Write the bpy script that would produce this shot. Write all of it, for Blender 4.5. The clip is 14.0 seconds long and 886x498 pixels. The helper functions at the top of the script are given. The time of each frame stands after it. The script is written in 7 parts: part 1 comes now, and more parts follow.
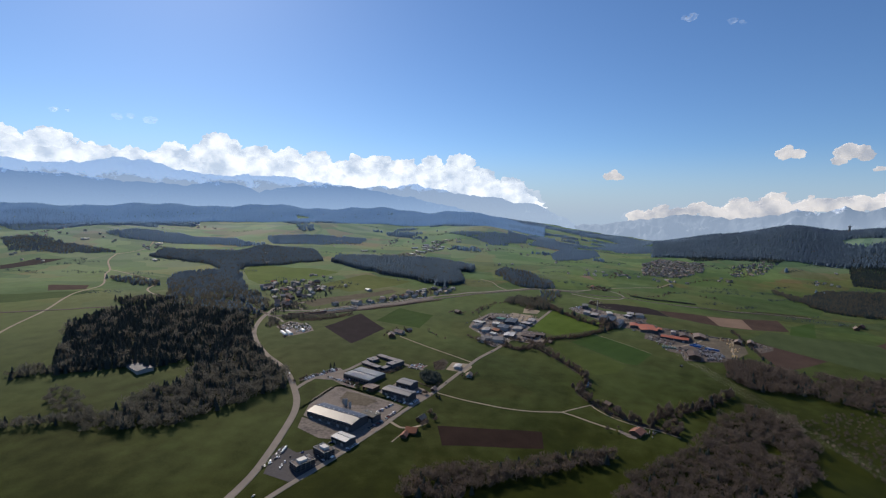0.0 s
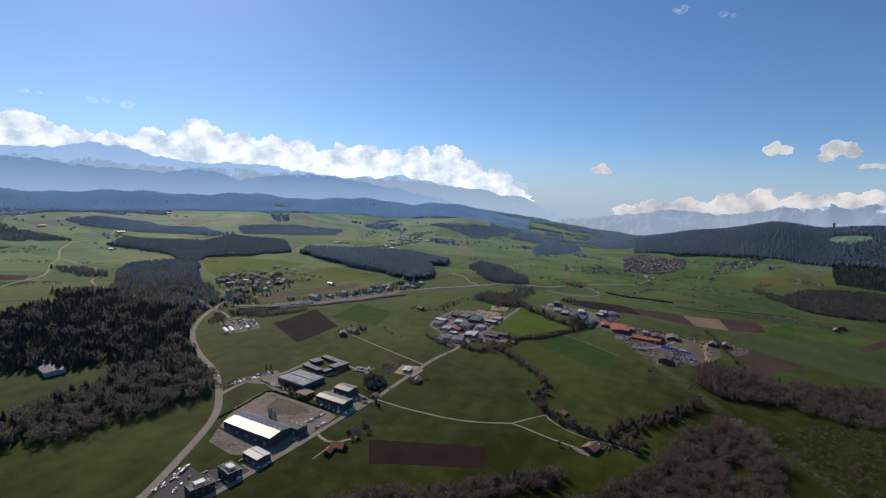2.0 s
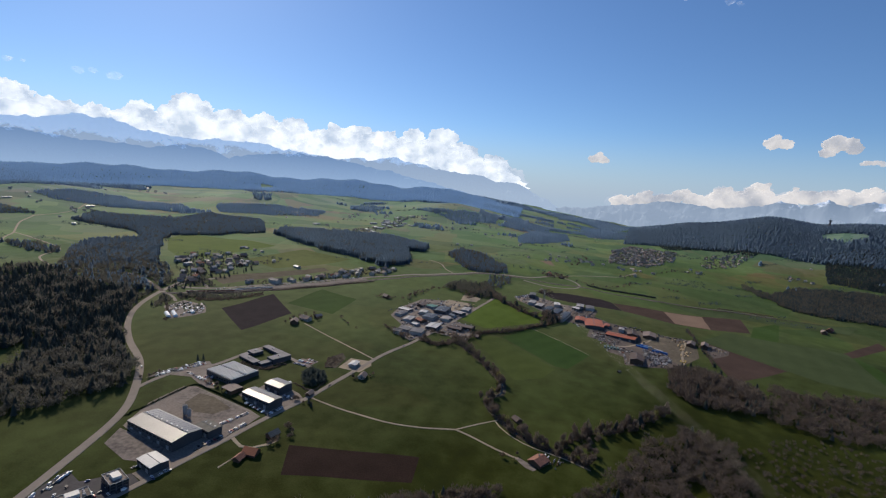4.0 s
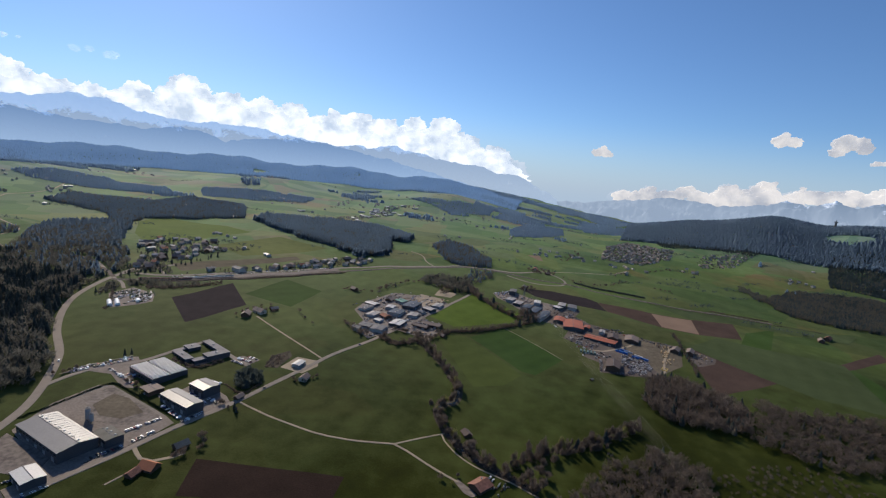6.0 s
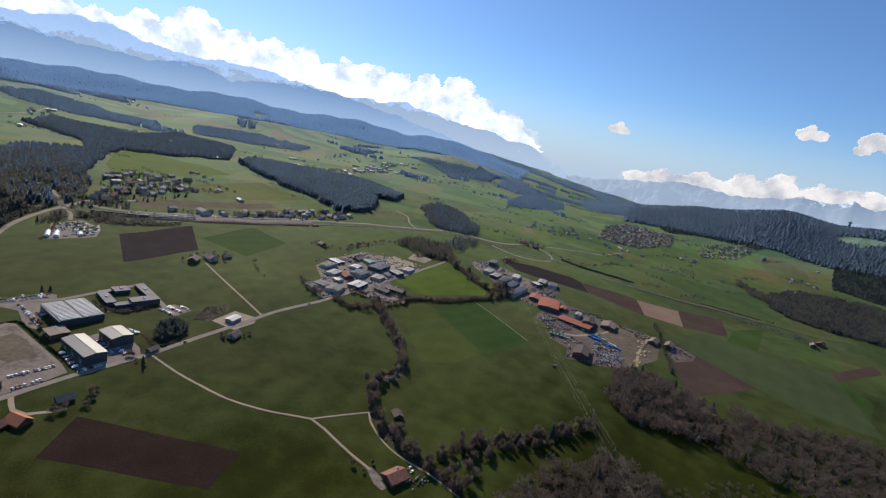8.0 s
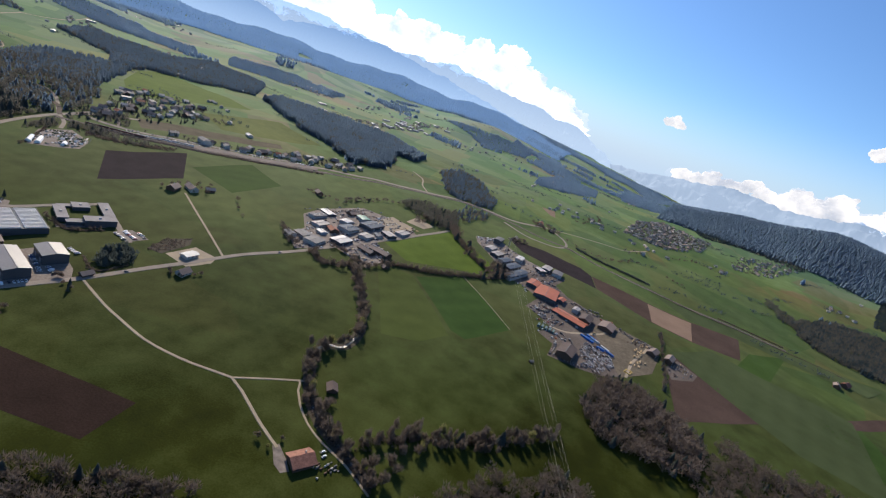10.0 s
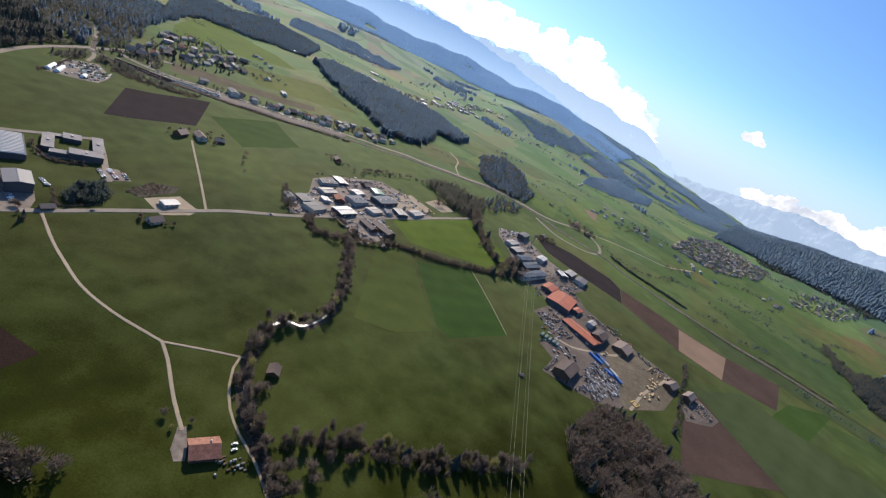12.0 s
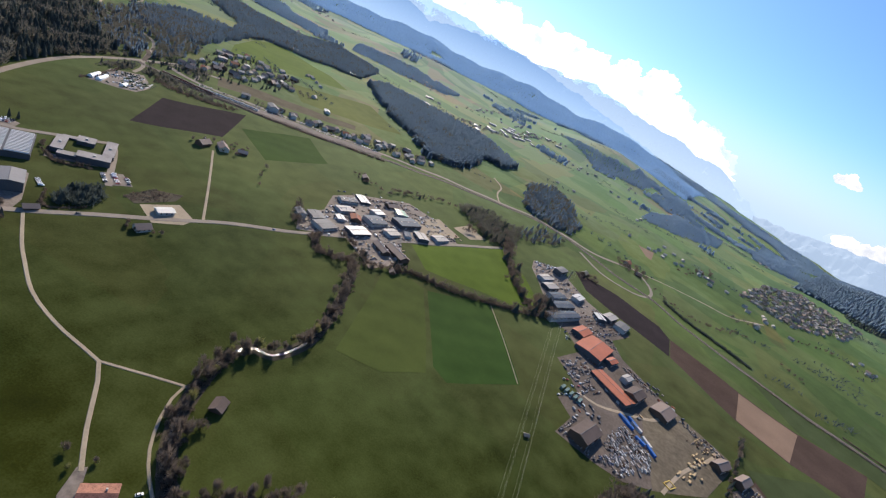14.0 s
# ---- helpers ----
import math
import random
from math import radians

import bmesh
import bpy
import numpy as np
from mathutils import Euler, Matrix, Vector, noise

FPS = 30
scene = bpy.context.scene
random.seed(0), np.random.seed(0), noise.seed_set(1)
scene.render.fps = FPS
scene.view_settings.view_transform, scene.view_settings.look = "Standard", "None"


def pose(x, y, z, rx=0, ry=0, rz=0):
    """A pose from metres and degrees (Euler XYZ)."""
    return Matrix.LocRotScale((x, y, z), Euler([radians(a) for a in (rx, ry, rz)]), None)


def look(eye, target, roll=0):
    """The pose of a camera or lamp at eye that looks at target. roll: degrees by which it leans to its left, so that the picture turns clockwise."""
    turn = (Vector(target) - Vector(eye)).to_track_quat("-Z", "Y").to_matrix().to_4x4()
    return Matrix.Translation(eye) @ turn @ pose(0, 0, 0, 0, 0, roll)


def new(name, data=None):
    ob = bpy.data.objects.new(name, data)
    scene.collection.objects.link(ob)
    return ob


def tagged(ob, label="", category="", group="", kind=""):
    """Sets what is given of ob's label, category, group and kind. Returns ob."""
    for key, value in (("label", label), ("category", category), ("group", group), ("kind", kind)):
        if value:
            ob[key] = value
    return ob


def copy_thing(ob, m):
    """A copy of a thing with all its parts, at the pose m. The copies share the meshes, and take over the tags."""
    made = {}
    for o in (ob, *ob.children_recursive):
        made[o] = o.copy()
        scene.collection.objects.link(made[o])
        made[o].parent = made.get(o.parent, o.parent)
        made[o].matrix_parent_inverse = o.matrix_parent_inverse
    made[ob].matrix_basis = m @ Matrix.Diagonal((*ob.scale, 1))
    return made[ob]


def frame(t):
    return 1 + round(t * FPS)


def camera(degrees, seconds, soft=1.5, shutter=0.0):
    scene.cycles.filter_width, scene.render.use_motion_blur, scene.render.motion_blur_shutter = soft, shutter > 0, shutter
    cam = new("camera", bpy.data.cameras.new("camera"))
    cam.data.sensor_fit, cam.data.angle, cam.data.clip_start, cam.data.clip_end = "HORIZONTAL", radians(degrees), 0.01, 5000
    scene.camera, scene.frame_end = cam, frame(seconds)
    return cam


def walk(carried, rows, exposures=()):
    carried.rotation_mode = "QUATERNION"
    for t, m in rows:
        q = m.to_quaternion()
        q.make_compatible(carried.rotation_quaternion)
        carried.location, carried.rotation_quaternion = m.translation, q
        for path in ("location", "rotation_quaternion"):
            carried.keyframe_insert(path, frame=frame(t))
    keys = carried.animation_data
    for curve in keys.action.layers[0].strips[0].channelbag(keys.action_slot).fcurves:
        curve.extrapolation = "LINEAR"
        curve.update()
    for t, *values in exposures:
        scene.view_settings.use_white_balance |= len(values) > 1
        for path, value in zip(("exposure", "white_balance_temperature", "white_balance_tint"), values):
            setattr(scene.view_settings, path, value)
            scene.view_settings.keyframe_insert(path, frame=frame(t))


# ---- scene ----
cam = camera(85.7, 14.0, soft=1.2)
METRES, EYE, TILT, LEAN, TURN = 520.0, 260.0, -4.8, -1.5, 0.0
ROWS = [
    (0.0, 0.0, 0.0, 0.0, 0.0, 0.0, 0.0),
    (0.5, 0.0263, 0.0275, 0.001, -0.54, -0.19, -0.11),
    (1.0, 0.0526, 0.0548, 0.0018, -0.86, -0.29, -0.21),
    (1.5, 0.079, 0.082, 0.0023, -0.92, -0.59, -0.42),
    (2.0, 0.1056, 0.109, 0.0026, -1.03, -0.93, -0.72),
    (2.5, 0.132, 0.1357, 0.0031, -1.13, -1.23, -1.08),
    (3.0, 0.1586, 0.162, 0.0037, -1.12, -1.67, -1.52),
    (5.5, 0.2895, 0.2912, 0.0064, -1.02, -3.59, -3.67),
    (6.0, 0.315, 0.3168, 0.0073, -0.64, -3.77, -4.04),
    (6.5, 0.3397, 0.3431, 0.0066, -0.28, -4.79, -5.18),
    (7.0, 0.3646, 0.3691, 0.006, -0.25, -5.86, -6.5),
    (7.5, 0.3889, 0.3953, 0.0058, 0.05, -7.03, -7.75),
    (8.0, 0.4124, 0.4217, 0.0052, 0.7, -8.18, -9.3),
    (10.5, 0.5265, 0.5547, 0.0074, 7.88, -13.91, -19.18),
    (11.0, 0.5462, 0.5824, 0.0091, 9.68, -14.55, -21.03),
    (11.5, 0.5654, 0.6106, 0.0105, 11.88, -15.91, -22.39),
    (12.0, 0.5838, 0.6388, 0.0125, 14.26, -17.33, -23.43),
    (12.5, 0.6, 0.6677, 0.0154, 16.38, -17.89, -24.48),
    (13.0, 0.6154, 0.6971, 0.0187, 18.82, -18.09, -24.86),
    (13.5, 0.6299, 0.7268, 0.0216, 21.16, -18.08, -24.78),
    (14.0, 0.6429, 0.7569, 0.0248, 23.05, -17.66, -24.96),
]
walk(cam, [(t, pose(0, 0, EYE, TILT, LEAN, TURN) @ pose(METRES * x, METRES * y, METRES * z, 90 + pitch, roll, yaw)) for t, x, y, z, yaw, pitch, roll in ROWS],
     exposures=[(0.0, -0.10), (3.0, -0.12), (6.0, -0.02), (8.0, 0.14), (10.5, 0.48), (12.5, 0.60), (14.0, 0.62)])

# ---- light: spring midday sun ahead and to the left, clear sky ----
SUN_AZ, SUN_EL = -29.0, 35.0
world = bpy.data.worlds.new("sky")
scene.world = world
world.use_nodes = True
wn, wl = world.node_tree.nodes, world.node_tree.links
sky = wn.new("ShaderNodeTexSky")
sky.sky_type = "NISHITA"
sky.sun_disc = False
sky.sun_elevation = radians(SUN_EL)
sky.sun_rotation = radians(SUN_AZ)
sky.altitude = 1000
sky.air_density, sky.dust_density, sky.ozone_density = 1.0, 0.5, 8.5
wl.new(sky.outputs[0], wn["Background"].inputs[0])
wn["Background"].inputs[1].default_value = 0.112
sun_data = bpy.data.lights.new("sun", "SUN")
sun_data.energy, sun_data.angle, sun_data.color = 4.2, radians(0.53), (1.0, 0.87, 0.71)
sun = new("sun", sun_data)
a, e = radians(SUN_AZ), radians(SUN_EL)
sun.matrix_world = look((0, 0, 900), (0 - math.sin(a) * math.cos(e), -math.cos(a) * math.cos(e), 900 - math.sin(e)))


# ---- lie of the land ----
def smooth(v):
    v = np.clip(v, 0.0, 1.0)
    return v * v * (3 - 2 * v)


def land(x, y):
    """Height of the ground: a valley floor that rises to the mountains, with two wooded hills."""
    x, y = np.asarray(x, float), np.asarray(y, float)
    z = -0.76 - 0.0144 * x + 0.0516 * y - 120 * smooth((x - 200) / 1500) * smooth((y - 700) / 2500)
    z = z + 0.7 * np.sin(x * 0.031 + 0.4 * np.sin(y * 0.017)) * np.sin(y * 0.027 + 1.0) + 0.4 * np.sin(x * 0.063 + y * 0.041)
    r, az = np.hypot(x, y), np.degrees(np.arctan2(x, y))
    far = smooth((r - 1500) / 1200)
    z = z + far * (5 * np.sin(x * 0.009 + 2.0) * np.sin(y * 0.007) + 3 * np.sin(x * 0.017 - y * 0.011))
    lump = 1 + 0.16 * np.sin(az * 0.55) + 0.08 * np.sin(az * 1.7 + 1)
    z = z + 58 * lump * smooth((17 - az) / 17) * smooth((az + 75) / 20) * np.exp(-((r - 3300) / 420) ** 2)
    z = z + 22 * smooth((15 - az) / 12) * np.exp(-((r - 2500 - 6 * az) / 260) ** 2) * (1 + np.sin(az * 0.31))
    crest = 88 + 112 * smooth((az - 24) / 13)
    z = z + crest * (1 + 0.04 * np.sin(az * 0.9)) * smooth((az - 19) / 8) * smooth((100 - az) / 30) * np.exp(-((r - 2750) / 520) ** 2)
    return z


def zed(x, y):
    return float(land(x, y))


# ---- materials ----
GRASS_ROUGH, GRASS_GLOSS = 0.80, 0.03  # grass blades shine towards the sun


def nodes_of(name):
    m = bpy.data.materials.new(name)
    m.use_nodes = True
    return m, m.node_tree.nodes, m.node_tree.links, m.node_tree.nodes["Principled BSDF"]


def surface(name, color, rough=0.8, vary=0.25, scale=0.3, fine=3.0, metal=0.0, bump=0.0, islands=0.0, objects=0.0, spec=0.3, thin=0.0, air=None):
    """A worn surface: two scales of noise on one colour, with bump, and a random shade per piece."""
    m, n, l, b = nodes_of(name)
    geo = n.new("ShaderNodeNewGeometry")
    big, small = n.new("ShaderNodeTexNoise"), n.new("ShaderNodeTexNoise")
    big.inputs["Scale"].default_value, small.inputs["Scale"].default_value = scale, fine
    big.inputs["Detail"].default_value, small.inputs["Detail"].default_value = 4, 3
    for t in (big, small):
        l.new(geo.outputs["Position"], t.inputs["Vector"])
    add = n.new("ShaderNodeMath")
    add.operation = "ADD"
    l.new(big.outputs[0], add.inputs[0])
    l.new(small.outputs[0], add.inputs[1])
    last = add.outputs[0]
    for amount, kind in ((islands, 0), (objects, 1)):
        if amount:
            if kind:
                rnd = n.new("ShaderNodeObjectInfo").outputs["Random"]
            else:
                rnd = geo.outputs["Random Per Island"]
            mad = n.new("ShaderNodeMath")
            mad.operation = "MULTIPLY_ADD"
            mad.inputs[1].default_value = amount
            l.new(rnd, mad.inputs[0])
            l.new(last, mad.inputs[2])
            last = mad.outputs[0]
    rng = n.new("ShaderNodeMapRange")
    rng.inputs["From Min"].default_value, rng.inputs["From Max"].default_value = 0.6, 1.4 + islands + objects
    rng.inputs["To Min"].default_value, rng.inputs["To Max"].default_value = 1 - vary, 1 + vary
    l.new(last, rng.inputs["Value"])
    mul = n.new("ShaderNodeVectorMath")
    mul.operation = "SCALE"
    mul.inputs[0].default_value = color
    l.new(rng.outputs[0], mul.inputs["Scale"])
    l.new(mul.outputs[0], b.inputs["Base Color"])
    b.inputs["Roughness"].default_value = rough
    b.inputs["Metallic"].default_value = metal
    b.inputs["Specular IOR Level"].default_value = spec
    # air: haze light of distance, given off by the surface itself
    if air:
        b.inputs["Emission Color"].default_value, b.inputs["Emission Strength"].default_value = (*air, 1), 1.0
    if bump:
        bp = n.new("ShaderNodeBump")
        bp.inputs["Strength"].default_value, bp.inputs["Distance"].default_value = bump, 0.3
        l.new(small.outputs[0], bp.inputs["Height"])
        l.new(bp.outputs[0], b.inputs["Normal"])
    if thin:
        through_light = n.new("ShaderNodeBsdfTranslucent")
        l.new(mul.outputs[0], through_light.inputs["Color"])
        blend = n.new("ShaderNodeMixShader")
        blend.inputs[0].default_value = thin
        l.new(b.outputs[0], blend.inputs[1])
        l.new(through_light.outputs[0], blend.inputs[2])
        l.new(blend.outputs[0], n["Material Output"].inputs["Surface"])
    return m


def meadow(name, low, high, stripe=0.0, angle=0.0, plots=False, hazed_upland=None, pasture=None):
    """Grass: broad wet and dry patches, tufts, mowing lines and, up the valley, plots of differing greens and tilled
    earth. The upland and pasture tints paint distance haze into the colour by height.
    """
    m, n, l, b = nodes_of(name)
    geo = n.new("ShaderNodeNewGeometry")
    where = geo.outputs["Position"]

    def blend_of(factor, first, second):
        mix = n.new("ShaderNodeMix")
        mix.data_type = "RGBA"
        for key, value in (("Factor", factor), ("A", first), ("B", second)):
            if isinstance(value, tuple):
                mix.inputs[key].default_value = (*value, 1)
            elif isinstance(value, float):
                mix.inputs[key].default_value = value
            else:
                l.new(value, mix.inputs[key])
        return mix.outputs["Result"]

    def ranged(value, lo, hi, top=1.0):
        node = n.new("ShaderNodeMapRange")
        node.inputs["From Min"].default_value, node.inputs["From Max"].default_value = lo, hi
        node.inputs["To Max"].default_value = top
        l.new(value, node.inputs["Value"])
        return node.outputs[0]

    parts = []
    for sc, det, w in ((0.006, 5, 1.0), (0.05, 5, 0.7), (0.9, 3, 0.35)):
        t = n.new("ShaderNodeTexNoise")
        t.inputs["Scale"].default_value, t.inputs["Detail"].default_value = sc, det
        l.new(where, t.inputs["Vector"])
        parts.append((t.outputs[0], w))
    turn = n.new("ShaderNodeMapping")
    turn.inputs["Rotation"].default_value = (0, 0, radians(angle))
    l.new(where, turn.inputs["Vector"])
    if stripe:
        w = n.new("ShaderNodeTexWave")
        w.inputs["Scale"].default_value, w.inputs["Distortion"].default_value = 0.012, 3.0
        w.inputs["Detail Scale"].default_value = 0.4
        l.new(turn.outputs[0], w.inputs["Vector"])
        parts.append((w.outputs["Fac"], stripe))
    last = None
    total = sum(w for _, w in parts)
    for sock, w in parts:
        mad = n.new("ShaderNodeMath")
        mad.operation = "MULTIPLY_ADD"
        mad.inputs[1].default_value = w / total
        mad.inputs[2].default_value = 0
        l.new(sock, mad.inputs[0])
        if last:
            l.new(last, mad.inputs[2])
        last = mad.outputs[0]
    ramp = n.new("ShaderNodeValToRGB")
    ramp.color_ramp.elements[0].position, ramp.color_ramp.elements[0].color = 0.38, (*low, 1)
    ramp.color_ramp.elements[1].position, ramp.color_ramp.elements[1].color = 0.66, (*high, 1)
    l.new(last, ramp.inputs[0])
    color = ramp.outputs[0]
    # greens pale, then turn bluish with height: distance haze put into the colour
    if hazed_upland:
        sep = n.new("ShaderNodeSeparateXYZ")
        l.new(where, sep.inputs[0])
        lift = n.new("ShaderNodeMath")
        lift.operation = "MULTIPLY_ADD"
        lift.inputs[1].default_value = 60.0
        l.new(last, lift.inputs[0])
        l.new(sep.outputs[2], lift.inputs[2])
        color = blend_of(ranged(lift.outputs[0], 50.0, 108.0, 0.85), color, hazed_upland)
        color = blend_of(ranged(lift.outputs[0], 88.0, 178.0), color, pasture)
    if plots:
        away = n.new("ShaderNodeVectorMath")
        away.operation = "LENGTH"
        l.new(where, away.inputs[0])
        upper = ranged(away.outputs["Value"], 1020.0, 1320.0)
        upper.node.inputs["To Min"].default_value = 0.22
        for size, seed, share in (((0.0052, 0.0105, 0.0), 0.0, 0.80), ((0.0105, 0.0060, 0.0), 7.3, 0.55)):
            grid = n.new("ShaderNodeMapping")
            grid.inputs["Scale"].default_value = size
            grid.inputs["Rotation"].default_value = (0, 0, radians(angle + seed * 9))
            grid.inputs["Location"].default_value = (seed, seed, 0)
            l.new(where, grid.inputs["Vector"])
            cell = n.new("ShaderNodeTexVoronoi")
            cell.distance = "CHEBYCHEV"
            cell.inputs["Scale"].default_value = 1.0
            l.new(grid.outputs[0], cell.inputs["Vector"])
            pick = n.new("ShaderNodeSeparateColor")
            l.new(cell.outputs["Color"], pick.inputs[0])
            tint = n.new("ShaderNodeValToRGB")
            tint.color_ramp.interpolation = "CONSTANT"
            stops = tint.color_ramp.elements
            stops[0].position, stops[0].color = 0.0, (0.62, 0.80, 0.72, 1)
            stops[1].position, stops[1].color = 0.22, (1.0, 1.0, 1.0, 1)
            for at, tone in ((0.50, (1.04, 1.14, 0.92)), (0.70, (1.22, 1.08, 0.90)), (0.80, (0.78, 0.98, 0.76)), (0.93, (1.30, 0.86, 0.95))):
                stops.new(at).color = (*tone, 1)
            l.new(pick.outputs[0], tint.inputs[0])
            node = n.new("ShaderNodeMix")
            node.data_type, node.blend_type = "RGBA", "MULTIPLY"
            strong = n.new("ShaderNodeMath")
            strong.operation = "MULTIPLY"
            strong.inputs[1].default_value = share
            l.new(upper, strong.inputs[0])
            l.new(strong.outputs[0], node.inputs["Factor"])
            l.new(color, node.inputs["A"])
            l.new(tint.outputs[0], node.inputs["B"])
            color = node.outputs["Result"]
    l.new(color, b.inputs["Base Color"])
    b.inputs["Roughness"].default_value = GRASS_ROUGH
    b.inputs["Specular IOR Level"].default_value = GRASS_GLOSS
    b.inputs["Specular Tint"].default_value = (0.80, 1.0, 0.35, 1)
    b.inputs["Sheen Weight"].default_value = 0.10
    b.inputs["Sheen Roughness"].default_value = 0.35
    b.inputs["Sheen Tint"].default_value = (0.8, 1.0, 0.4, 1)
    bp = n.new("ShaderNodeBump")
    bp.inputs["Strength"].default_value, bp.inputs["Distance"].default_value = 0.25, 0.4
    l.new(parts[2][0], bp.inputs["Height"])
    l.new(bp.outputs[0], b.inputs["Normal"])
    return m


def distance_mat(name, rock, low_air, high_air, glow, z0, z1, snow_z):
    """Far mountains: rock and wood, snow fields above a height. Air that is thicker and paler below is painted on as
    glow.
    """
    m, n, l, b = nodes_of(name)
    geo = n.new("ShaderNodeNewGeometry")
    t = n.new("ShaderNodeTexNoise")
    t.inputs["Scale"].default_value, t.inputs["Detail"].default_value = 0.007, 8
    t.inputs["Roughness"].default_value = 0.68
    l.new(geo.outputs["Position"], t.inputs["Vector"])
    sep = n.new("ShaderNodeSeparateXYZ")
    l.new(geo.outputs["Position"], sep.inputs[0])
    mad = n.new("ShaderNodeMath")
    mad.operation = "MULTIPLY_ADD"
    mad.inputs[1].default_value = 320.0
    l.new(t.outputs[0], mad.inputs[0])
    l.new(sep.outputs[2], mad.inputs[2])
    rng_ = n.new("ShaderNodeMapRange")
    rng_.inputs["From Min"].default_value, rng_.inputs["From Max"].default_value = snow_z + 160, snow_z + 185
    l.new(mad.outputs[0], rng_.inputs["Value"])
    mix = n.new("ShaderNodeMix")
    mix.data_type = "RGBA"
    mix.inputs["A"].default_value, mix.inputs["B"].default_value = (*rock, 1), (0.75, 0.78, 0.82, 1)
    l.new(rng_.outputs[0], mix.inputs["Factor"])
    l.new(mix.outputs["Result"], b.inputs["Base Color"])
    # haze in front of the slopes, imitated by emission tinted with height
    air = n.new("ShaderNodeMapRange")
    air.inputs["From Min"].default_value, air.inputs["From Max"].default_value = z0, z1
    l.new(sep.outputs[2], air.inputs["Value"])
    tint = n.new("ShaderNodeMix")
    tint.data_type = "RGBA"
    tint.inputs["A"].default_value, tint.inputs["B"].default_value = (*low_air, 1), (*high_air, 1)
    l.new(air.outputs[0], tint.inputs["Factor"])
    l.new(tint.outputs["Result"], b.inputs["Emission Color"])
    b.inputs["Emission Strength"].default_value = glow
    b.inputs["Roughness"].default_value = 0.95
    b.inputs["Specular IOR Level"].default_value = 0.0
    return m


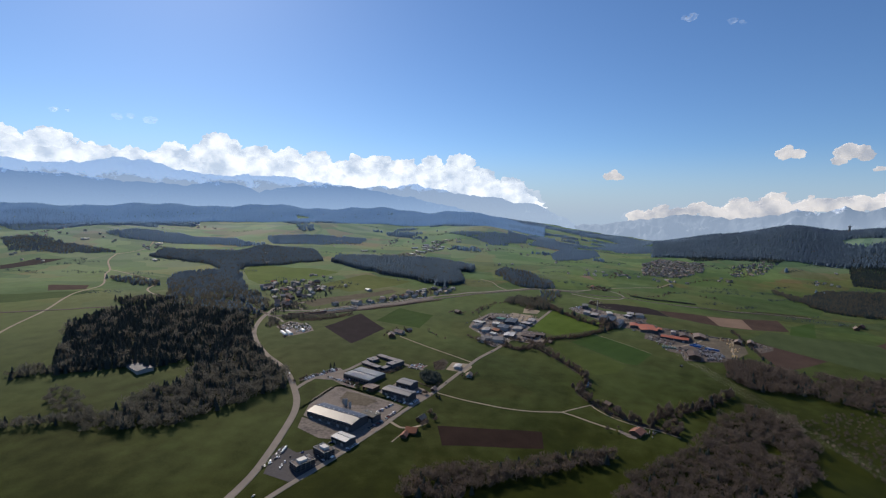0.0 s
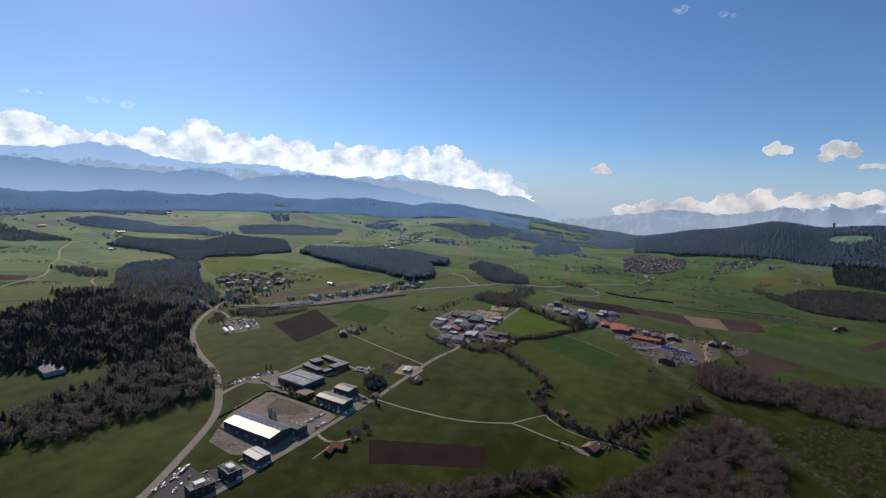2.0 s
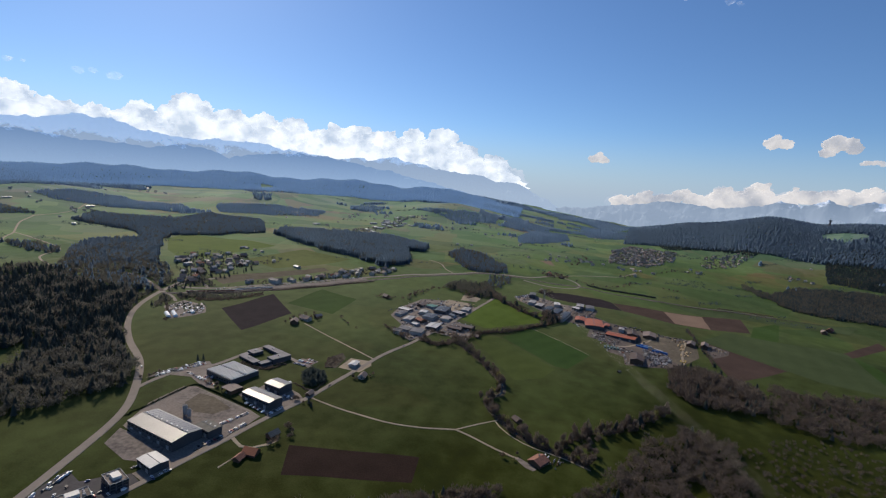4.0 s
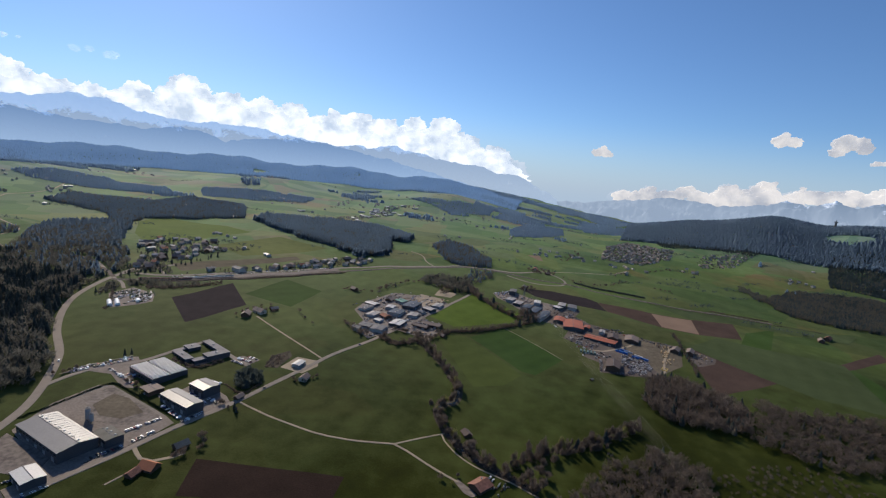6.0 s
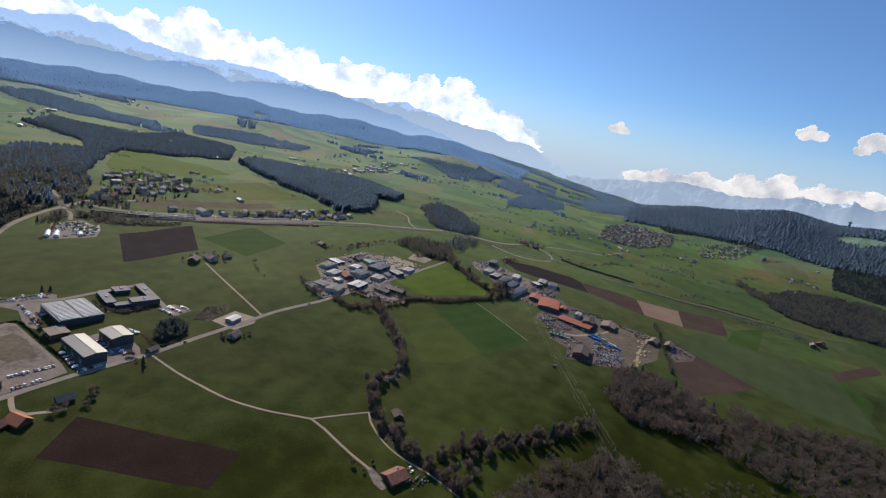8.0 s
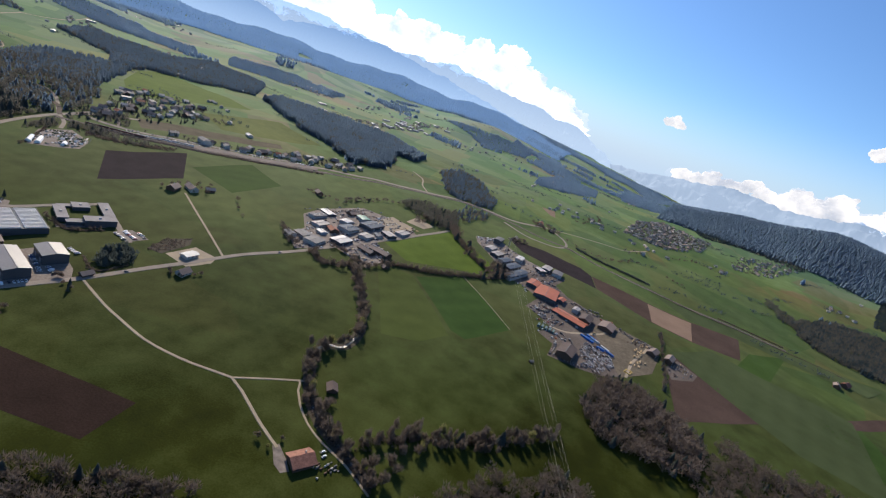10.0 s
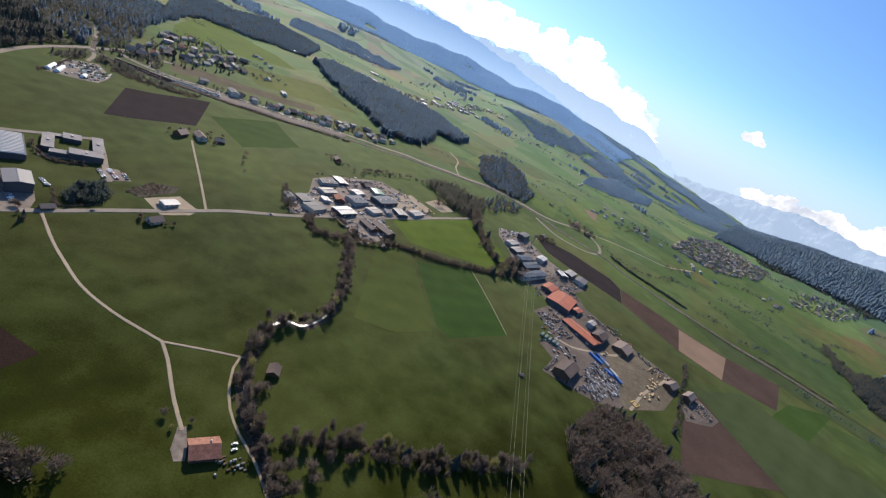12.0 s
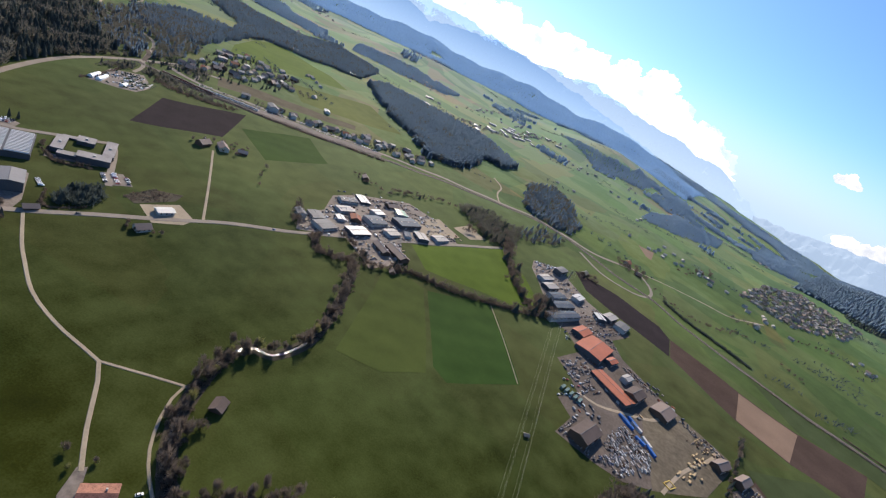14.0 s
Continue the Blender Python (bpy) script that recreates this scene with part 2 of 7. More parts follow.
M = {
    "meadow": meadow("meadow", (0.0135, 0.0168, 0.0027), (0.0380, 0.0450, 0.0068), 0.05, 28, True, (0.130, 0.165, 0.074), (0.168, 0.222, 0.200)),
    "lush": meadow("lush_grass", (0.054, 0.084, 0.011), (0.086, 0.126, 0.020), 0.1, 40),
    "ley": meadow("pale_ley", (0.036, 0.050, 0.013), (0.068, 0.088, 0.023), 0.12, 62),
    "crop": meadow("dull_green_crop", (0.032, 0.043, 0.018), (0.056, 0.072, 0.031), 0.12, 30),
    "clover": meadow("clover_ley", (0.018, 0.040, 0.007), (0.036, 0.068, 0.013), 0.1, 50),
    "wheat": meadow("young_wheat", (0.021, 0.045, 0.010), (0.035, 0.069, 0.016), 0.15, 50),
    "rough": meadow("rough_grass", (0.058, 0.072, 0.016), (0.110, 0.122, 0.034)),
    "plough": surface("ploughed_earth", (0.027, 0.021, 0.023), 0.95, 0.25, 0.05, 0.8, bump=0.8, spec=0.05),
    "umber": surface("umber_earth", (0.026, 0.016, 0.0125), 0.95, 0.3, 0.05, 0.8, bump=0.8, spec=0.05),
    "clay": surface("reddish_earth", (0.068, 0.046, 0.037), 0.95, 0.35, 0.03, 0.8, bump=0.6, spec=0.05),
    "sand": surface("pale_bare_earth", (0.19, 0.125, 0.085), 0.95, 0.2, 0.03, 0.8, bump=0.5),
    "asphalt": surface("asphalt", (0.240, 0.205, 0.170), 0.9, 0.2, 0.08, 2.0, spec=0.15),
    "yard": surface("yard_asphalt", (0.205, 0.172, 0.145), 0.9, 0.35, 0.06, 0.6, spec=0.15),
    "tar": surface("dark_tar", (0.050, 0.046, 0.050), 0.85, 0.3, 0.06, 0.6),
    "gravel": surface("gravel_yard", (0.165, 0.138, 0.118), 0.95, 0.6, 0.07, 0.3, bump=0.6),
    "track": surface("gravel_track", (0.30, 0.245, 0.175), 0.95, 0.2, 0.1, 1.0),
    "earthyard": surface("trodden_earth", (0.108, 0.088, 0.060), 0.95, 0.45, 0.04, 0.3, bump=0.6),
    "depot_ground": surface("dusty_depot_ground", (0.108, 0.086, 0.071), 0.95, 0.45, 0.05, 0.5, bump=0.4),
    "ballast": surface("track_ballast", (0.165, 0.138, 0.120), 0.95, 0.3, 0.1, 1.0),
    "steel": surface("steel", (0.35, 0.34, 0.33), 0.35, 0.2, 0.5, 3.0, metal=1.0),
    "dark_wood": surface("conifer_needles", (0.070, 0.086, 0.080), 0.9, 0.2, 0.01, 0.3, islands=0.15, spec=0.08, thin=0.5),
    # slope trees paled and blued to imitate haze over more than a kilometre
    "hazed_slope_wood": surface("hazed_mixed_slope_wood", (0.142, 0.198, 0.262), 0.9, 0.18, 0.01, 0.3, islands=0.15, spec=0.05, thin=0.75),
    "bare_wood": surface("bare_twigs", (0.155, 0.124, 0.102), 0.95, 0.3, 0.02, 0.3, islands=0.3, spec=0.08, thin=0.45),
    "thin_wood": surface("grey_far_twigs", (0.140, 0.134, 0.112), 0.95, 0.2, 0.01, 0.3, islands=0.2, spec=0.08, thin=0.5),
    "rust": surface("rusty_rails_and_sleepers", (0.075, 0.055, 0.045), 0.9, 0.3, 0.2, 2.0),
    "east_wood": surface("dark_mixed_wood", (0.080, 0.105, 0.108), 0.9, 0.3, 0.01, 0.3, islands=0.3, thin=0.5),
    "stubble": surface("pale_stubble", (0.115, 0.098, 0.068), 0.95, 0.3, 0.05, 0.8, spec=0.05),
    "patched_tile": surface("patched_clay_tiles", (0.235, 0.108, 0.074), 0.8, 0.5, 0.35, 1.6),
    "bark": surface("bark", (0.07, 0.055, 0.042), 0.95, 0.3, 0.2, 2.0),
    # hill and ridge trees: haze painted as pale blue, the ridge glows too
    "hill_wood": surface("hazed_hillside_wood", (0.225, 0.325, 0.450), 0.95, 0.12, 0.004, 0.05, islands=0.10, spec=0.0, thin=0.82),
    "hazed_east_hill_wood": surface("hazed_eastern_hill_wood", (0.168, 0.240, 0.325), 0.95, 0.12, 0.004, 0.05, islands=0.08, spec=0.0, thin=0.82),
    "hazed_ridge_wood": surface("hazed_blue_ridge_wood", (0.22, 0.31, 0.42), 0.95, 0.12, 0.004, 0.05, islands=0.08, spec=0.0, thin=0.45, air=(0.100, 0.170, 0.290)),
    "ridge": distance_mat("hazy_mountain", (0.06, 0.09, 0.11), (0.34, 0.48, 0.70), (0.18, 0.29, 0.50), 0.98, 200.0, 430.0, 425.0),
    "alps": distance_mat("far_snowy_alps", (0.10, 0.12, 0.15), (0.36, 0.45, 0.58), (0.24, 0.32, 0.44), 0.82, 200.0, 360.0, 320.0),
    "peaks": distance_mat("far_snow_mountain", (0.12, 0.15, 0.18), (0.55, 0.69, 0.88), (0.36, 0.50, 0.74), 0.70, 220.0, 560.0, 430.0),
    "water": surface("stream_water", (0.02, 0.025, 0.02), 0.2, 0.2, 0.3, 2.0, spec=1.0, bump=0.6),
    "earth": surface("bank_earth", (0.055, 0.045, 0.03), 0.95, 0.4, 0.1, 0.8),
    "metal_roof": surface("pale_metal_roof", (0.19, 0.18, 0.172), 0.42, 0.15, 0.05, 1.0, spec=0.28),
    "grey_roof": surface("grey_roof", (0.135, 0.135, 0.14), 0.7, 0.2, 0.05, 1.0, spec=0.2),
    "dark_wall": surface("dark_cladding", (0.06, 0.062, 0.07), 0.6, 0.15, 0.1, 1.0),
    "wall": surface("plaster_wall", (0.40, 0.375, 0.34), 0.85, 0.15, 0.1, 1.0, objects=0.3),
    "timber": surface("weathered_timber", (0.10, 0.06, 0.04), 0.85, 0.25, 0.1, 2.0),
    "tile": surface("clay_tiles", (0.22, 0.080, 0.045), 0.8, 0.3, 0.1, 1.5, objects=0.4),
    "brown_tile": surface("brown_tiles", (0.195, 0.150, 0.128), 0.8, 0.25, 0.1, 1.5, objects=0.5),
    "dark_tile": surface("dark_brown_tiles", (0.094, 0.070, 0.062), 0.85, 0.3, 0.1, 1.5),
    "flat_roof": surface("grey_flat_roof", (0.275, 0.258, 0.250), 0.9, 0.3, 0.08, 0.8, spec=0.08),
    "white_roof": surface("white_roof_sheet", (0.50, 0.49, 0.465), 0.55, 0.15, 0.05, 1.0, spec=0.3),
    "sheet_roof": surface("weathered_sheet_roof", (0.32, 0.30, 0.28), 0.65, 0.25, 0.06, 0.8, spec=0.25, objects=0.4),
    "bright_tile": surface("bright_clay_tiles", (0.42, 0.155, 0.075), 0.8, 0.2, 0.1, 1.5),
    "blue_roof": surface("blue_grey_roof", (0.060, 0.080, 0.110), 0.7, 0.2, 0.05, 1.0, spec=0.2),
    "green_roof": surface("green_roof_sheet", (0.03, 0.16, 0.11), 0.5, 0.15, 0.05, 1.0, spec=0.5),
    "rust_roof": surface("red_roof_sheet", (0.34, 0.105, 0.055), 0.65, 0.2, 0.08, 0.7),
    "moss_roof": surface("moss_grown_flat_roof", (0.16, 0.15, 0.125), 0.95, 0.3, 0.15, 1.5),
    "pale_wall": surface("pale_cladding", (0.33, 0.32, 0.31), 0.7, 0.15, 0.1, 1.0, objects=0.4),
    "glass": surface("window_glass", (0.03, 0.035, 0.045), 0.08, 0.1, 0.1, 1.0, spec=0.8),
    "door": surface("roller_door", (0.30, 0.30, 0.30), 0.6, 0.2, 0.2, 2.0),
    "solar": surface("solar_panel", (0.045, 0.047, 0.058), 0.30, 0.15, 0.1, 1.0, spec=0.5),
    "film": surface("greenhouse_film", (0.75, 0.76, 0.75), 0.35, 0.08, 0.2, 1.0, spec=0.6),
    "rubber": surface("tyre_rubber", (0.02, 0.02, 0.02), 0.9, 0.1, 1.0, 5.0),
    "plank": surface("sawn_planks", (0.42, 0.31, 0.17), 0.85, 0.2, 0.3, 2.0, objects=0.4),
    "yellow": surface("yellow_formwork", (0.55, 0.40, 0.10), 0.7, 0.2, 0.3, 2.0),
    "blue_steel": surface("blue_container_paint", (0.03, 0.12, 0.36), 0.5, 0.2, 0.3, 2.0),
    "green_steel": surface("green_container_paint", (0.10, 0.16, 0.15), 0.6, 0.2, 0.3, 2.0),
    "cable": surface("aluminium_cable", (0.25, 0.25, 0.17), 0.5, 0.1, 0.1, 1.0),
    "rubble": surface("rubble", (0.24, 0.20, 0.17), 0.95, 0.4, 0.2, 1.2, bump=0.8),
    "shrub": surface("evergreen_hedge", (0.026, 0.045, 0.014), 0.9, 0.4, 0.1, 1.0, islands=0.5),
    "budding": surface("budding_twigs", (0.22, 0.21, 0.08), 0.9, 0.3, 0.1, 1.0, islands=0.5, thin=0.5),
    "red_coach": surface("red_coach_paint", (0.20, 0.085, 0.065), 0.4, 0.1, 0.3, 2.0),
    "white_coach": surface("white_coach_paint", (0.72, 0.72, 0.72), 0.35, 0.08, 0.3, 2.0),
}
PAINTS = [surface("car_paint", c, 0.45, 0.05, 0.5, 3.0, spec=0.35) for c in ((0.75, 0.75, 0.75), (0.42, 0.43, 0.45), (0.04, 0.04, 0.045), (0.28, 0.03, 0.03), (0.04, 0.07, 0.20))]


# ---- building helpers ----
def mesh_object(name, verts, faces, material, smooth_faces=False):
    me = bpy.data.meshes.new(name)
    me.from_pydata([tuple(v) for v in verts], [], [tuple(f) for f in faces])
    me.materials.append(material)
    if smooth_faces:
        me.polygons.foreach_set("use_smooth", [True] * len(me.polygons))
    me.update()
    return new(name, me)


def part(name, bm, material, parent=None, label=""):
    me = bpy.data.meshes.new(name)
    bmesh.ops.recalc_face_normals(bm, faces=bm.faces)
    bm.to_mesh(me)
    bm.free()
    me.materials.append(material)
    ob = new(name, me)
    ob.parent = parent
    return tagged(ob, label)


def box_into(bm, x0, y0, z0, x1, y1, z1):
    v = [bm.verts.new(p) for p in ((x0, y0, z0), (x1, y0, z0), (x1, y1, z0), (x0, y1, z0), (x0, y0, z1), (x1, y0, z1), (x1, y1, z1), (x0, y1, z1))]
    for f in ((3, 2, 1, 0), (4, 5, 6, 7), (0, 1, 5, 4), (1, 2, 6, 5), (2, 3, 7, 6), (3, 0, 4, 7)):
        bm.faces.new([v[i] for i in f])


def draped(name, corners, material, lift, label, category, step=10.0):
    """A sheet of ground cover laid over the land inside a polygon, cut on the same grid as the ground."""
    bm = bmesh.new()
    bm.faces.new([bm.verts.new((x, y, 0)) for x, y in corners])
    for axis in (0, 1):
        lo, hi = min(c[axis] for c in corners), max(c[axis] for c in corners)
        no = Vector((1, 0, 0)) if axis == 0 else Vector((0, 1, 0))
        for k in range(int(math.floor(lo / step)) + 1, int(math.ceil(hi / step))):
            bmesh.ops.bisect_plane(bm, geom=bm.verts[:] + bm.edges[:] + bm.faces[:], plane_co=no * (k * step), plane_no=no)
    bmesh.ops.triangulate(bm, faces=bm.faces[:])
    for v in bm.verts:
        v.co.z = zed(v.co.x, v.co.y) + lift
    for f in bm.faces:
        f.normal_update()
        if f.normal.z < 0:
            f.normal_flip()
    me = bpy.data.meshes.new(name)
    bm.to_mesh(me)
    bm.free()
    me.materials.append(material)
    return tagged(new(name, me), label, category, kind="structure")


def curve_points(points, step=8.0):
    """Points along a smooth line through the given ones."""
    p = [Vector((*q, 0)) for q in points]
    p = [2 * p[0] - p[1]] + p + [2 * p[-1] - p[-2]]
    out = []
    for i in range(1, len(p) - 2):
        n = max(1, int((p[i + 1] - p[i]).length / step))
        for k in range(n):
            t = k / n
            out.append(0.5 * (2 * p[i] + (p[i + 1] - p[i - 1]) * t + (2 * p[i - 1] - 5 * p[i] + 4 * p[i + 1] - p[i + 2]) * t * t + (3 * p[i] - p[i - 1] - 3 * p[i + 1] + p[i + 2]) * t ** 3))
    out.append(p[-2])
    return out


def strip(name, points, width, material, lift, label, category, offset=0.0, step=8.0):
    """A road, track or bank of a width along a line, a slab with edges."""
    line = curve_points(points, step)
    verts, faces = [], []
    for i, c in enumerate(line):
        d = (line[min(i + 1, len(line) - 1)] - line[max(i - 1, 0)]).normalized()
        side = Vector((d.y, -d.x, 0))
        for s, dz in ((-0.5 * width - 0.4, -0.3), (-0.5 * width, lift), (0.5 * width, lift), (0.5 * width + 0.4, -0.3)):
            q = c + side * (s + offset)
            verts.append((q.x, q.y, zed(q.x, q.y) + dz))
        if i:
            for k in range(3):
                o = 4 * i + k
                faces.append((o - 4, o - 3, o + 1, o))
    ob = mesh_object(name, verts, faces, material)
    me = ob.data
    if me.polygons[1].normal.z < 0:
        me.flip_normals()
    return tagged(ob, label, category, kind="structure")


# ---- ground ----
def axis_steps(lo, f0, f1, hi, fine):
    out = list(np.arange(f0, f1 + 0.1, fine))
    d, v = fine, f1
    while v < hi:
        d = min(d * 1.12, 90)
        v += d
        out.append(v)
    d, v = fine, f0
    while v > lo:
        d = min(d * 1.12, 90)
        v -= d
        out.insert(0, v)
    return np.array(out)


xs, ys = axis_steps(-4800, -960, 1000, 4800, 10.0), axis_steps(-2000, 280, 1500, 4800, 10.0)
gx, gy = np.meshgrid(xs, ys)
gz = land(gx, gy)
gv = np.stack([gx.ravel(), gy.ravel(), gz.ravel()], 1)
nx = len(xs)
idx = (np.arange(len(ys) - 1)[:, None] * nx + np.arange(nx - 1)[None, :]).ravel()
gf = np.stack([idx, idx + 1, idx + nx + 1, idx + nx], 1)
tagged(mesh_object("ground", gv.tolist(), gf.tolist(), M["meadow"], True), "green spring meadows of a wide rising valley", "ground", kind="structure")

# fields
FIELDS = [
    ("plough", [(-206, 838), (-142, 753), (-98, 838), (-157, 930)], "dark ploughed field beside a farm"),
    ("umber", [(0, 500), (113, 497), (108, 463), (5, 461)], "brown harrowed field among meadows"),
    ("wheat", [(226, 808), (283, 712), (299, 706), (348, 762), (297, 838), (279, 852)], "dark green young wheat field"),
    ("lush", [(168, 872), (241, 1012), (290, 968), (328, 918), (297, 884), (205, 842)], "bright green meadow beside the works"),
    ("plough", [(337, 1095), (405, 1097), (472, 1080), (488, 1057), (486, 999), (364, 1045)], "long dark ploughed strip"),
    ("clay", [(489, 1057), (575, 1021), (644, 1006), (725, 1010), (687, 922), (616, 922), (562, 947), (487, 999)], "reddish brown tilled strip"),
    ("sand", [(576, 1018), (564, 948), (616, 924), (644, 1003)], "pale bare earth plot"),
    ("clay", [(567, 848), (600, 830), (640, 760), (520, 702), (535, 779)], "reddish tilled field beside a grove"),
    ("clover", [(-120, 888), (-85, 985), (-14, 941), (-37, 848)], "dark green clover ley beside a farm"),
    ("stubble", [(-300, 1006), (-173, 1108), (-120, 1150), (-104, 1128), (-150, 1081), (-262, 970)], "narrow brown tilled strip"),
    ("clover", [(720, 963), (796, 1000), (712, 886), (661, 885)], "dark green crop plot"),
    ("clover", [(739, 833), (804, 848), (796, 776), (745, 722), (693, 754)], "dark green crop plot"),
    ("clay", [(782, 845), (924, 925), (912, 894), (793, 832)], "brown tilled strip"),
    ("sand", [(421, 1454), (456, 1458), (452, 1390), (440, 1395)], "bare earth plot"),
    ("clover", [(-920, 954), (-817, 1005), (-738, 1038), (-769, 959), (-860, 894)], "dark green young crop strip"),
    ("clay", [(-880, 1060), (-800, 1075), (-780, 1040), (-840, 1010)], "brown tilled strip"),
    ("lush", [(-555, 1327), (-553, 1402), (-364, 1383), (-291, 1350), (-332, 1261), (-387, 1155), (-419, 1131), (-491, 1208)], "bright green meadow on a rise"),
    ("plough", [(-1169, 1257), (-1160, 1352), (-1097, 1384), (-1092, 1272), (-1125, 1209)], "dark tilled strip on the slope"),
    ("ley", [(176, 808), (222, 806), (262, 738), (282, 700), (258, 672), (222, 662), (200, 735)], "paler strip of young grass beside the wheat"),
    ("crop", [(560, 858), (640, 915), (720, 880), (800, 850), (735, 690), (655, 720), (605, 790)], "dull green winter crop beside the tilled strips"),
    ("crop", [(720, 1010), (860, 1030), (960, 1010), (900, 960), (800, 985)], "dull green winter crop on the slope"),
    ("crop", [(600, 1085), (700, 1058), (860, 1035), (735, 1012), (645, 1012)], "dull green crop along the railway"),
    ("rough", [(-300, 1180), (-210, 1330), (-80, 1255), (-130, 1180), (-215, 1110)], "olive pasture with worn grass"),
]
for k, (mname, pts, label) in enumerate(FIELDS):
    draped("field", pts, M[mname], 0.20 if mname == "sand" else (0.06 + 0.004 * k if max(abs(q[0]) for q in pts) < 940 and max(q[1] for q in pts) < 1490 else 0.35), label, "field")

# roads
strip("road", [(-172, 360), (-161, 411), (-159, 481), (-163, 532), (-178, 576), (-210, 637), (-259, 697), (-298, 758), (-321, 816), (-332, 894), (-322, 950), (-290, 1000)], 7.4, M["asphalt"], 0.30, "grey asphalt country road", "road")
strip("road", [(-142, 366), (-93, 440), (-47, 519), (-5, 586), (49, 689), (97, 763), (124, 807), (160, 870), (206, 953), (239, 1016)], 5.2, M["asphalt"], 0.30, "narrow asphalt road past the works", "road")
strip("farm_track", [(-5, 586), (29, 568), (47, 560), (78, 548), (107, 544), (132, 544), (146, 544), (158, 536), (182, 516), (200, 503)], 1.9, M["track"], 0.26, "pale gravel farm track", "track")
strip("farm_track", [(146, 544), (162, 552), (190, 567)], 1.5, M["track"], 0.24, "pale gravel farm track", "track")
strip("footpath", [(187, 566), (190, 555), (197, 543), (209, 529), (223, 519), (242, 509), (262, 494)], 1.3, M["track"], 0.24, "sandy path beside the stream", "path")
strip("farm_track", [(49, 690), (-9, 745), (-68, 799)], 2.0, M["track"], 0.26, "pale lane to a farm", "track")
strip("road", [(-316, 930), (-276, 934), (-213, 968), (-144, 1014), (-82, 1054), (24, 1124), (102, 1168), (173, 1201), (230, 1226), (295, 1228), (340, 1222), (384, 1240), (428, 1268)], 7.5, M["asphalt"], 0.30, "asphalt main road beside the railway", "road")
RAILS = [(-325, 888), (-268, 910), (-218, 934), (-162, 964), (-112, 1000), (-41, 1050), (47, 1116), (111, 1158), (165, 1186)]
strip("railway_bed", RAILS + [(224, 1212), (280, 1222), (340, 1205), (400, 1178), (463, 1162), (502, 1136), (548, 1117), (590, 1098), (640, 1085), (700, 1070), (820, 1040)], 7.0, M["ballast"], 0.5, "gravel bed of a railway line", "railway")

strip("railway_bed", [(-330, 900), (-386, 940), (-508, 936), (-634, 907), (-715, 872), (-795, 846), (-960, 800)], 6.0, M["rust"], 0.5, "dark bed of a railway across the meadows", "railway")
strip("farm_track", [(-771, 1195), (-677, 1133), (-652, 1050), (-581, 996), (-531, 990)], 3.5, M["track"], 0.26, "pale bending lane between woods", "track")
strip("farm_track", [(-877, 1255), (-820, 1228), (-771, 1195)], 3.5, M["track"], 0.26, "pale lane between meadows", "track")
strip("farm_track", [(-640, 620), (-695, 741), (-725, 858), (-775, 997), (-776, 1082), (-852, 1203), (-877, 1255), (-967, 1379), (-1021, 1490)], 4.0, M["track"], 0.26, "pale field road across meadows", "track")
strip("road", [(428, 1268), (452, 1222), (456, 1180), (440, 1152), (403, 1143), (371, 1150), (330, 1190)], 5.0, M["asphalt"], 0.28, "looping slip road", "road")
strip("farm_track", [(282, 856), (315, 808), (346, 761)], 0.6, M["track"], 0.2, "pale line of a field edge track", "track")
strip("road", [(-178, 580), (-171, 600), (-155, 628), (-128, 645), (-100, 690), (-88, 702), (-40, 668), (-22, 655)], 5.0, M["asphalt"], 0.28, "access road to the works", "road")
strip("road", [(-332, 894), (-333, 940), (-330, 967), (-324, 995), (-345, 1040), (-380, 1090)], 5.0, M["asphalt"], 0.33, "village street", "road")
strip("road", [(-273, 940), (-300, 968), (-316, 984), (-340, 1020)], 5.0, M["asphalt"], 0.34, "village street", "road")
strip("road", [(-284, 853), (-305, 880), (-332, 900)], 4.5, M["asphalt"], 0.33, "curving lane to the nursery", "road")
strip("road", [(-332, 900), (-415, 975), (-478, 991), (-560, 960)], 4.5, M["asphalt"], 0.33, "lane out of the village", "road")
for off in (-1.6, 1.6):
    strip("rail_track", RAILS + [(224, 1212), (280, 1222), (340, 1205), (400, 1178), (463, 1162), (502, 1136), (548, 1117), (640, 1085), (820, 1040)], 1.1, M["rust"], 0.62, "rusty railway track on sleepers", "track", off)
for off in (5.0, 8.0, 11.5):
    strip("rail_track", RAILS[1:6], 1.1, M["rust"], 0.66, "rusty siding beside the station", "track", off)
draped("station_yard", [(-290, 903), (-262, 926), (-213, 958), (-144, 1003), (-82, 1043), (-20, 1092), (-14, 1078), (-70, 1032), (-112, 998), (-162, 962), (-218, 930), (-268, 904)], M["ballast"], 0.42, "pale gravel station yard with sidings", "yard")
strip("farm_track", [(173, 1191), (150, 1240), (140, 1290), (110, 1330)], 3.0, M["track"], 0.26, "pale lane up the meadow", "track")
strip("farm_track", [(428, 1268), (520, 1300), (600, 1320), (680, 1400)], 3.5, M["track"], 0.26, "pale lane to the hamlet", "track")
strip("farm_track", [(-1021, 1490), (-1000, 1600), (-1060, 1760)], 4.0, M["track"], 0.26, "pale field road across meadows", "track")

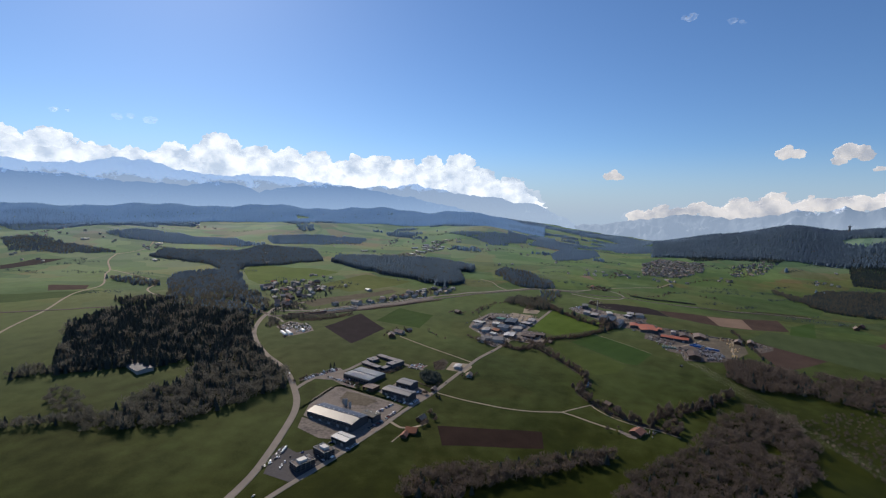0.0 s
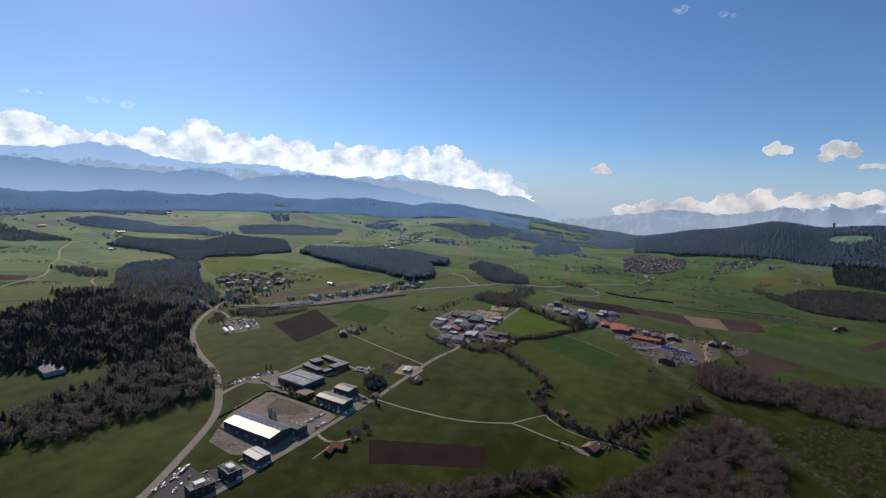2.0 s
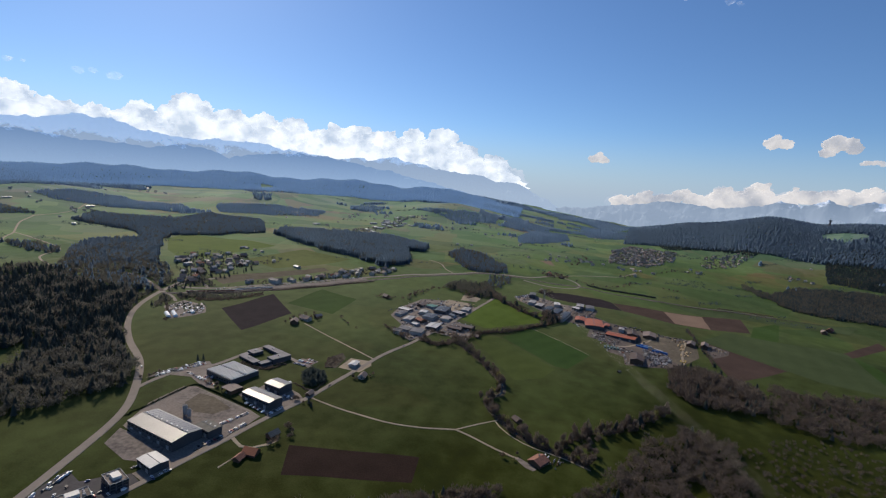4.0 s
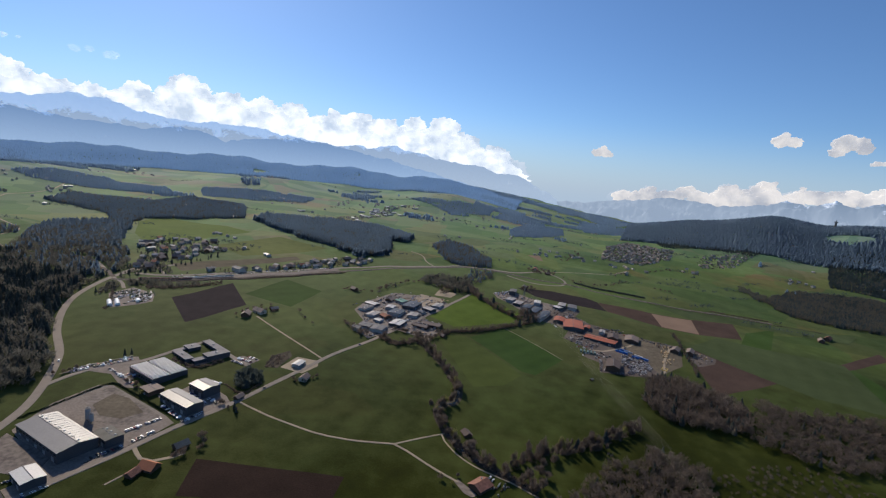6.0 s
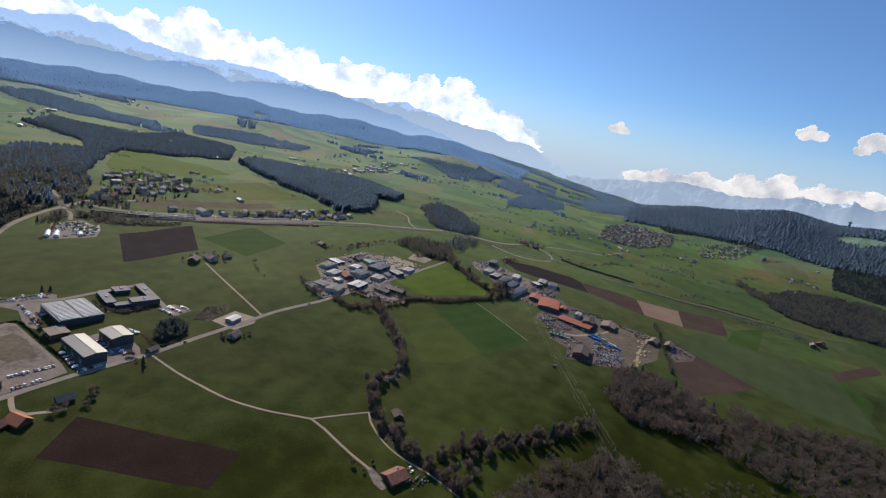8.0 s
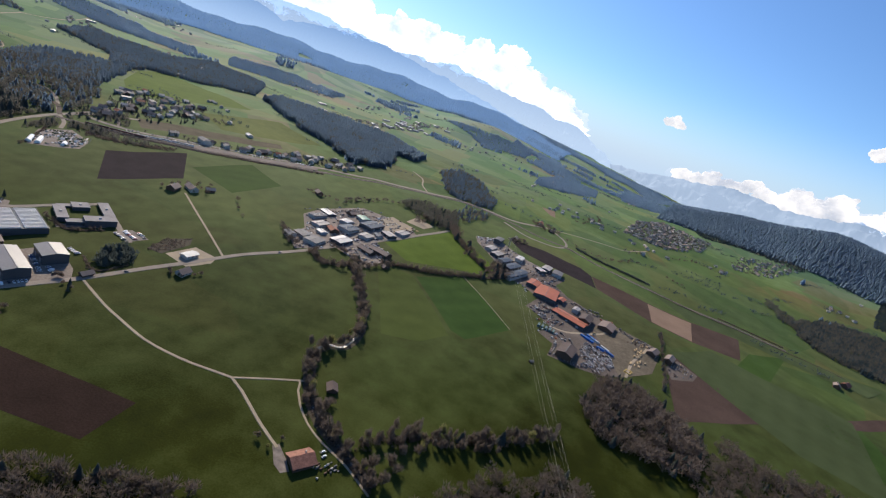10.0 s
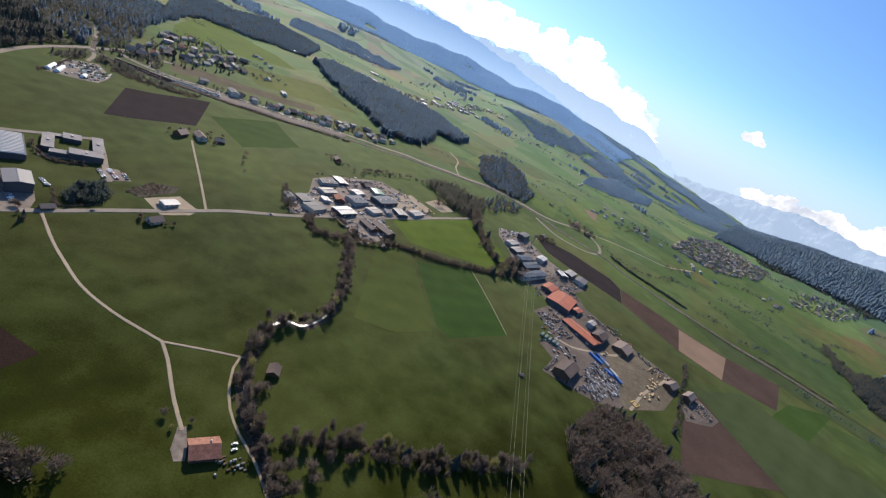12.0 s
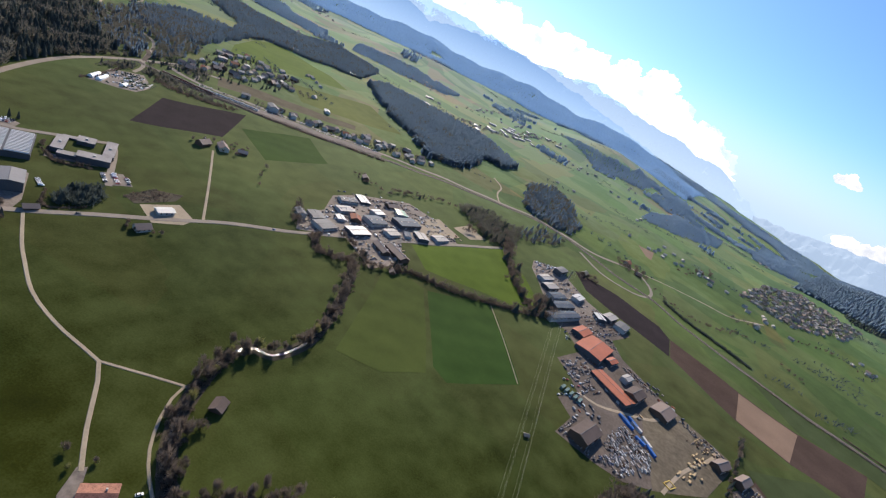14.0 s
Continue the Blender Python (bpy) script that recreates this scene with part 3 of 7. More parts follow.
# yards
draped("car_park", [(-182, 600), (-176, 612), (-150, 648), (-138, 652), (-128, 640), (-112, 600), (-104, 590), (-115, 590), (-140, 612), (-166, 612)], M["yard"], 0.16, "asphalt car park of the works", "car park")
draped("car_park", [(-46, 664), (-38, 678), (-16, 672), (-24, 655)], M["yard"], 0.16, "small asphalt car park", "car park")
draped("gravel_plot", [(10, 660), (20, 690), (46, 684), (48, 672), (36, 652)], M["track"], 0.14, "pale gravel plot round a house", "yard")
strip("farm_track", [(-52, 508), (-40, 496), (-30, 494), (-18, 500), (-12, 506)], 3.0, M["track"], 0.24, "pale farm drive", "track")
strip("farm_track", [(-34, 488), (-40, 478), (-46, 466)], 1.2, M["track"], 0.24, "pale footpath beside a farm", "track")
draped("bare_ground", [(-118, 556), (-114, 578), (-96, 572), (-72, 553), (-84, 541), (-102, 542)], M["earthyard"], 0.27, "brown churned earth in the storage yard", "yard")
draped("farmyard", [(197, 503), (200, 506), (205, 501), (209, 497), (214, 490), (210, 487), (204, 491), (200, 498)], M["gravel"], 0.14, "worn farmyard", "yard")
draped("warehouse_yard", [(-76, 580), (-62, 592), (-52, 614), (-18, 592), (-10, 582), (-30, 545), (-40, 548)], M["yard"], 0.13, "asphalt yard round the warehouses", "yard")
draped("nursery_yard", [(-252, 776), (-288, 826), (-275, 861), (-232, 842), (-218, 812), (-228, 798)], M["yard"], 0.13, "grey nursery yard with beds", "yard")
draped("gravel_yard", [(133, 935), (150, 985), (192, 966), (172, 912), (150, 905)], M["track"], 0.2, "pale gravel storage ground of the estate", "yard")
draped("quarry", [(173, 985), (182, 1022), (215, 1010), (202, 980)], M["track"], 0.13, "pale gravel heap ground", "yard")
draped("yard", [(-149, 512), (-150, 552), (-136, 590), (-124, 592), (-52, 551), (-40, 542), (-66, 482), (-92, 444), (-104, 452), (-95, 466), (-104, 480)], M["yard"], 0.14, "asphalt works yard", "yard")
draped("gravel_apron", [(-147, 485), (-149, 508), (-111, 492), (-98, 486), (-95, 465), (-120, 467)], M["gravel"], 0.20, "brownish gravel apron before the hall", "yard")
draped("car_park", [(-153, 405), (-155, 432), (-150, 450), (-134, 439), (-122, 446), (-104, 452), (-90, 441), (-122, 392)], M["tar"], 0.14, "dark asphalt car park of the offices", "car park")
draped("gravel_yard", [(-131, 563), (-126, 586), (-120, 588), (-55, 549), (-72, 533), (-99, 533)], M["gravel"], 0.22, "bare gravel storage yard", "yard")
draped("yard", [(53, 869), (64, 912), (105, 974), (150, 976), (198, 945), (160, 861), (186, 822), (171, 780), (124, 803), (90, 764), (68, 792), (73, 828)], M["yard"], 0.14, "asphalt yards of an industrial estate", "yard")
draped("yard", [(288, 1012), (283, 1043), (318, 1066), (345, 1036), (372, 1012), (398, 1002), (350, 907), (335, 925), (310, 975)], M["yard"], 0.15, "asphalt yard before a row of workshops", "yard")
draped("farmyard", [(541, 811), (566, 840), (584, 818), (572, 800), (541, 785)], M["depot_ground"], 0.16, "trodden yard of an old farm", "yard")
draped("yard", [(350, 907), (398, 1004), (420, 1006), (434, 986), (414, 946), (430, 917), (471, 891), (489, 882), (470, 865), (455, 850), (462, 800), (470, 745), (445, 731), (423, 731), (388, 737), (396, 765), (380, 781), (396, 803), (380, 826), (366, 838), (384, 876), (365, 902)], M["depot_ground"], 0.14, "dusty brown ground of a depot", "yard")
draped("timber_yard", [(489, 882), (528, 863), (545, 854), (541, 834), (516, 780), (470, 745), (462, 800), (455, 850), (470, 865)], M["earthyard"], 0.15, "brown trodden earth of a timber yard", "yard")
strip("depot_lane", [(396, 806), (415, 806), (440, 822), (466, 838), (484, 862)], 3.5, M["track"], 0.26, "pale lane through the depot", "road")
strip("depot_lane", [(478, 750), (495, 790), (520, 830), (534, 856)], 3.0, M["track"], 0.26, "pale lane through the timber yard", "road")



# ---- halls, houses and farms ----
def gable(L, W, h, rise, over=0.5, thick=0.3):
    """A pitched roof with thickness over a plan of L by W, ridge along x."""
    bm = bmesh.new()
    x, y = L / 2 + over, W / 2 + over
    drop = rise * over / (W / 2)
    low, high = h - drop, h + rise
    ring = [(-y, low), (0, high), (y, low), (y, low + thick), (0, high + thick), (-y, low + thick)]
    a0 = [bm.verts.new((-x, p, q)) for p, q in ring]
    a1 = [bm.verts.new((x, p, q)) for p, q in ring]
    for k in range(6):
        bm.faces.new((a0[k], a0[(k + 1) % 6], a1[(k + 1) % 6], a1[k]))
    for e in (a0, a1):
        bm.faces.new((e[0], e[1], e[4], e[5]))
        bm.faces.new((e[1], e[2], e[3], e[4]))
    return bm


def body(L, W, h, rise):
    """Walls that close up to the pitched roof."""
    bm = bmesh.new()
    x, y = L / 2, W / 2
    ring = [(-y, -1.5), (y, -1.5), (y, h), (0, h + rise), (-y, h)]
    a0 = [bm.verts.new((-x, p, q)) for p, q in ring]
    a1 = [bm.verts.new((x, p, q)) for p, q in ring]
    bm.faces.new(a0)
    bm.faces.new(a1)
    for k in range(5):
        bm.faces.new((a0[k], a0[(k + 1) % 5], a1[(k + 1) % 5], a1[k]))
    return bm


def slab(name, x0, y0, z0, x1, y1, z1, material, parent, label=""):
    bm = bmesh.new()
    box_into(bm, x0, y0, z0, x1, y1, z1)
    return part(name, bm, material, parent, label)


def stand(thing, cx, cy, ang, L=0.0, W=0.0):
    """Sets a thing on the ground at its lowest corner."""
    c, s = math.cos(radians(ang)), math.sin(radians(ang))
    base = min(zed(cx + u * c * L / 2 - v * s * W / 2, cy + u * s * L / 2 + v * c * W / 2) for u in (-1, 1) for v in (-1, 1))
    thing.matrix_basis = pose(cx, cy, base + 0.05, 0, 0, ang)
    return thing


def hall(name, cx, cy, L, W, ang, h, rise, wall, roof, label, lights=0, doors=3, windows=5, panels=False, category="hall"):
    """An industrial hall: walls, low-pitched roof, ridge cap, roof lights, roller doors and window bands."""
    thing = tagged(new(name), label, category)
    part("wall", body(L, W, h, rise), M[wall], thing)
    part("roof", gable(L, W, h + 0.02, rise, 0.35, 0.35), M[roof], thing)
    slab("ridge_cap", -L / 2, -0.25, h + rise + 0.30, L / 2, 0.25, h + rise + 0.50, M["grey_roof"], thing)
    for k in range(lights):
        x = -L / 2 + L * (k + 0.5) / lights
        slab("roof_light", x - 0.6, -2.6, h + rise * 0.8 + 0.1, x + 0.6, -1.2, h + rise + 0.75, M["white_roof"], thing, "white domed roof light")
    for side in (-1, 1):
        y = side * (W / 2 + 0.06)
        for k in range(doors):
            x = -L / 2 + L * (k + 0.5) / doors
            slab("roller_door", x - 1.8, y - 0.05, 0.0, x + 1.8, y + 0.05, min(4.0, h * 0.55), M["door"], thing)
        for k in range(windows):
            x = -L / 2 + L * (k + 0.5) / windows
            slab("window", x - L / windows * 0.38, y - 0.04, h * 0.66, x + L / windows * 0.38, y + 0.04, h * 0.82, M["glass"], thing)
    if panels:
        nx_ = int(L / 4)
        t = math.atan2(rise, W / 2)
        for k in range(nx_):
            x = -L / 2 + L * (k + 0.5) / nx_
            bm = bmesh.new()
            box_into(bm, -1.94, 0, 0, 1.94, W * 0.44, 0.12)
            bm.transform(pose(x, -0.6, h + rise + 0.40 - 0.6 * math.tan(t), 0, 0, 180) @ pose(0, 0, 0, -math.degrees(t), 0, 0))
            part("solar_panel", bm, M["solar"], thing, "dark glass solar panel")
    return stand(thing, cx, cy, ang, L, W)


def office(cx, cy, L, W, ang, h, label):
    """A flat-roofed office block: storeys of window bands, a parapet and a setback top."""
    thing = tagged(new("office_block"), label, "office")
    slab("wall", -L / 2, -W / 2, -1.5, L / 2, W / 2, h, M["dark_wall"], thing)
    slab("roof", -L / 2 + 0.3, -W / 2 + 0.3, h, L / 2 - 0.3, W / 2 - 0.3, h + 0.12, M["gravel"], thing, "gravelled flat roof")
    for x0, y0, x1, y1 in ((-L / 2, -W / 2, L / 2, -W / 2 + 0.3), (-L / 2, W / 2 - 0.3, L / 2, W / 2), (-L / 2, -W / 2 + 0.3, -L / 2 + 0.3, W / 2 - 0.3), (L / 2 - 0.3, -W / 2 + 0.3, L / 2, W / 2 - 0.3)):
        slab("parapet", x0, y0, h, x1, y1, h + 0.7, M["pale_wall"], thing)
    slab("rooftop_room", -L * 0.25, -W * 0.25, h + 0.12, L * 0.18, W * 0.22, h + 2.4, M["white_roof"], thing, "white plant room on the roof")
    for k in range(3):
        slab("roof_unit", L * 0.25 + k * 0.4, -W * 0.3 + k * W * 0.24, h + 0.12, L * 0.25 + 2.0, -W * 0.3 + k * W * 0.24 + 1.5, h + 1.2, M["pale_wall"], thing, "pale ventilation unit")
    for f in range(3):
        z = 1.0 + f * h / 3
        for side in (-1, 1):
            for k in range(4):
                x = -L / 2 + L * (k + 0.5) / 4
                y = side * (W / 2 + 0.05)
                slab("window", x - L / 10, y - 0.05, z, x + L / 10, y + 0.05, z + 1.6, M["glass"], thing)
            for k in range(3):
                y = -W / 2 + W * (k + 0.5) / 3
                x = side * (L / 2 + 0.05)
                slab("window", x - 0.05, y - W / 8, z, x + 0.05, y + W / 8, z + 1.6, M["glass"], thing)
    return stand(thing, cx, cy, ang, L, W)


def house(name, L, W, h, rise, wall, roof, label, windows=3, chimney=True, base=None, category="house"):
    """A pitched-roof house or farm: walls, timber or plaster gable, tiled roof, windows, door, chimney."""
    thing = tagged(new(name), label, category)
    part("wall", body(L, W, h, rise), M[wall], thing)
    part("roof", gable(L, W, h + 0.03, rise, 0.9, 0.28), M[roof], thing)
    if base:
        slab("plinth", -L / 2 - 0.05, -W / 2 - 0.05, -1.4, L / 2 + 0.05, W / 2 + 0.05, 2.4, M[base], thing, "plastered ground floor")
    if chimney:
        slab("chimney", L * 0.18, W * 0.10, h + rise * 0.4, L * 0.18 + 0.8, W * 0.10 + 0.8, h + rise + 1.1, M["wall"], thing)
    for side in (-1, 1):
        for k in range(windows):
            x = -L / 2 + L * (k + 0.5) / windows
            y = side * (W / 2 + 0.10)
            slab("window", x - 0.55, y - 0.06, h - 1.9, x + 0.55, y + 0.06, h - 0.6, M["glass"], thing)
    if windows:
        slab("door", -0.5, W / 2 + 0.02, 0.0, 0.6, W / 2 + 0.14, 2.05, M["timber"], thing)
    return thing


# the near works
hall("factory_hall", -110, 507, 63, 27, 151, 8.5, 2.0, "dark_wall", "metal_roof", "long dark factory hall with pale metal roof and solar panels", 9, 5, 12, True)
hall("annex_hall", -75, 513, 20, 13, 148, 6.5, 0.5, "dark_wall", "moss_roof", "low dark annex with flat mossy roof", 3, 2, 4)
hall("workshop_hall", -94, 462, 20, 14, 146, 6.0, 0.9, "dark_wall", "white_roof", "small workshop hall with bright white roof", 0, 2, 4)
hall("warehouse", -48, 569, 40, 16, 149, 8.0, 1.2, "dark_wall", "metal_roof", "dark warehouse with pale standing-seam roof", 0, 3, 8)
hall("warehouse", -40, 595, 22, 17, 149, 8.0, 1.2, "dark_wall", "metal_roof", "short dark warehouse with pale roof", 0, 2, 5)
hall("brown_hall", -85, 587, 16, 14, 147, 4.2, 0.4, "timber", "brown_tile", "low brown hall beside the car park", 0, 1, 4)
office(-108, 439, 18, 12, 140, 6.6, "dark three-storey office block with roof terrace")
office(-122, 417, 19, 12, 46, 6.2, "dark three-storey office block with gravel roof")


def shed_factory(cx, cy, L, W, ang, h):
    """A wide factory whose roof is two bands of white shed lights, each a small sloped rib."""
    thing = tagged(new("shed_roof_factory"), "wide factory roofed with rows of white ribs", "factory")
    slab("wall", -L / 2, -W / 2, -1.5, L / 2, W / 2, h, M["dark_wall"], thing)
    slab("roof", -L / 2 - 0.3, -W / 2 - 0.3, h, L / 2 + 0.3, W / 2 + 0.3, h + 0.25, M["dark_wall"], thing)
    count = 15
    for band in (-1, 1):
        y0, y1 = (0.8, W / 2 - 0.8) if band > 0 else (-W / 2 + 0.8, -0.8)
        for k in range(count):
            x = -L / 2 + L * (k + 0.5) / count
            bm = bmesh.new()
            v = [bm.verts.new(p) for p in ((x - 0.95, y0, h + 0.2), (x + 0.95, y0, h + 0.2), (x + 0.5, y0 + 0.2, h + 1.15), (x - 0.5, y0 + 0.2, h + 1.15), (x - 0.95, y1, h + 0.2), (x + 0.95, y1, h + 0.2), (x + 0.5, y1 - 0.2, h + 1.15), (x - 0.5, y1 - 0.2, h + 1.15))]
            for f in ((0, 1, 2, 3), (4, 7, 6, 5), (0, 4, 5, 1), (1, 5, 6, 2), (2, 6, 7, 3), (3, 7, 4, 0)):
                bm.faces.new([v[i] for i in f])
            part("roof_rib", bm, M["white_roof"], thing)
    for side in (-1, 1):
        for k in range(10):
            x = -L / 2 + L * (k + 0.5) / 10
            slab("window", x - 1.5, side * (W / 2 + 0.05) - 0.05, 2.2, x + 1.5, side * (W / 2 + 0.05) + 0.05, 4.2, M["glass"], thing)
    return stand(thing, cx, cy, ang, L, W)


shed_factory(-99, 622, 44, 34, 147, 6.5)


def silo(x, y, r_, h):
    thing = tagged(new("silo"), "pale steel silo on legs beside the hall", "silo")
    bm = bmesh.new()
    bmesh.ops.create_cone(bm, cap_ends=True, segments=16, radius1=r_, radius2=r_, depth=h, matrix=pose(0, 0, 2.5 + h / 2))
    part("tank", bm, M["pale_wall"], thing)
    bm = bmesh.new()
    bmesh.ops.create_cone(bm, cap_ends=True, segments=16, radius1=r_ * 0.3, radius2=r_, depth=1.6, matrix=pose(0, 0, 1.7))
    part("hopper", bm, M["pale_wall"], thing)
    bm = bmesh.new()
    bmesh.ops.create_cone(bm, cap_ends=True, segments=16, radius1=r_ * 1.05, radius2=0.2, depth=0.9, matrix=pose(0, 0, 2.95 + h))
    part("cap", bm, M["grey_roof"], thing)
    for k in range(4):
        a_ = k * math.pi / 2 + 0.78
        slab("leg", r_ * 0.8 * math.cos(a_) - 0.12, r_ * 0.8 * math.sin(a_) - 0.12, 0, r_ * 0.8 * math.cos(a_) + 0.12, r_ * 0.8 * math.sin(a_) + 0.12, 2.6, M["steel"], thing)
    stand(thing, x, y, 0, 2 * r_, 2 * r_)


silo(-106, 534, 2.0, 8)
silo(-101, 531, 1.6, 6)
silo(-110, 540, 1.4, 5)


def court_building():
    """A two-storey building round a green court, with an arcade."""
    thing = tagged(new("courtyard_building"), "grey flat-roofed building round a grassy court", "building")
    L, W = 50, 45
    wings = ((-10, -20, 23, -12.5, 5.2), (-23, -19, -12, 3, 6.0), (-14, 12.5, 15, 20, 4.6), (9, -5, 21, 7, 5.4), (-21, 3, -14, 15, 3.6), (15, 7, 20, 17, 3.4), (-12, -17, -10, -13, 4.2))
    for k, (x0, y0, x1, y1, hh) in enumerate(wings):
        x0, y0, x1, y1 = x0 * 1.08, y0 * 1.12, x1 * 1.08, y1 * 1.12
        wing = slab("wing", x0, y0, -1.5, x1, y1, hh, M["dark_wall"], thing)
        slab("roof", x0 - 0.3, y0 - 0.3, hh, x1 + 0.3, y1 + 0.3, hh + 0.35, M["flat_roof"], wing, "grey sheeted flat roof")
        n_ = max(2, int((x1 - x0) / 5))
        for j in range(n_):
            for y in (y0 - 0.05, y1 + 0.05):
                if k < 5 and (k < 4 or y > 0):
                    x = x0 + (j + 0.5) / n_ * (x1 - x0)
                    slab("window", x - 1.6, y - 0.05, 1.4, x + 1.6, y + 0.05, 2.9, M["glass"], wing)
        if k < 4:
            xm, ym = (x0 + x1) / 2, (y0 + y1) / 2
            slab("roof_unit", xm - 1.5, ym - 1.0, hh + 0.3, xm + 1.5, ym + 1.0, hh + 1.3, M["pale_wall"], wing, "pale ventilation box")
    slab("court", -12.5, -13.5, -0.5, 9.5, 13.5, 0.35, M["lush"], thing, "green lawn of the court")
    slab("path", -26.5, -24.5, -0.5, 26.5, 24.5, 0.22, M["gravel"], thing, "pale paved path round the building")
    return stand(thing, -83, 673, 141, L, W)


court_building()

# the industrial estate
ESTATE = [
    (81, 805, 18, 15, 155, "grey_roof", 5), (99, 796, 20, 18, 77, "grey_roof", 6), (123, 824, 25, 17, 70, "white_roof", 6), (84, 852, 21, 13, 71, "sheet_roof", 5),
    (70, 877, 24, 11, 63, "grey_roof", 5), (75, 902, 21, 13, 146, "white_roof", 4), (106, 890, 15, 12, 76, "white_roof", 6),
    (117, 868, 24, 19, 69, "blue_roof", 7), (138, 909, 34, 20, 70, "blue_roof", 7), (120, 924, 17, 14, 138, "green_roof", 6),
]
ESTATE += [
    (143, 865, 18, 14, 74, "sheet_roof", 5), (166, 899, 18, 14, 142, "sheet_roof", 6), (180, 926, 22, 13, 71, "sheet_roof", 5), (102, 931, 17, 11, 64, "brown_tile", 4),
    (103, 847, 14, 12, 131, "tile", 5), (155, 883, 13, 8, 130, "blue_roof", 4), (157, 822, 22, 10, 153, "brown_tile", 5), (172, 831, 29, 13, 157, "brown_tile", 6), (95, 829, 11, 9, 143, "white_roof", 4),
]
for k, (x, y, L, W, an, roof, h) in enumerate(ESTATE):
    tone = {"white_roof": "white", "grey_roof": "grey", "sheet_roof": "weathered sheet", "blue_roof": "dark blue", "green_roof": "green", "tile": "orange tiled", "brown_tile": "brown tiled"}[roof]
    hall("workshop", x, y, L, W, an, h * 0.72, 0.7 if "tile" not in roof else 2.4, ("pale_wall", "wall", "dark_wall")[k % 3] if "tile" not in roof else "timber", roof, "workshop of an industrial estate with %s roof" % tone, 3 if L > 20 else 0, 2, 4)

# the depot
DEPOT = [
    (397, 899, 46, 30, 76, "rust_roof", 6, "depot hall with wide orange-red roof"), (379, 918, 26, 15, 71, "rust_roof", 5, "smaller depot hall with orange-red roof"), (418, 894, 16, 9, 65, "rust_roof", 4, "small red-roofed depot shed beside halls"),
    (425, 847, 45, 19, 148, "rust_roof", 5, "long open depot hall with orange-red roof"), (447, 858, 24, 15, 67, "dark_tile", 6, "tall depot store with brown roof"), (410, 753, 29, 17, 69, "dark_tile", 6, "big dark barn with brown roof"),
    (477, 861, 27, 19, 66, "brown_tile", 4, "low depot store with brown roof"), (532, 834, 20, 11, 55, "brown_tile", 4, "small brown-roofed store house"), (551, 829, 20, 10, 58, "brown_tile", 5, "old farmhouse with brown roof"),
]
for x, y, L, W, an, roof, h, label in DEPOT:
    hall("depot_hall", x, y, L, W, an, h, 2.6 if "tile" in roof else 1.2, "timber" if "tile" in roof else "dark_wall", roof, label, 0, 3, 5)
UPPER = [
    (352, 925, 56, 12, 60, "blue_roof", 6), (346, 950, 36, 13, 59, "blue_roof", 6), (335, 965, 26, 12, 59, "blue_roof", 6), (322, 983, 23, 13, 63, "sheet_roof", 5), (311, 999, 23, 12, 66, "sheet_roof", 5),
    (322, 1049, 24, 12, 75, "grey_roof", 7), (359, 999, 21, 11, 75, "white_roof", 5), (392, 980, 14, 12, 126, "white_roof", 5), (421, 994, 24, 15, 75, "grey_roof", 5), (404, 1000, 25, 13, 70, "sheet_roof", 5), (437, 878, 14, 8, 65, "sheet_roof", 5),
]
for k, (x, y, L, W, an, roof, h) in enumerate(UPPER):
    hall("workshop", x, y, L, W, an, h, 0.8, ("pale_wall", "dark_wall")[k % 2], roof, "flat grey-blue workshop hall in a row" if "blue" in roof else "pale workshop hall beside the depot", 0, 2, 4)

# farms and single houses
FARMS = [
    (217, 499, 18, 16, 44, "timber", "patched_tile", 4.0, 3.4, "old timber farmhouse with patched red tiles"), (210, 569, 11, 9, 112, "timber", "dark_tile", 3, 2.4, "small dark timber barn with brown tiled roof"),
    (-27, 486, 15, 12, 166, "timber", "bright_tile", 3.5, 4, "farmhouse with bright orange tiled roof"), (-34, 478, 11, 8, 76, "timber", "patched_tile", 3.2, 2.6, "low red-roofed farm annex beside a yard"), (-18, 512, 13, 9, 58, "timber", "moss_roof", 4, 3, "grey weathered barn beside trees"),
    (27, 670, 17, 11, 75, "pale_wall", "white_roof", 4, 1.2, "white-roofed house on a gravel plot"), (-6, 591, 11, 7, 73, "timber", "brown_tile", 3, 2.2, "small reddish roadside shed"),
    (42, 640, 14, 10, 80, "wall", "brown_tile", 4, 3.4, "roadside house with brown tiles and a garden"), (-82, 797, 19, 13, 98, "timber", "brown_tile", 5, 4, "old farmhouse standing among trees"),
]
FARMS += [
    (-70, 814, 22, 13, 148, "wall", "brown_tile", 5, 4, "broad farm with weathered tiles"), (-55, 829, 13, 9, 46, "timber", "grey_roof", 4, 2.5, "grey metal-roofed farm shed"),
    (36, 962, 15, 11, 134, "timber", "brown_tile", 5, 3.5, "lone farm ringed by fruit trees"), (188, 796, 9, 7, 128, "timber", "brown_tile", 3, 2.5, "small dark shed by the stream"),
    (369, 710, 4.5, 3, 30, "timber", "moss_roof", 2, 0.8, "tiny dark hut in a field"), (-179, 1003, 21, 12, 147, "wall", "grey_roof", 7, 2, "pale block of flats beside the railway"),
    (-152, 1020, 22, 11, 140, "wall", "grey_roof", 6, 2, "pale station building beside the railway"), (-174, 1133, 20, 11, 138, "wall", "white_roof", 5, 2, "white-roofed farm in a meadow"), (873, 972, 22, 12, 39, "timber", "tile", 5, 4, "lone farm with reddish roof"), (850, 958, 18, 11, 58, "timber", "brown_tile", 5, 4, "brown timber farm building"),
]
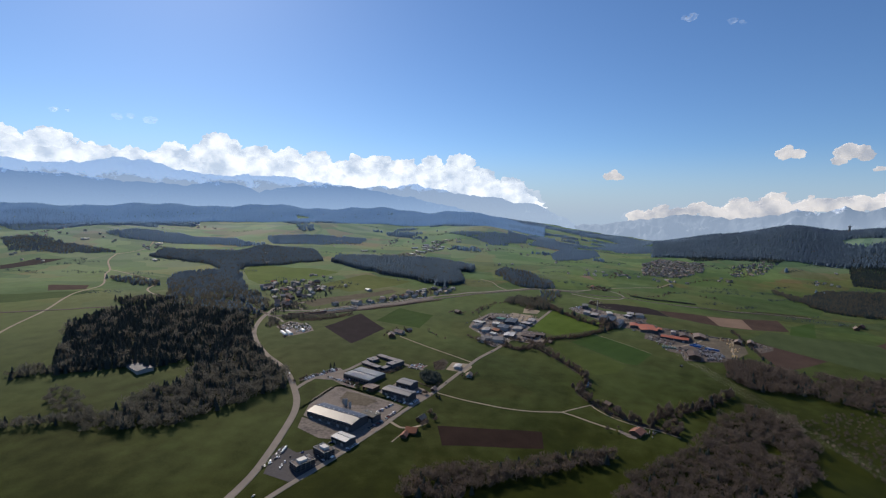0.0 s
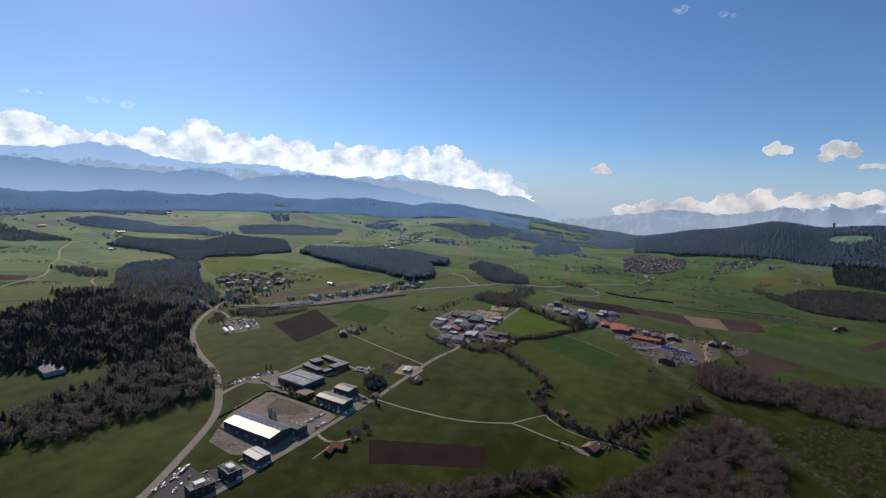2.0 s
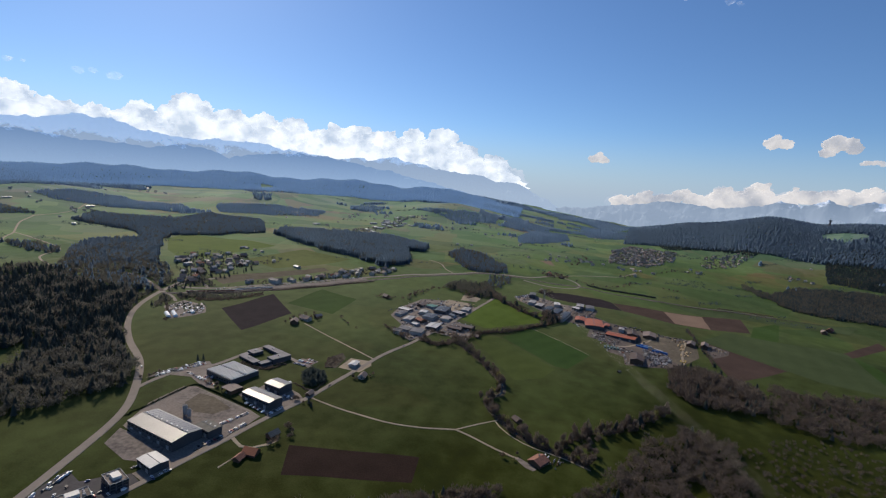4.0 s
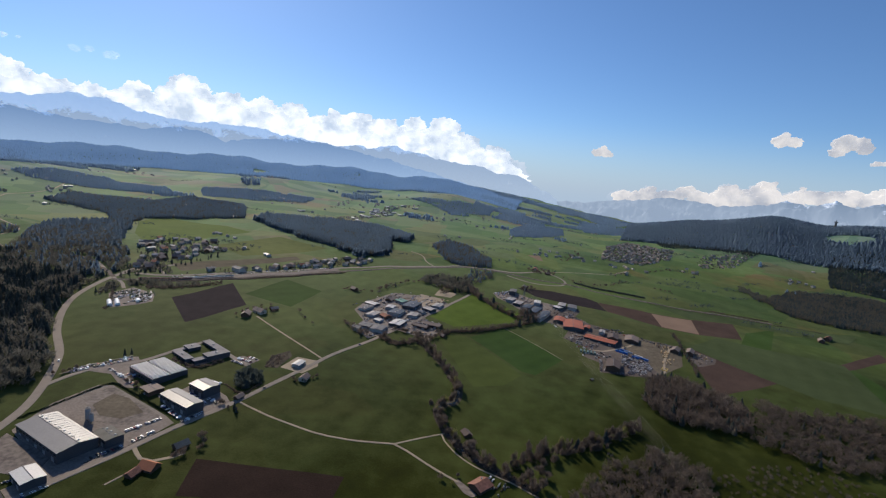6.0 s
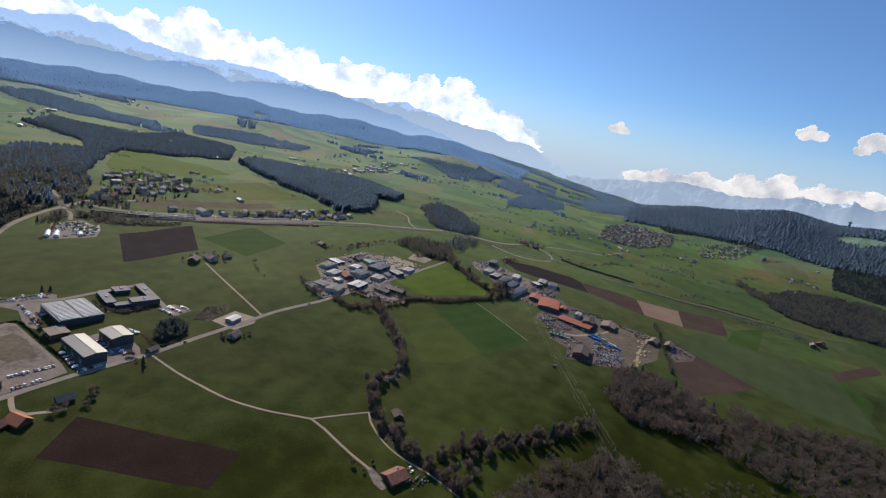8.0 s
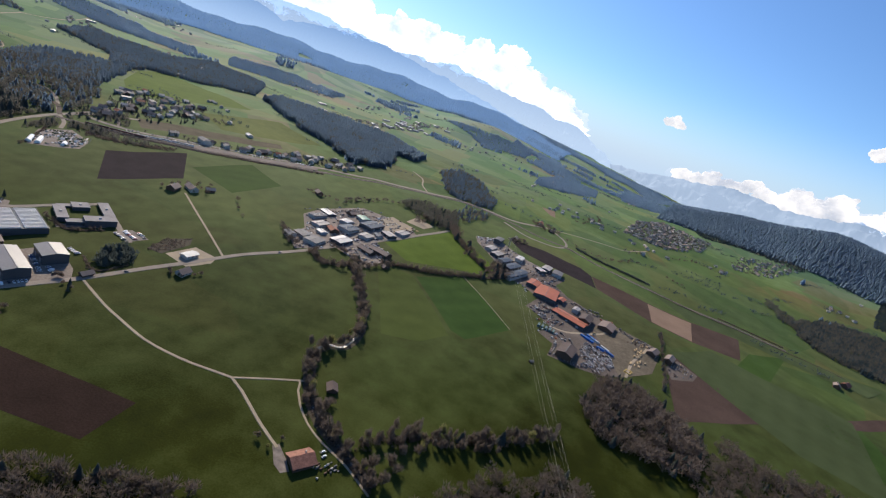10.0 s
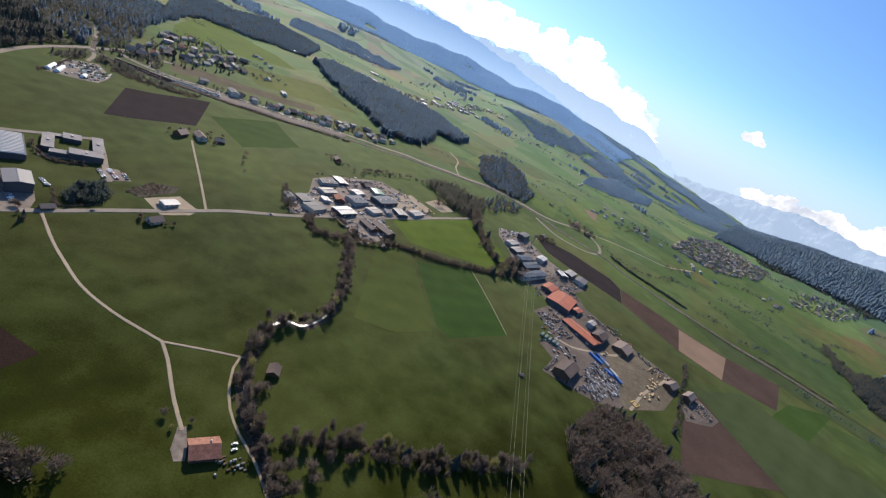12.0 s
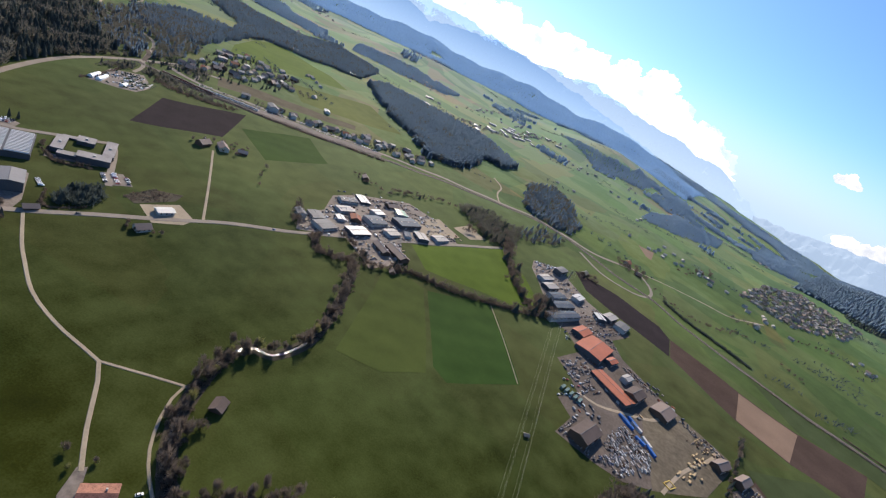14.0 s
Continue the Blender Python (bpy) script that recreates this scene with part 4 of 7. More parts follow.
FARMS += [
    (-56, 1128, 12, 9, 75, "wall", "sheet_roof", 6.9, 1, "white block of flats near the wood"), (-40, 1153, 12, 9, 70, "wall", "sheet_roof", 6.9, 1, "white block of flats near the wood"), (-20, 1174, 12, 9, 75, "wall", "sheet_roof", 6.9, 1, "white block of flats near the wood"),
    (-381, 1081, 19, 12, 60, "wall", "sheet_roof", 6.9, 1.5, "large pale school building of the village"), (-359, 1088, 16, 11, 62, "wall", "tile", 6.9, 3, "large plastered inn with red tiles"), (-356, 1116, 17, 11, 150, "wall", "sheet_roof", 6.9, 1.5, "large pale hall of the village"),
    (408, 1272, 24, 13, 74, "wall", "tile", 5, 4, "farm with red tiles by the road"), (352, 1100, 18, 10, 75, "timber", "moss_roof", 4, 3, "grey barn beside trees"), (430, 1240, 14, 10, 20, "timber", "brown_tile", 4, 3.5, "brown farm shed by the road"),
    (-400, 622, 42, 20, 142, "pale_wall", "grey_roof", 5, 1, "long pale sawmill hall in a clearing"), (-425, 640, 20, 12, 142, "timber", "brown_tile", 4, 2.5, "brown timber store of a sawmill"),
]
for x, y, L, W, an, wall, roof, h, rise, label in FARMS:
    if L < 26 and h < 7:
        L, W, h, rise = L * 0.76, W * 0.76, h * 0.82, rise * 0.8
    t = house("farmhouse" if rise > 2.4 and L > 12 else "outbuilding", L, W, h, rise, wall, roof, label, 3 if L > 10 else 1, L > 12 and wall != "pale_wall", None, "farmhouse" if rise > 2.4 and L > 12 else "building")
    stand(t, x, y, an, L, W)

# villages: houses of a few kinds, scattered with gardens between
rng = np.random.default_rng(7)


def inside(x, y, poly):
    hit = np.zeros(len(x), bool)
    for (x0, y0), (x1, y1) in zip(poly, poly[1:] + poly[:1]):
        hit ^= ((y0 > y) != (y1 > y)) & (x < (x1 - x0) * (y - y0) / (y1 - y0 + 1e-9) + x0)
    return hit


def scatter(poly, spacing):
    lo, hi = np.min(poly, 0), np.max(poly, 0)
    X, Y = np.meshgrid(np.arange(lo[0], hi[0], spacing), np.arange(lo[1], hi[1], spacing))
    X = X.ravel() + rng.uniform(-0.45, 0.45, X.size) * spacing
    Y = Y.ravel() + rng.uniform(-0.45, 0.45, Y.size) * spacing
    k = inside(X, Y, list(poly))
    return np.stack([X[k], Y[k]], 1)


KINDS = [
    (10.5, 8.0, 4.4, 2.6, "wall", "brown_tile", "plastered village house with brown tiles"), (11.0, 8.4, 4.6, 2.8, "wall", "tile", "plastered village house with red tiles"),
    (9.0, 7.6, 4.0, 2.2, "wall", "sheet_roof", "small cream village house with pale roof"), (13.0, 9.6, 4.4, 3.4, "timber", "brown_tile", "broad timber chalet with brown roof"),
    (12.0, 8.8, 5.6, 1.8, "wall", "grey_roof", "pale village house with grey roof"), (24, 9, 4.0, 1.0, "pale_wall", "white_roof", "long pale hall in the valley"),
]
SETTLEMENTS = [
    ("houses of the valley village", [(-380, 1038), (-434, 1127), (-420, 1179), (-310, 1220), (-256, 1102), (-301, 1016), (-296, 966), (-322, 940)], 20, 0.72),
    ("houses along the railway", [(-229, 982), (-158, 1032), (-75, 1130), (-20, 1180), (38, 1184), (30, 1142), (-72, 1073), (-140, 1025), (-250, 957)], 15.5, 0.6),
    ("houses of the slope village", [(650, 1530), (762, 1800), (880, 1930), (1010, 1830), (915, 1660), (760, 1510)], 14.5, 0.8),
    ("houses of the hamlet", [(1000, 1650), (1101, 1790), (1213, 1800), (1240, 1750), (1085, 1610), (968, 1566)], 19, 0.65),
    ("houses of the far village", [(-202, 1590), (-170, 1717), (-76, 1832), (-43, 2060), (30, 2200), (60, 2180), (0, 2020), (-30, 1820), (-120, 1640)], 28, 0.75),
    ("houses of the upper hamlet", [(-310, 1110), (-240, 1180), (-215, 1160), (-285, 1090)], 19, 0.7),
    ("farms of the roadside hamlet", [(595, 1330), (660, 1370), (670, 1350), (610, 1310)], 20, 0.8),
    ("houses beside the estate", [(62, 795), (90, 765), (100, 775), (75, 805)], 15, 0.6),
]
FIRST = {}


def place_house(k, x, y, an, group="", windows=1):
    L, W, h, rise, wall, roof, label = KINDS[k]
    c = math.cos(radians(an)), math.sin(radians(an))
    base = min(zed(x + u * c[0] * L / 2 - v * c[1] * W / 2, y + u * c[1] * L / 2 + v * c[0] * W / 2) for u in (-1, 1) for v in (-1, 1))
    key = (k, windows)
    if key not in FIRST:
        FIRST[key] = house("house", L, W, h, rise, wall, roof, label, windows, windows > 0)
        FIRST[key].matrix_basis = pose(x, y, base + 0.05, 0, 0, an)
        made = FIRST[key]
    else:
        made = copy_thing(FIRST[key], pose(x, y, base + 0.05, 0, 0, an))
    return tagged(made, group=group)


FAR_HOUSES = []
for group, poly, gap, keep in SETTLEMENTS:
    for x, y in scatter(poly, gap):
        if rng.uniform() < keep and min(math.hypot(x + 381, y - 1081), math.hypot(x + 359, y - 1088), math.hypot(x + 356, y - 1116)) > 13:
            k = int(rng.choice(5, p=(0.30, 0.06, 0.32, 0.10, 0.22)))
            an = rng.choice((20, 65, 110, 155)) + rng.normal(0, 8)
            if y < 1420:
                place_house(k, x, y, an, group, 1 if y < 1040 else 0)
            else:
                FAR_HOUSES.append((int(rng.choice((0, 0, 0, 2, 4))), x, y, an))
# scattered farms over the valley
for cx, cy, n_, sp in ((-1430, 1710, 16, 60), (-1000, 1640, 10, 45), (-430, 1960, 8, 40), (-1150, 2300, 8, 50), (-330, 1290, 5, 25), (-130, 2120, 16, 80), (150, 1960, 9, 40), (470, 1480, 8, 35), (560, 1500, 6, 22), (700, 1440, 8, 26), (900, 1480, 6, 40), (1000, 2150, 10, 70), (1240, 1500, 6, 30)):
    for _ in range(n_):
        FAR_HOUSES.append((int(rng.choice((0, 2, 2, 2, 4))), cx + rng.normal(0, sp), cy + rng.normal(0, sp * 0.6), rng.uniform(0, 180)))
for _ in range(70):
    az, r = rng.uniform(-52, 40), rng.uniform(1600, 2700)
    x, y = r * math.sin(radians(az)), r * math.cos(radians(az))
    for _ in range(int(rng.integers(1, 4))):
        FAR_HOUSES.append((int(rng.choice((0, 2, 2, 2, 4))), x + rng.normal(0, 24), y + rng.normal(0, 24), rng.uniform(0, 180)))
for _ in range(20):
    t = rng.uniform()
    FAR_HOUSES.append((5, -140 + 160 * t + rng.normal(0, 30), 1640 + 480 * t + rng.normal(0, 30), rng.choice((40, 130)) + rng.normal(0, 6)))
for _ in range(16):
    az, r = radians(rng.uniform(-45, 6)), rng.uniform(1500, 2700)
    FAR_HOUSES.append((5, r * math.sin(az), r * math.cos(az), rng.uniform(0, 180)))
for k in range(6):
    L, W, h, rise, wall, roof, label = KINDS[k]
    for kind_, mt in (("wall", wall), ("roof", roof)):
        b0 = body(L, W, h, rise) if kind_ == "wall" else gable(L, W, h + 0.03, rise, 0.9, 0.28)
        bmesh.ops.recalc_face_normals(b0, faces=b0.faces)
        b0.verts.ensure_lookup_table()
        base_v = np.array([q.co[:] for q in b0.verts]) * (0.78 if k < 5 else 1.0)
        base_f = [[q.index for q in f.verts] for f in b0.faces]
        b0.free()
        V, F_, o = [], [], 0
        for kk, x, y, an in FAR_HOUSES:
            if kk == k:
                c, s_ = math.cos(radians(an)), math.sin(radians(an))
                V.append(np.stack([x + base_v[:, 0] * c - base_v[:, 1] * s_, y + base_v[:, 0] * s_ + base_v[:, 1] * c, base_v[:, 2] + zed(x, y) - 0.3], 1))
                F_ += [[q + o for q in f] for f in base_f]
                o += len(base_v)
        if V:
            tagged(mesh_object("far_house_%ss" % kind_, np.concatenate(V).tolist(), F_, M[mt]), "far valley houses with tiled roofs and pale walls", "houses", kind="stuff")


# polytunnels of the nursery
def polytunnel(x, y, L, W, an):
    thing = tagged(new("polytunnel"), "white film greenhouse tunnel of a nursery", "greenhouse", "tunnels of the nursery")
    bm = bmesh.new()
    rows = []
    for sx in (-L / 2, L / 2):
        rows.append([bm.verts.new((sx, -W / 2 * math.cos(math.pi * k / 10), 3.6 * math.sin(math.pi * k / 10))) for k in range(11)])
    for k in range(10):
        bm.faces.new((rows[0][k], rows[0][k + 1], rows[1][k + 1], rows[1][k]))
    for r_ in rows:
        bm.faces.new(r_)
    part("cover", bm, M["film"], thing)
    slab("door", L / 2 + 0.02, -1.2, 0, L / 2 + 0.1, 1.2, 2.4, M["door"], thing)
    return stand(thing, x, y, an, L, W)


for x, y, L in ((-263, 791, 24), (-256, 796, 24), (-236, 809, 11)):
    polytunnel(x, y, L, 6.4, 126)


for k in range(9):
    a0 = (-248 + 2.6 * k, 812 + 2.8 * k)
    strip("nursery_bed", [(a0[0] - 14, a0[1] + 20), a0], 1.6, M[("shrub", "grey_roof", "shrub", "pale_wall")[k % 4]], 0.5, "long nursery bed of young plants", "bed", 0.0, 4.0)


# ---- vehicles ----
def car_proto(paint, van=False):
    thing = tagged(new("van" if van else "car"), "parked %s in the yard" % ("white van" if van else "car"), "van" if van else "car", "parked vehicles")
    L, W, hb, ht = (5.4, 2.0, 1.1, 2.3) if van else (4.4, 1.8, 0.85, 1.45)
    bm = bmesh.new()
    box_into(bm, -L / 2, -W / 2, 0.28, L / 2, W / 2, hb)
    bmesh.ops.bevel(bm, geom=bm.edges[:], offset=0.14, segments=1)
    part("body", bm, paint, thing)
    bm = bmesh.new()
    x0, x1, y0, y1 = (-L / 2 + 0.1, L / 2 - 1.2, W / 2 - 0.06, W / 2 - 0.16) if van else (-L / 2 + 0.35, L / 2 - 1.15, W / 2 - 0.08, W / 2 - 0.30)
    d = 0.15 if van else 0.55
    v = [bm.verts.new(p) for p in ((x0, -y0, hb - 0.05), (x1, -y0, hb - 0.05), (x1, y0, hb - 0.05), (x0, y0, hb - 0.05), (x0 + d, -y1, ht), (x1 - d - 0.1, -y1, ht), (x1 - d - 0.1, y1, ht), (x0 + d, y1, ht))]
    for f in ((0, 1, 5, 4), (1, 2, 6, 5), (2, 3, 7, 6), (3, 0, 4, 7), (4, 5, 6, 7)):
        bm.faces.new([v[i] for i in f])
    part("cabin", bm, paint if van else M["glass"], thing, "" if van else "dark glass cabin")
    if not van:
        slab("roof_panel", x0 + d + 0.02, -y1, ht, x1 - d - 0.12, y1, ht + 0.05, paint, thing)
    for sx in (-0.3, 0.3):
        for sy in (-1, 1):
            bm = bmesh.new()
            bmesh.ops.create_cone(bm, cap_ends=True, segments=8, radius1=0.32, radius2=0.32, depth=0.22, matrix=pose(sx * L, sy * (W / 2 - 0.08), 0.32, 90))
            part("wheel", bm, M["rubber"], thing)
    return thing


CARS = [car_proto(p) for p in PAINTS] + [car_proto(PAINTS[0], True)]
USED = set()


def park(x, y, an, k=None):
    k = int(rng.choice(6, p=(0.34, 0.2, 0.2, 0.08, 0.08, 0.10))) if k is None else k
    m = pose(x, y, zed(x, y) + 0.24, 0, 0, an)
    if k not in USED:
        USED.add(k)
        CARS[k].matrix_basis = m @ Matrix.Scale(0.76, 4)
    else:
        copy_thing(CARS[k], m)


def park_row(a_, b_, gap, an, keep=0.85):
    n_ = int(math.hypot(b_[0] - a_[0], b_[1] - a_[1]) / gap)
    for k in range(n_ + 1):
        if rng.uniform() < keep:
            t = k / max(1, n_)
            park(a_[0] + (b_[0] - a_[0]) * t + rng.normal(0, 0.2), a_[1] + (b_[1] - a_[1]) * t + rng.normal(0, 0.2), an + rng.choice((0, 180)) + rng.normal(0, 2))


for a_, b_, gap, an in (
    ((-70, 526), (-54, 546), 2.7, 150), ((-57, 515), (-49, 529), 2.7, 150), ((-74, 489), (-61, 507), 2.7, 150), ((-178, 609), (-168, 622), 2.6, 140), ((-174, 606), (-165, 619), 2.6, 140),
    ((-168, 623), (-143, 650), 2.7, 145), ((-164, 619), (-140, 645), 2.7, 145), ((-147, 621), (-108, 597), 2.7, 60), ((-127, 615), (-116, 611), 2.7, 60), ((-34, 544), (-25, 560), 2.8, 150),
    ((-50, 588), (-27, 573), 2.7, 60), ((-30, 583), (-19, 577), 3.0, 60), ((-42, 663), (-29, 657), 2.6, 60), ((-39, 670), (-23, 664), 2.6, 60), ((-32, 677), (-18, 670), 2.6, 60),
    ((-157, 414), (-152, 421), 2.7, 120), ((-150, 427), (-146, 447), 3.2, 100), ((-61, 563), (-40, 549), 2.9, 60), ((-43, 615), (-33, 612), 2.8, 60), ((-121, 418), (-116, 425), 2.8, 50),
):
    park_row(a_, b_, gap * 0.76, an)
for a_, b_, an in (((-153, 418), (-151, 441), 100), ((-148, 417), (-147, 436), 100), ((-141, 414), (-138, 432), 110), ((-136, 408), (-132, 420), 110), ((-133, 436), (-124, 444), 50), ((-112, 455), (-102, 462), 60), ((-101, 431), (-94, 440), 60)):
    park_row(a_, b_, 3.0, an, 0.45)
for poly, gap in (([(-112, 415), (-98, 440), (-106, 448), (-122, 425)], 5), ([(-92, 446), (-80, 462), (-72, 470), (-84, 447)], 5)):
    for x, y in scatter(poly, gap):
        park(x, y, rng.choice((60, 150)))
for x, y in scatter([(95, 762), (62, 846), (46, 882), (74, 946), (136, 992), (194, 965), (160, 873), (126, 806)], 12.5):
    if all(abs(x - e[0]) > e[2] * 0.5 or abs(y - e[1]) > e[2] * 0.5 for e in ESTATE) and rng.uniform() < 0.75:
        park(x, y, rng.choice((70, 160)) + rng.normal(0, 4))
for poly, gap in (([(283, 1043), (315, 1064), (328, 1052), (296, 1030)], 4.2), ([(375, 925), (395, 960), (410, 950), (390, 918)], 7), ([(380, 780), (406, 786), (404, 822), (378, 826)], 6.5), ([(425, 735), (448, 735), (455, 775), (430, 770)], 6), ([(352, 905), (372, 895), (368, 880)], 6)):
    for x, y in scatter(poly, gap):
        if rng.uniform() < 0.8:
            park(x, y, rng.choice((60, 150)) + rng.normal(0, 6))
park(226, 512, 60, 0)
park(228, 509, 60, 0)
for x, y, an in ((10, 613, 61), (-200, 624, 120), (-199, 616, 120), (83, 741, 57), (-150, 375, 75)):
    park(x, y, an)


# lorries, containers and stacks in the depot
def container(x, y, L, an, material, label):
    thing = tagged(new("container"), label, "container", "containers of the depot")
    slab("box", -L / 2, -1.25, 0.15, L / 2, 1.25, 2.6, M[material], thing)
    for sx in (-1, 1):
        slab("corner_post", sx * L / 2 - 0.08, -1.29, 0, sx * L / 2 + 0.08, -1.13, 2.68, M["grey_roof"], thing)
        slab("corner_post", sx * L / 2 - 0.08, 1.13, 0, sx * L / 2 + 0.08, 1.29, 2.68, M["grey_roof"], thing)
    for k in range(0, int(L), 2):
        slab("rib", -L / 2 + 0.4 + k, -1.31, 0.2, -L / 2 + 0.6 + k, -1.252, 2.5, M[material], thing)
    return stand(thing, x, y, an, L, 2.5)


for x, y, L, an, mt in [(441, 812, 12, 149, "blue_steel"), (445, 808, 12, 147, "blue_steel"), (449, 816, 12, 138, "blue_steel"), (453, 812, 12, 138, "white_roof"), (457, 795, 10, 148, "blue_steel"), (463, 799, 12, 132, "white_roof"), (467, 791, 12, 130, "blue_steel")]:
    container(x, y, L, an, mt, "blue steel container in the depot" if mt == "blue_steel" else "white trailer box in the depot")
for k in range(5):
    container(381 + 4.4 * k, 797 - 1.2 * k, 8, 75, "green_steel", "grey-green skip container in a row")


def stack(x, y, L, W, h, an, material, label, name="timber_stack"):
    """A pile of bundles on bearers."""
    thing = tagged(new(name), label, "stack", "stacks in the depot")
    for sx in (-0.35, 0.35):
        slab("bearer", sx * L - 0.1, -W / 2, 0, sx * L + 0.1, W / 2, 0.15, M["timber"], thing)
    n_ = 1 if h < 1.2 else 2
    for k in range(n_):
        o = rng.normal(0, 0.08)
        slab("layer", -L / 2 + o, -W / 2, 0.15 + k * h / n_, L / 2 + o, W / 2, 0.15 + (k + 0.9) * h / n_, M[material], thing)
    return stand(thing, x, y, an, L, W)


for x, y in scatter([(490, 784), (497, 800), (508, 834), (522, 828), (512, 792), (504, 779)], 5.0):
    if rng.uniform() < 0.8:
        stack(x, y, rng.uniform(3, 5.5), rng.uniform(1.2, 2.2), rng.uniform(0.8, 2.0), 66 + rng.normal(0, 4), "plank", "stack of pale sawn timber")
for x, y in scatter([(440, 838), (455, 846), (462, 812), (450, 822), (436, 825)], 7.0):
    if rng.uniform() < 0.4:
        stack(x, y, rng.uniform(2.5, 4.5), rng.uniform(1.2, 2.2), rng.uniform(0.6, 1.6), rng.choice((60, 150)) + rng.normal(0, 10), str(rng.choice(("plank", "pale_wall", "grey_roof", "rubble", "dark_wall"))), "stack of building material on bearers", "material_stack")
for x, y in scatter([(432, 778), (446, 798), (462, 782), (468, 764), (452, 742), (436, 744)], 5.0):
    stack(x, y, rng.uniform(2.5, 4.5), rng.uniform(0.9, 1.6), rng.uniform(0.6, 1.6), 134 + rng.normal(0, 6), str(rng.choice(("pale_wall", "pale_wall", "white_roof", "grey_roof", "rubble", "dark_wall"))), "stack of pale building material", "material_stack")
for poly, gap in (([(372, 838), (392, 868), (404, 850), (398, 812), (376, 826)], 6.0), ([(396, 748), (388, 770), (404, 800), (426, 796), (424, 770)], 6.5), ([(452, 900), (470, 905), (505, 872), (480, 868)], 6.5)):
    for x, y in scatter(poly, gap):
        if math.hypot(x - 410, y - 753) > 17 and rng.uniform() < 0.75:
            stack(x, y, rng.uniform(2, 4.5), rng.uniform(1.2, 2.2), rng.uniform(0.6, 1.9), rng.choice((60, 150)) + rng.normal(0, 12), str(rng.choice(("grey_roof", "pale_wall", "rubble", "dark_wall", "tile", "sheet_roof"))), "stack of weathered building material", "material_stack")
for x, y in scatter([(128, 803), (165, 780), (184, 812), (168, 862), (150, 838), (140, 815)], 6.0):
    if math.hypot(x - 157, y - 822) > 12 and math.hypot(x - 172, y - 831) > 15 and rng.uniform() < 0.7:
        stack(x, y, rng.uniform(2, 4), rng.uniform(1.2, 2.0), rng.uniform(0.6, 1.6), rng.choice((60, 150)) + rng.normal(0, 12), str(rng.choice(("pale_wall", "plank", "grey_roof", "rubble"))), "stack of building material beside sheds", "material_stack")
for x, y in scatter([(150, 930), (190, 968), (200, 955), (172, 905)], 7.5):
    if rng.uniform() < 0.7:
        stack(x, y, rng.uniform(2, 5), rng.uniform(1.2, 2.2), rng.uniform(0.6, 1.6), rng.choice((60, 150)) + rng.normal(0, 12), str(rng.choice(("pale_wall", "plank", "rubble", "grey_roof"))), "stack of building material on gravel", "material_stack")


def clutter(poly, gap, palette, label, low=0.5, high=2.6, keep=None, turn=62.0):
    """Goods set out in a yard in rows with lanes between them: boxes, bundles and heaps, one mesh for each material."""
    c, q = math.cos(radians(turn)), math.sin(radians(turn))
    flat = [(x * c + y * q, -x * q + y * c) for x, y in poly]
    lo, hi = np.min(flat, 0), np.max(flat, 0)
    spots = []
    for i, v in enumerate(np.arange(lo[1], hi[1], gap * 0.62)):
        if i % 4 == 3:
            continue
        for u in np.arange(lo[0], hi[0], gap * 0.8):
            spots.append((u + rng.normal(0, gap * 0.10), v + rng.normal(0, gap * 0.07)))
    spots = np.array(spots)
    pts = np.stack([spots[:, 0] * c - spots[:, 1] * q, spots[:, 0] * q + spots[:, 1] * c], 1)
    pts = pts[inside(pts[:, 0], pts[:, 1], list(poly))]
    choice = np.array([int((noise.noise(Vector((x * 0.11, y * 0.11, 9.0))) * 1.6 + 0.5) * len(palette) + rng.normal(0, 1.1)) % len(palette) for x, y in pts])
    for k, mt in enumerate(palette):
        bm = bmesh.new()
        for x, y in pts[choice == k]:
            if (keep and not keep(x, y)) or noise.noise(Vector((x * 0.07, y * 0.07, 5.0))) < rng.uniform(-0.35, 0.25):
                continue
            L, W, h = rng.uniform(low * 1.4, high), rng.uniform(low, high * 0.5), rng.uniform(0.3, 1.7)
            m = pose(x, y, zed(x, y) + 0.1 + h / 2, 0, 0, turn + rng.normal(0, 5)) @ Matrix.Diagonal((L, W, h, 1))
            made = bmesh.ops.create_cube(bm, size=1.0, matrix=m)["verts"]
            top = [w for w in made if w.co.z > zed(x, y) + 0.1 + h * 0.7]
            mid = sum((w.co for w in top), Vector()) / max(1, len(top))
            for w in top:
                w.co = w.co.lerp(mid, rng.uniform(0.02, 0.22))
        if len(bm.verts):
            tagged(part("yard_goods", bm, M[mt]), label, "goods", kind="stuff")
        else:
            bm.free()


def off_halls(x, y):
    return all(math.hypot(x - e[0], y - e[1]) > 0.42 * e[2] for e in DEPOT + UPPER + ESTATE)


GOODS = ("pale_wall", "grey_roof", "rubble", "timber", "sheet_roof", "dark_wall", "plank")
EARTHY = ("rubble", "timber", "grey_roof", "dark_wall", "pale_wall", "rubble")
clutter([(424, 736), (445, 734), (470, 768), (464, 796), (440, 801), (429, 776)], 2.6, ("pale_wall", "rubble", "grey_roof", "white_roof", "timber", "dark_wall"), "pale pipes and slabs laid out in the depot", 0.5, 2.6, off_halls, 134.0)
clutter([(432, 914), (471, 888), (528, 859), (543, 851), (540, 842), (524, 850), (468, 878), (430, 900)], 3.2, EARTHY, "goods along the depot fence", 0.5, 3.0, off_halls, 148.0)
clutter([(370, 838), (390, 874), (410, 880), (432, 850), (404, 812), (384, 826)], 3.6, EARTHY, "weathered goods beside the red-roofed halls", 0.6, 3.0, off_halls, 60.0)
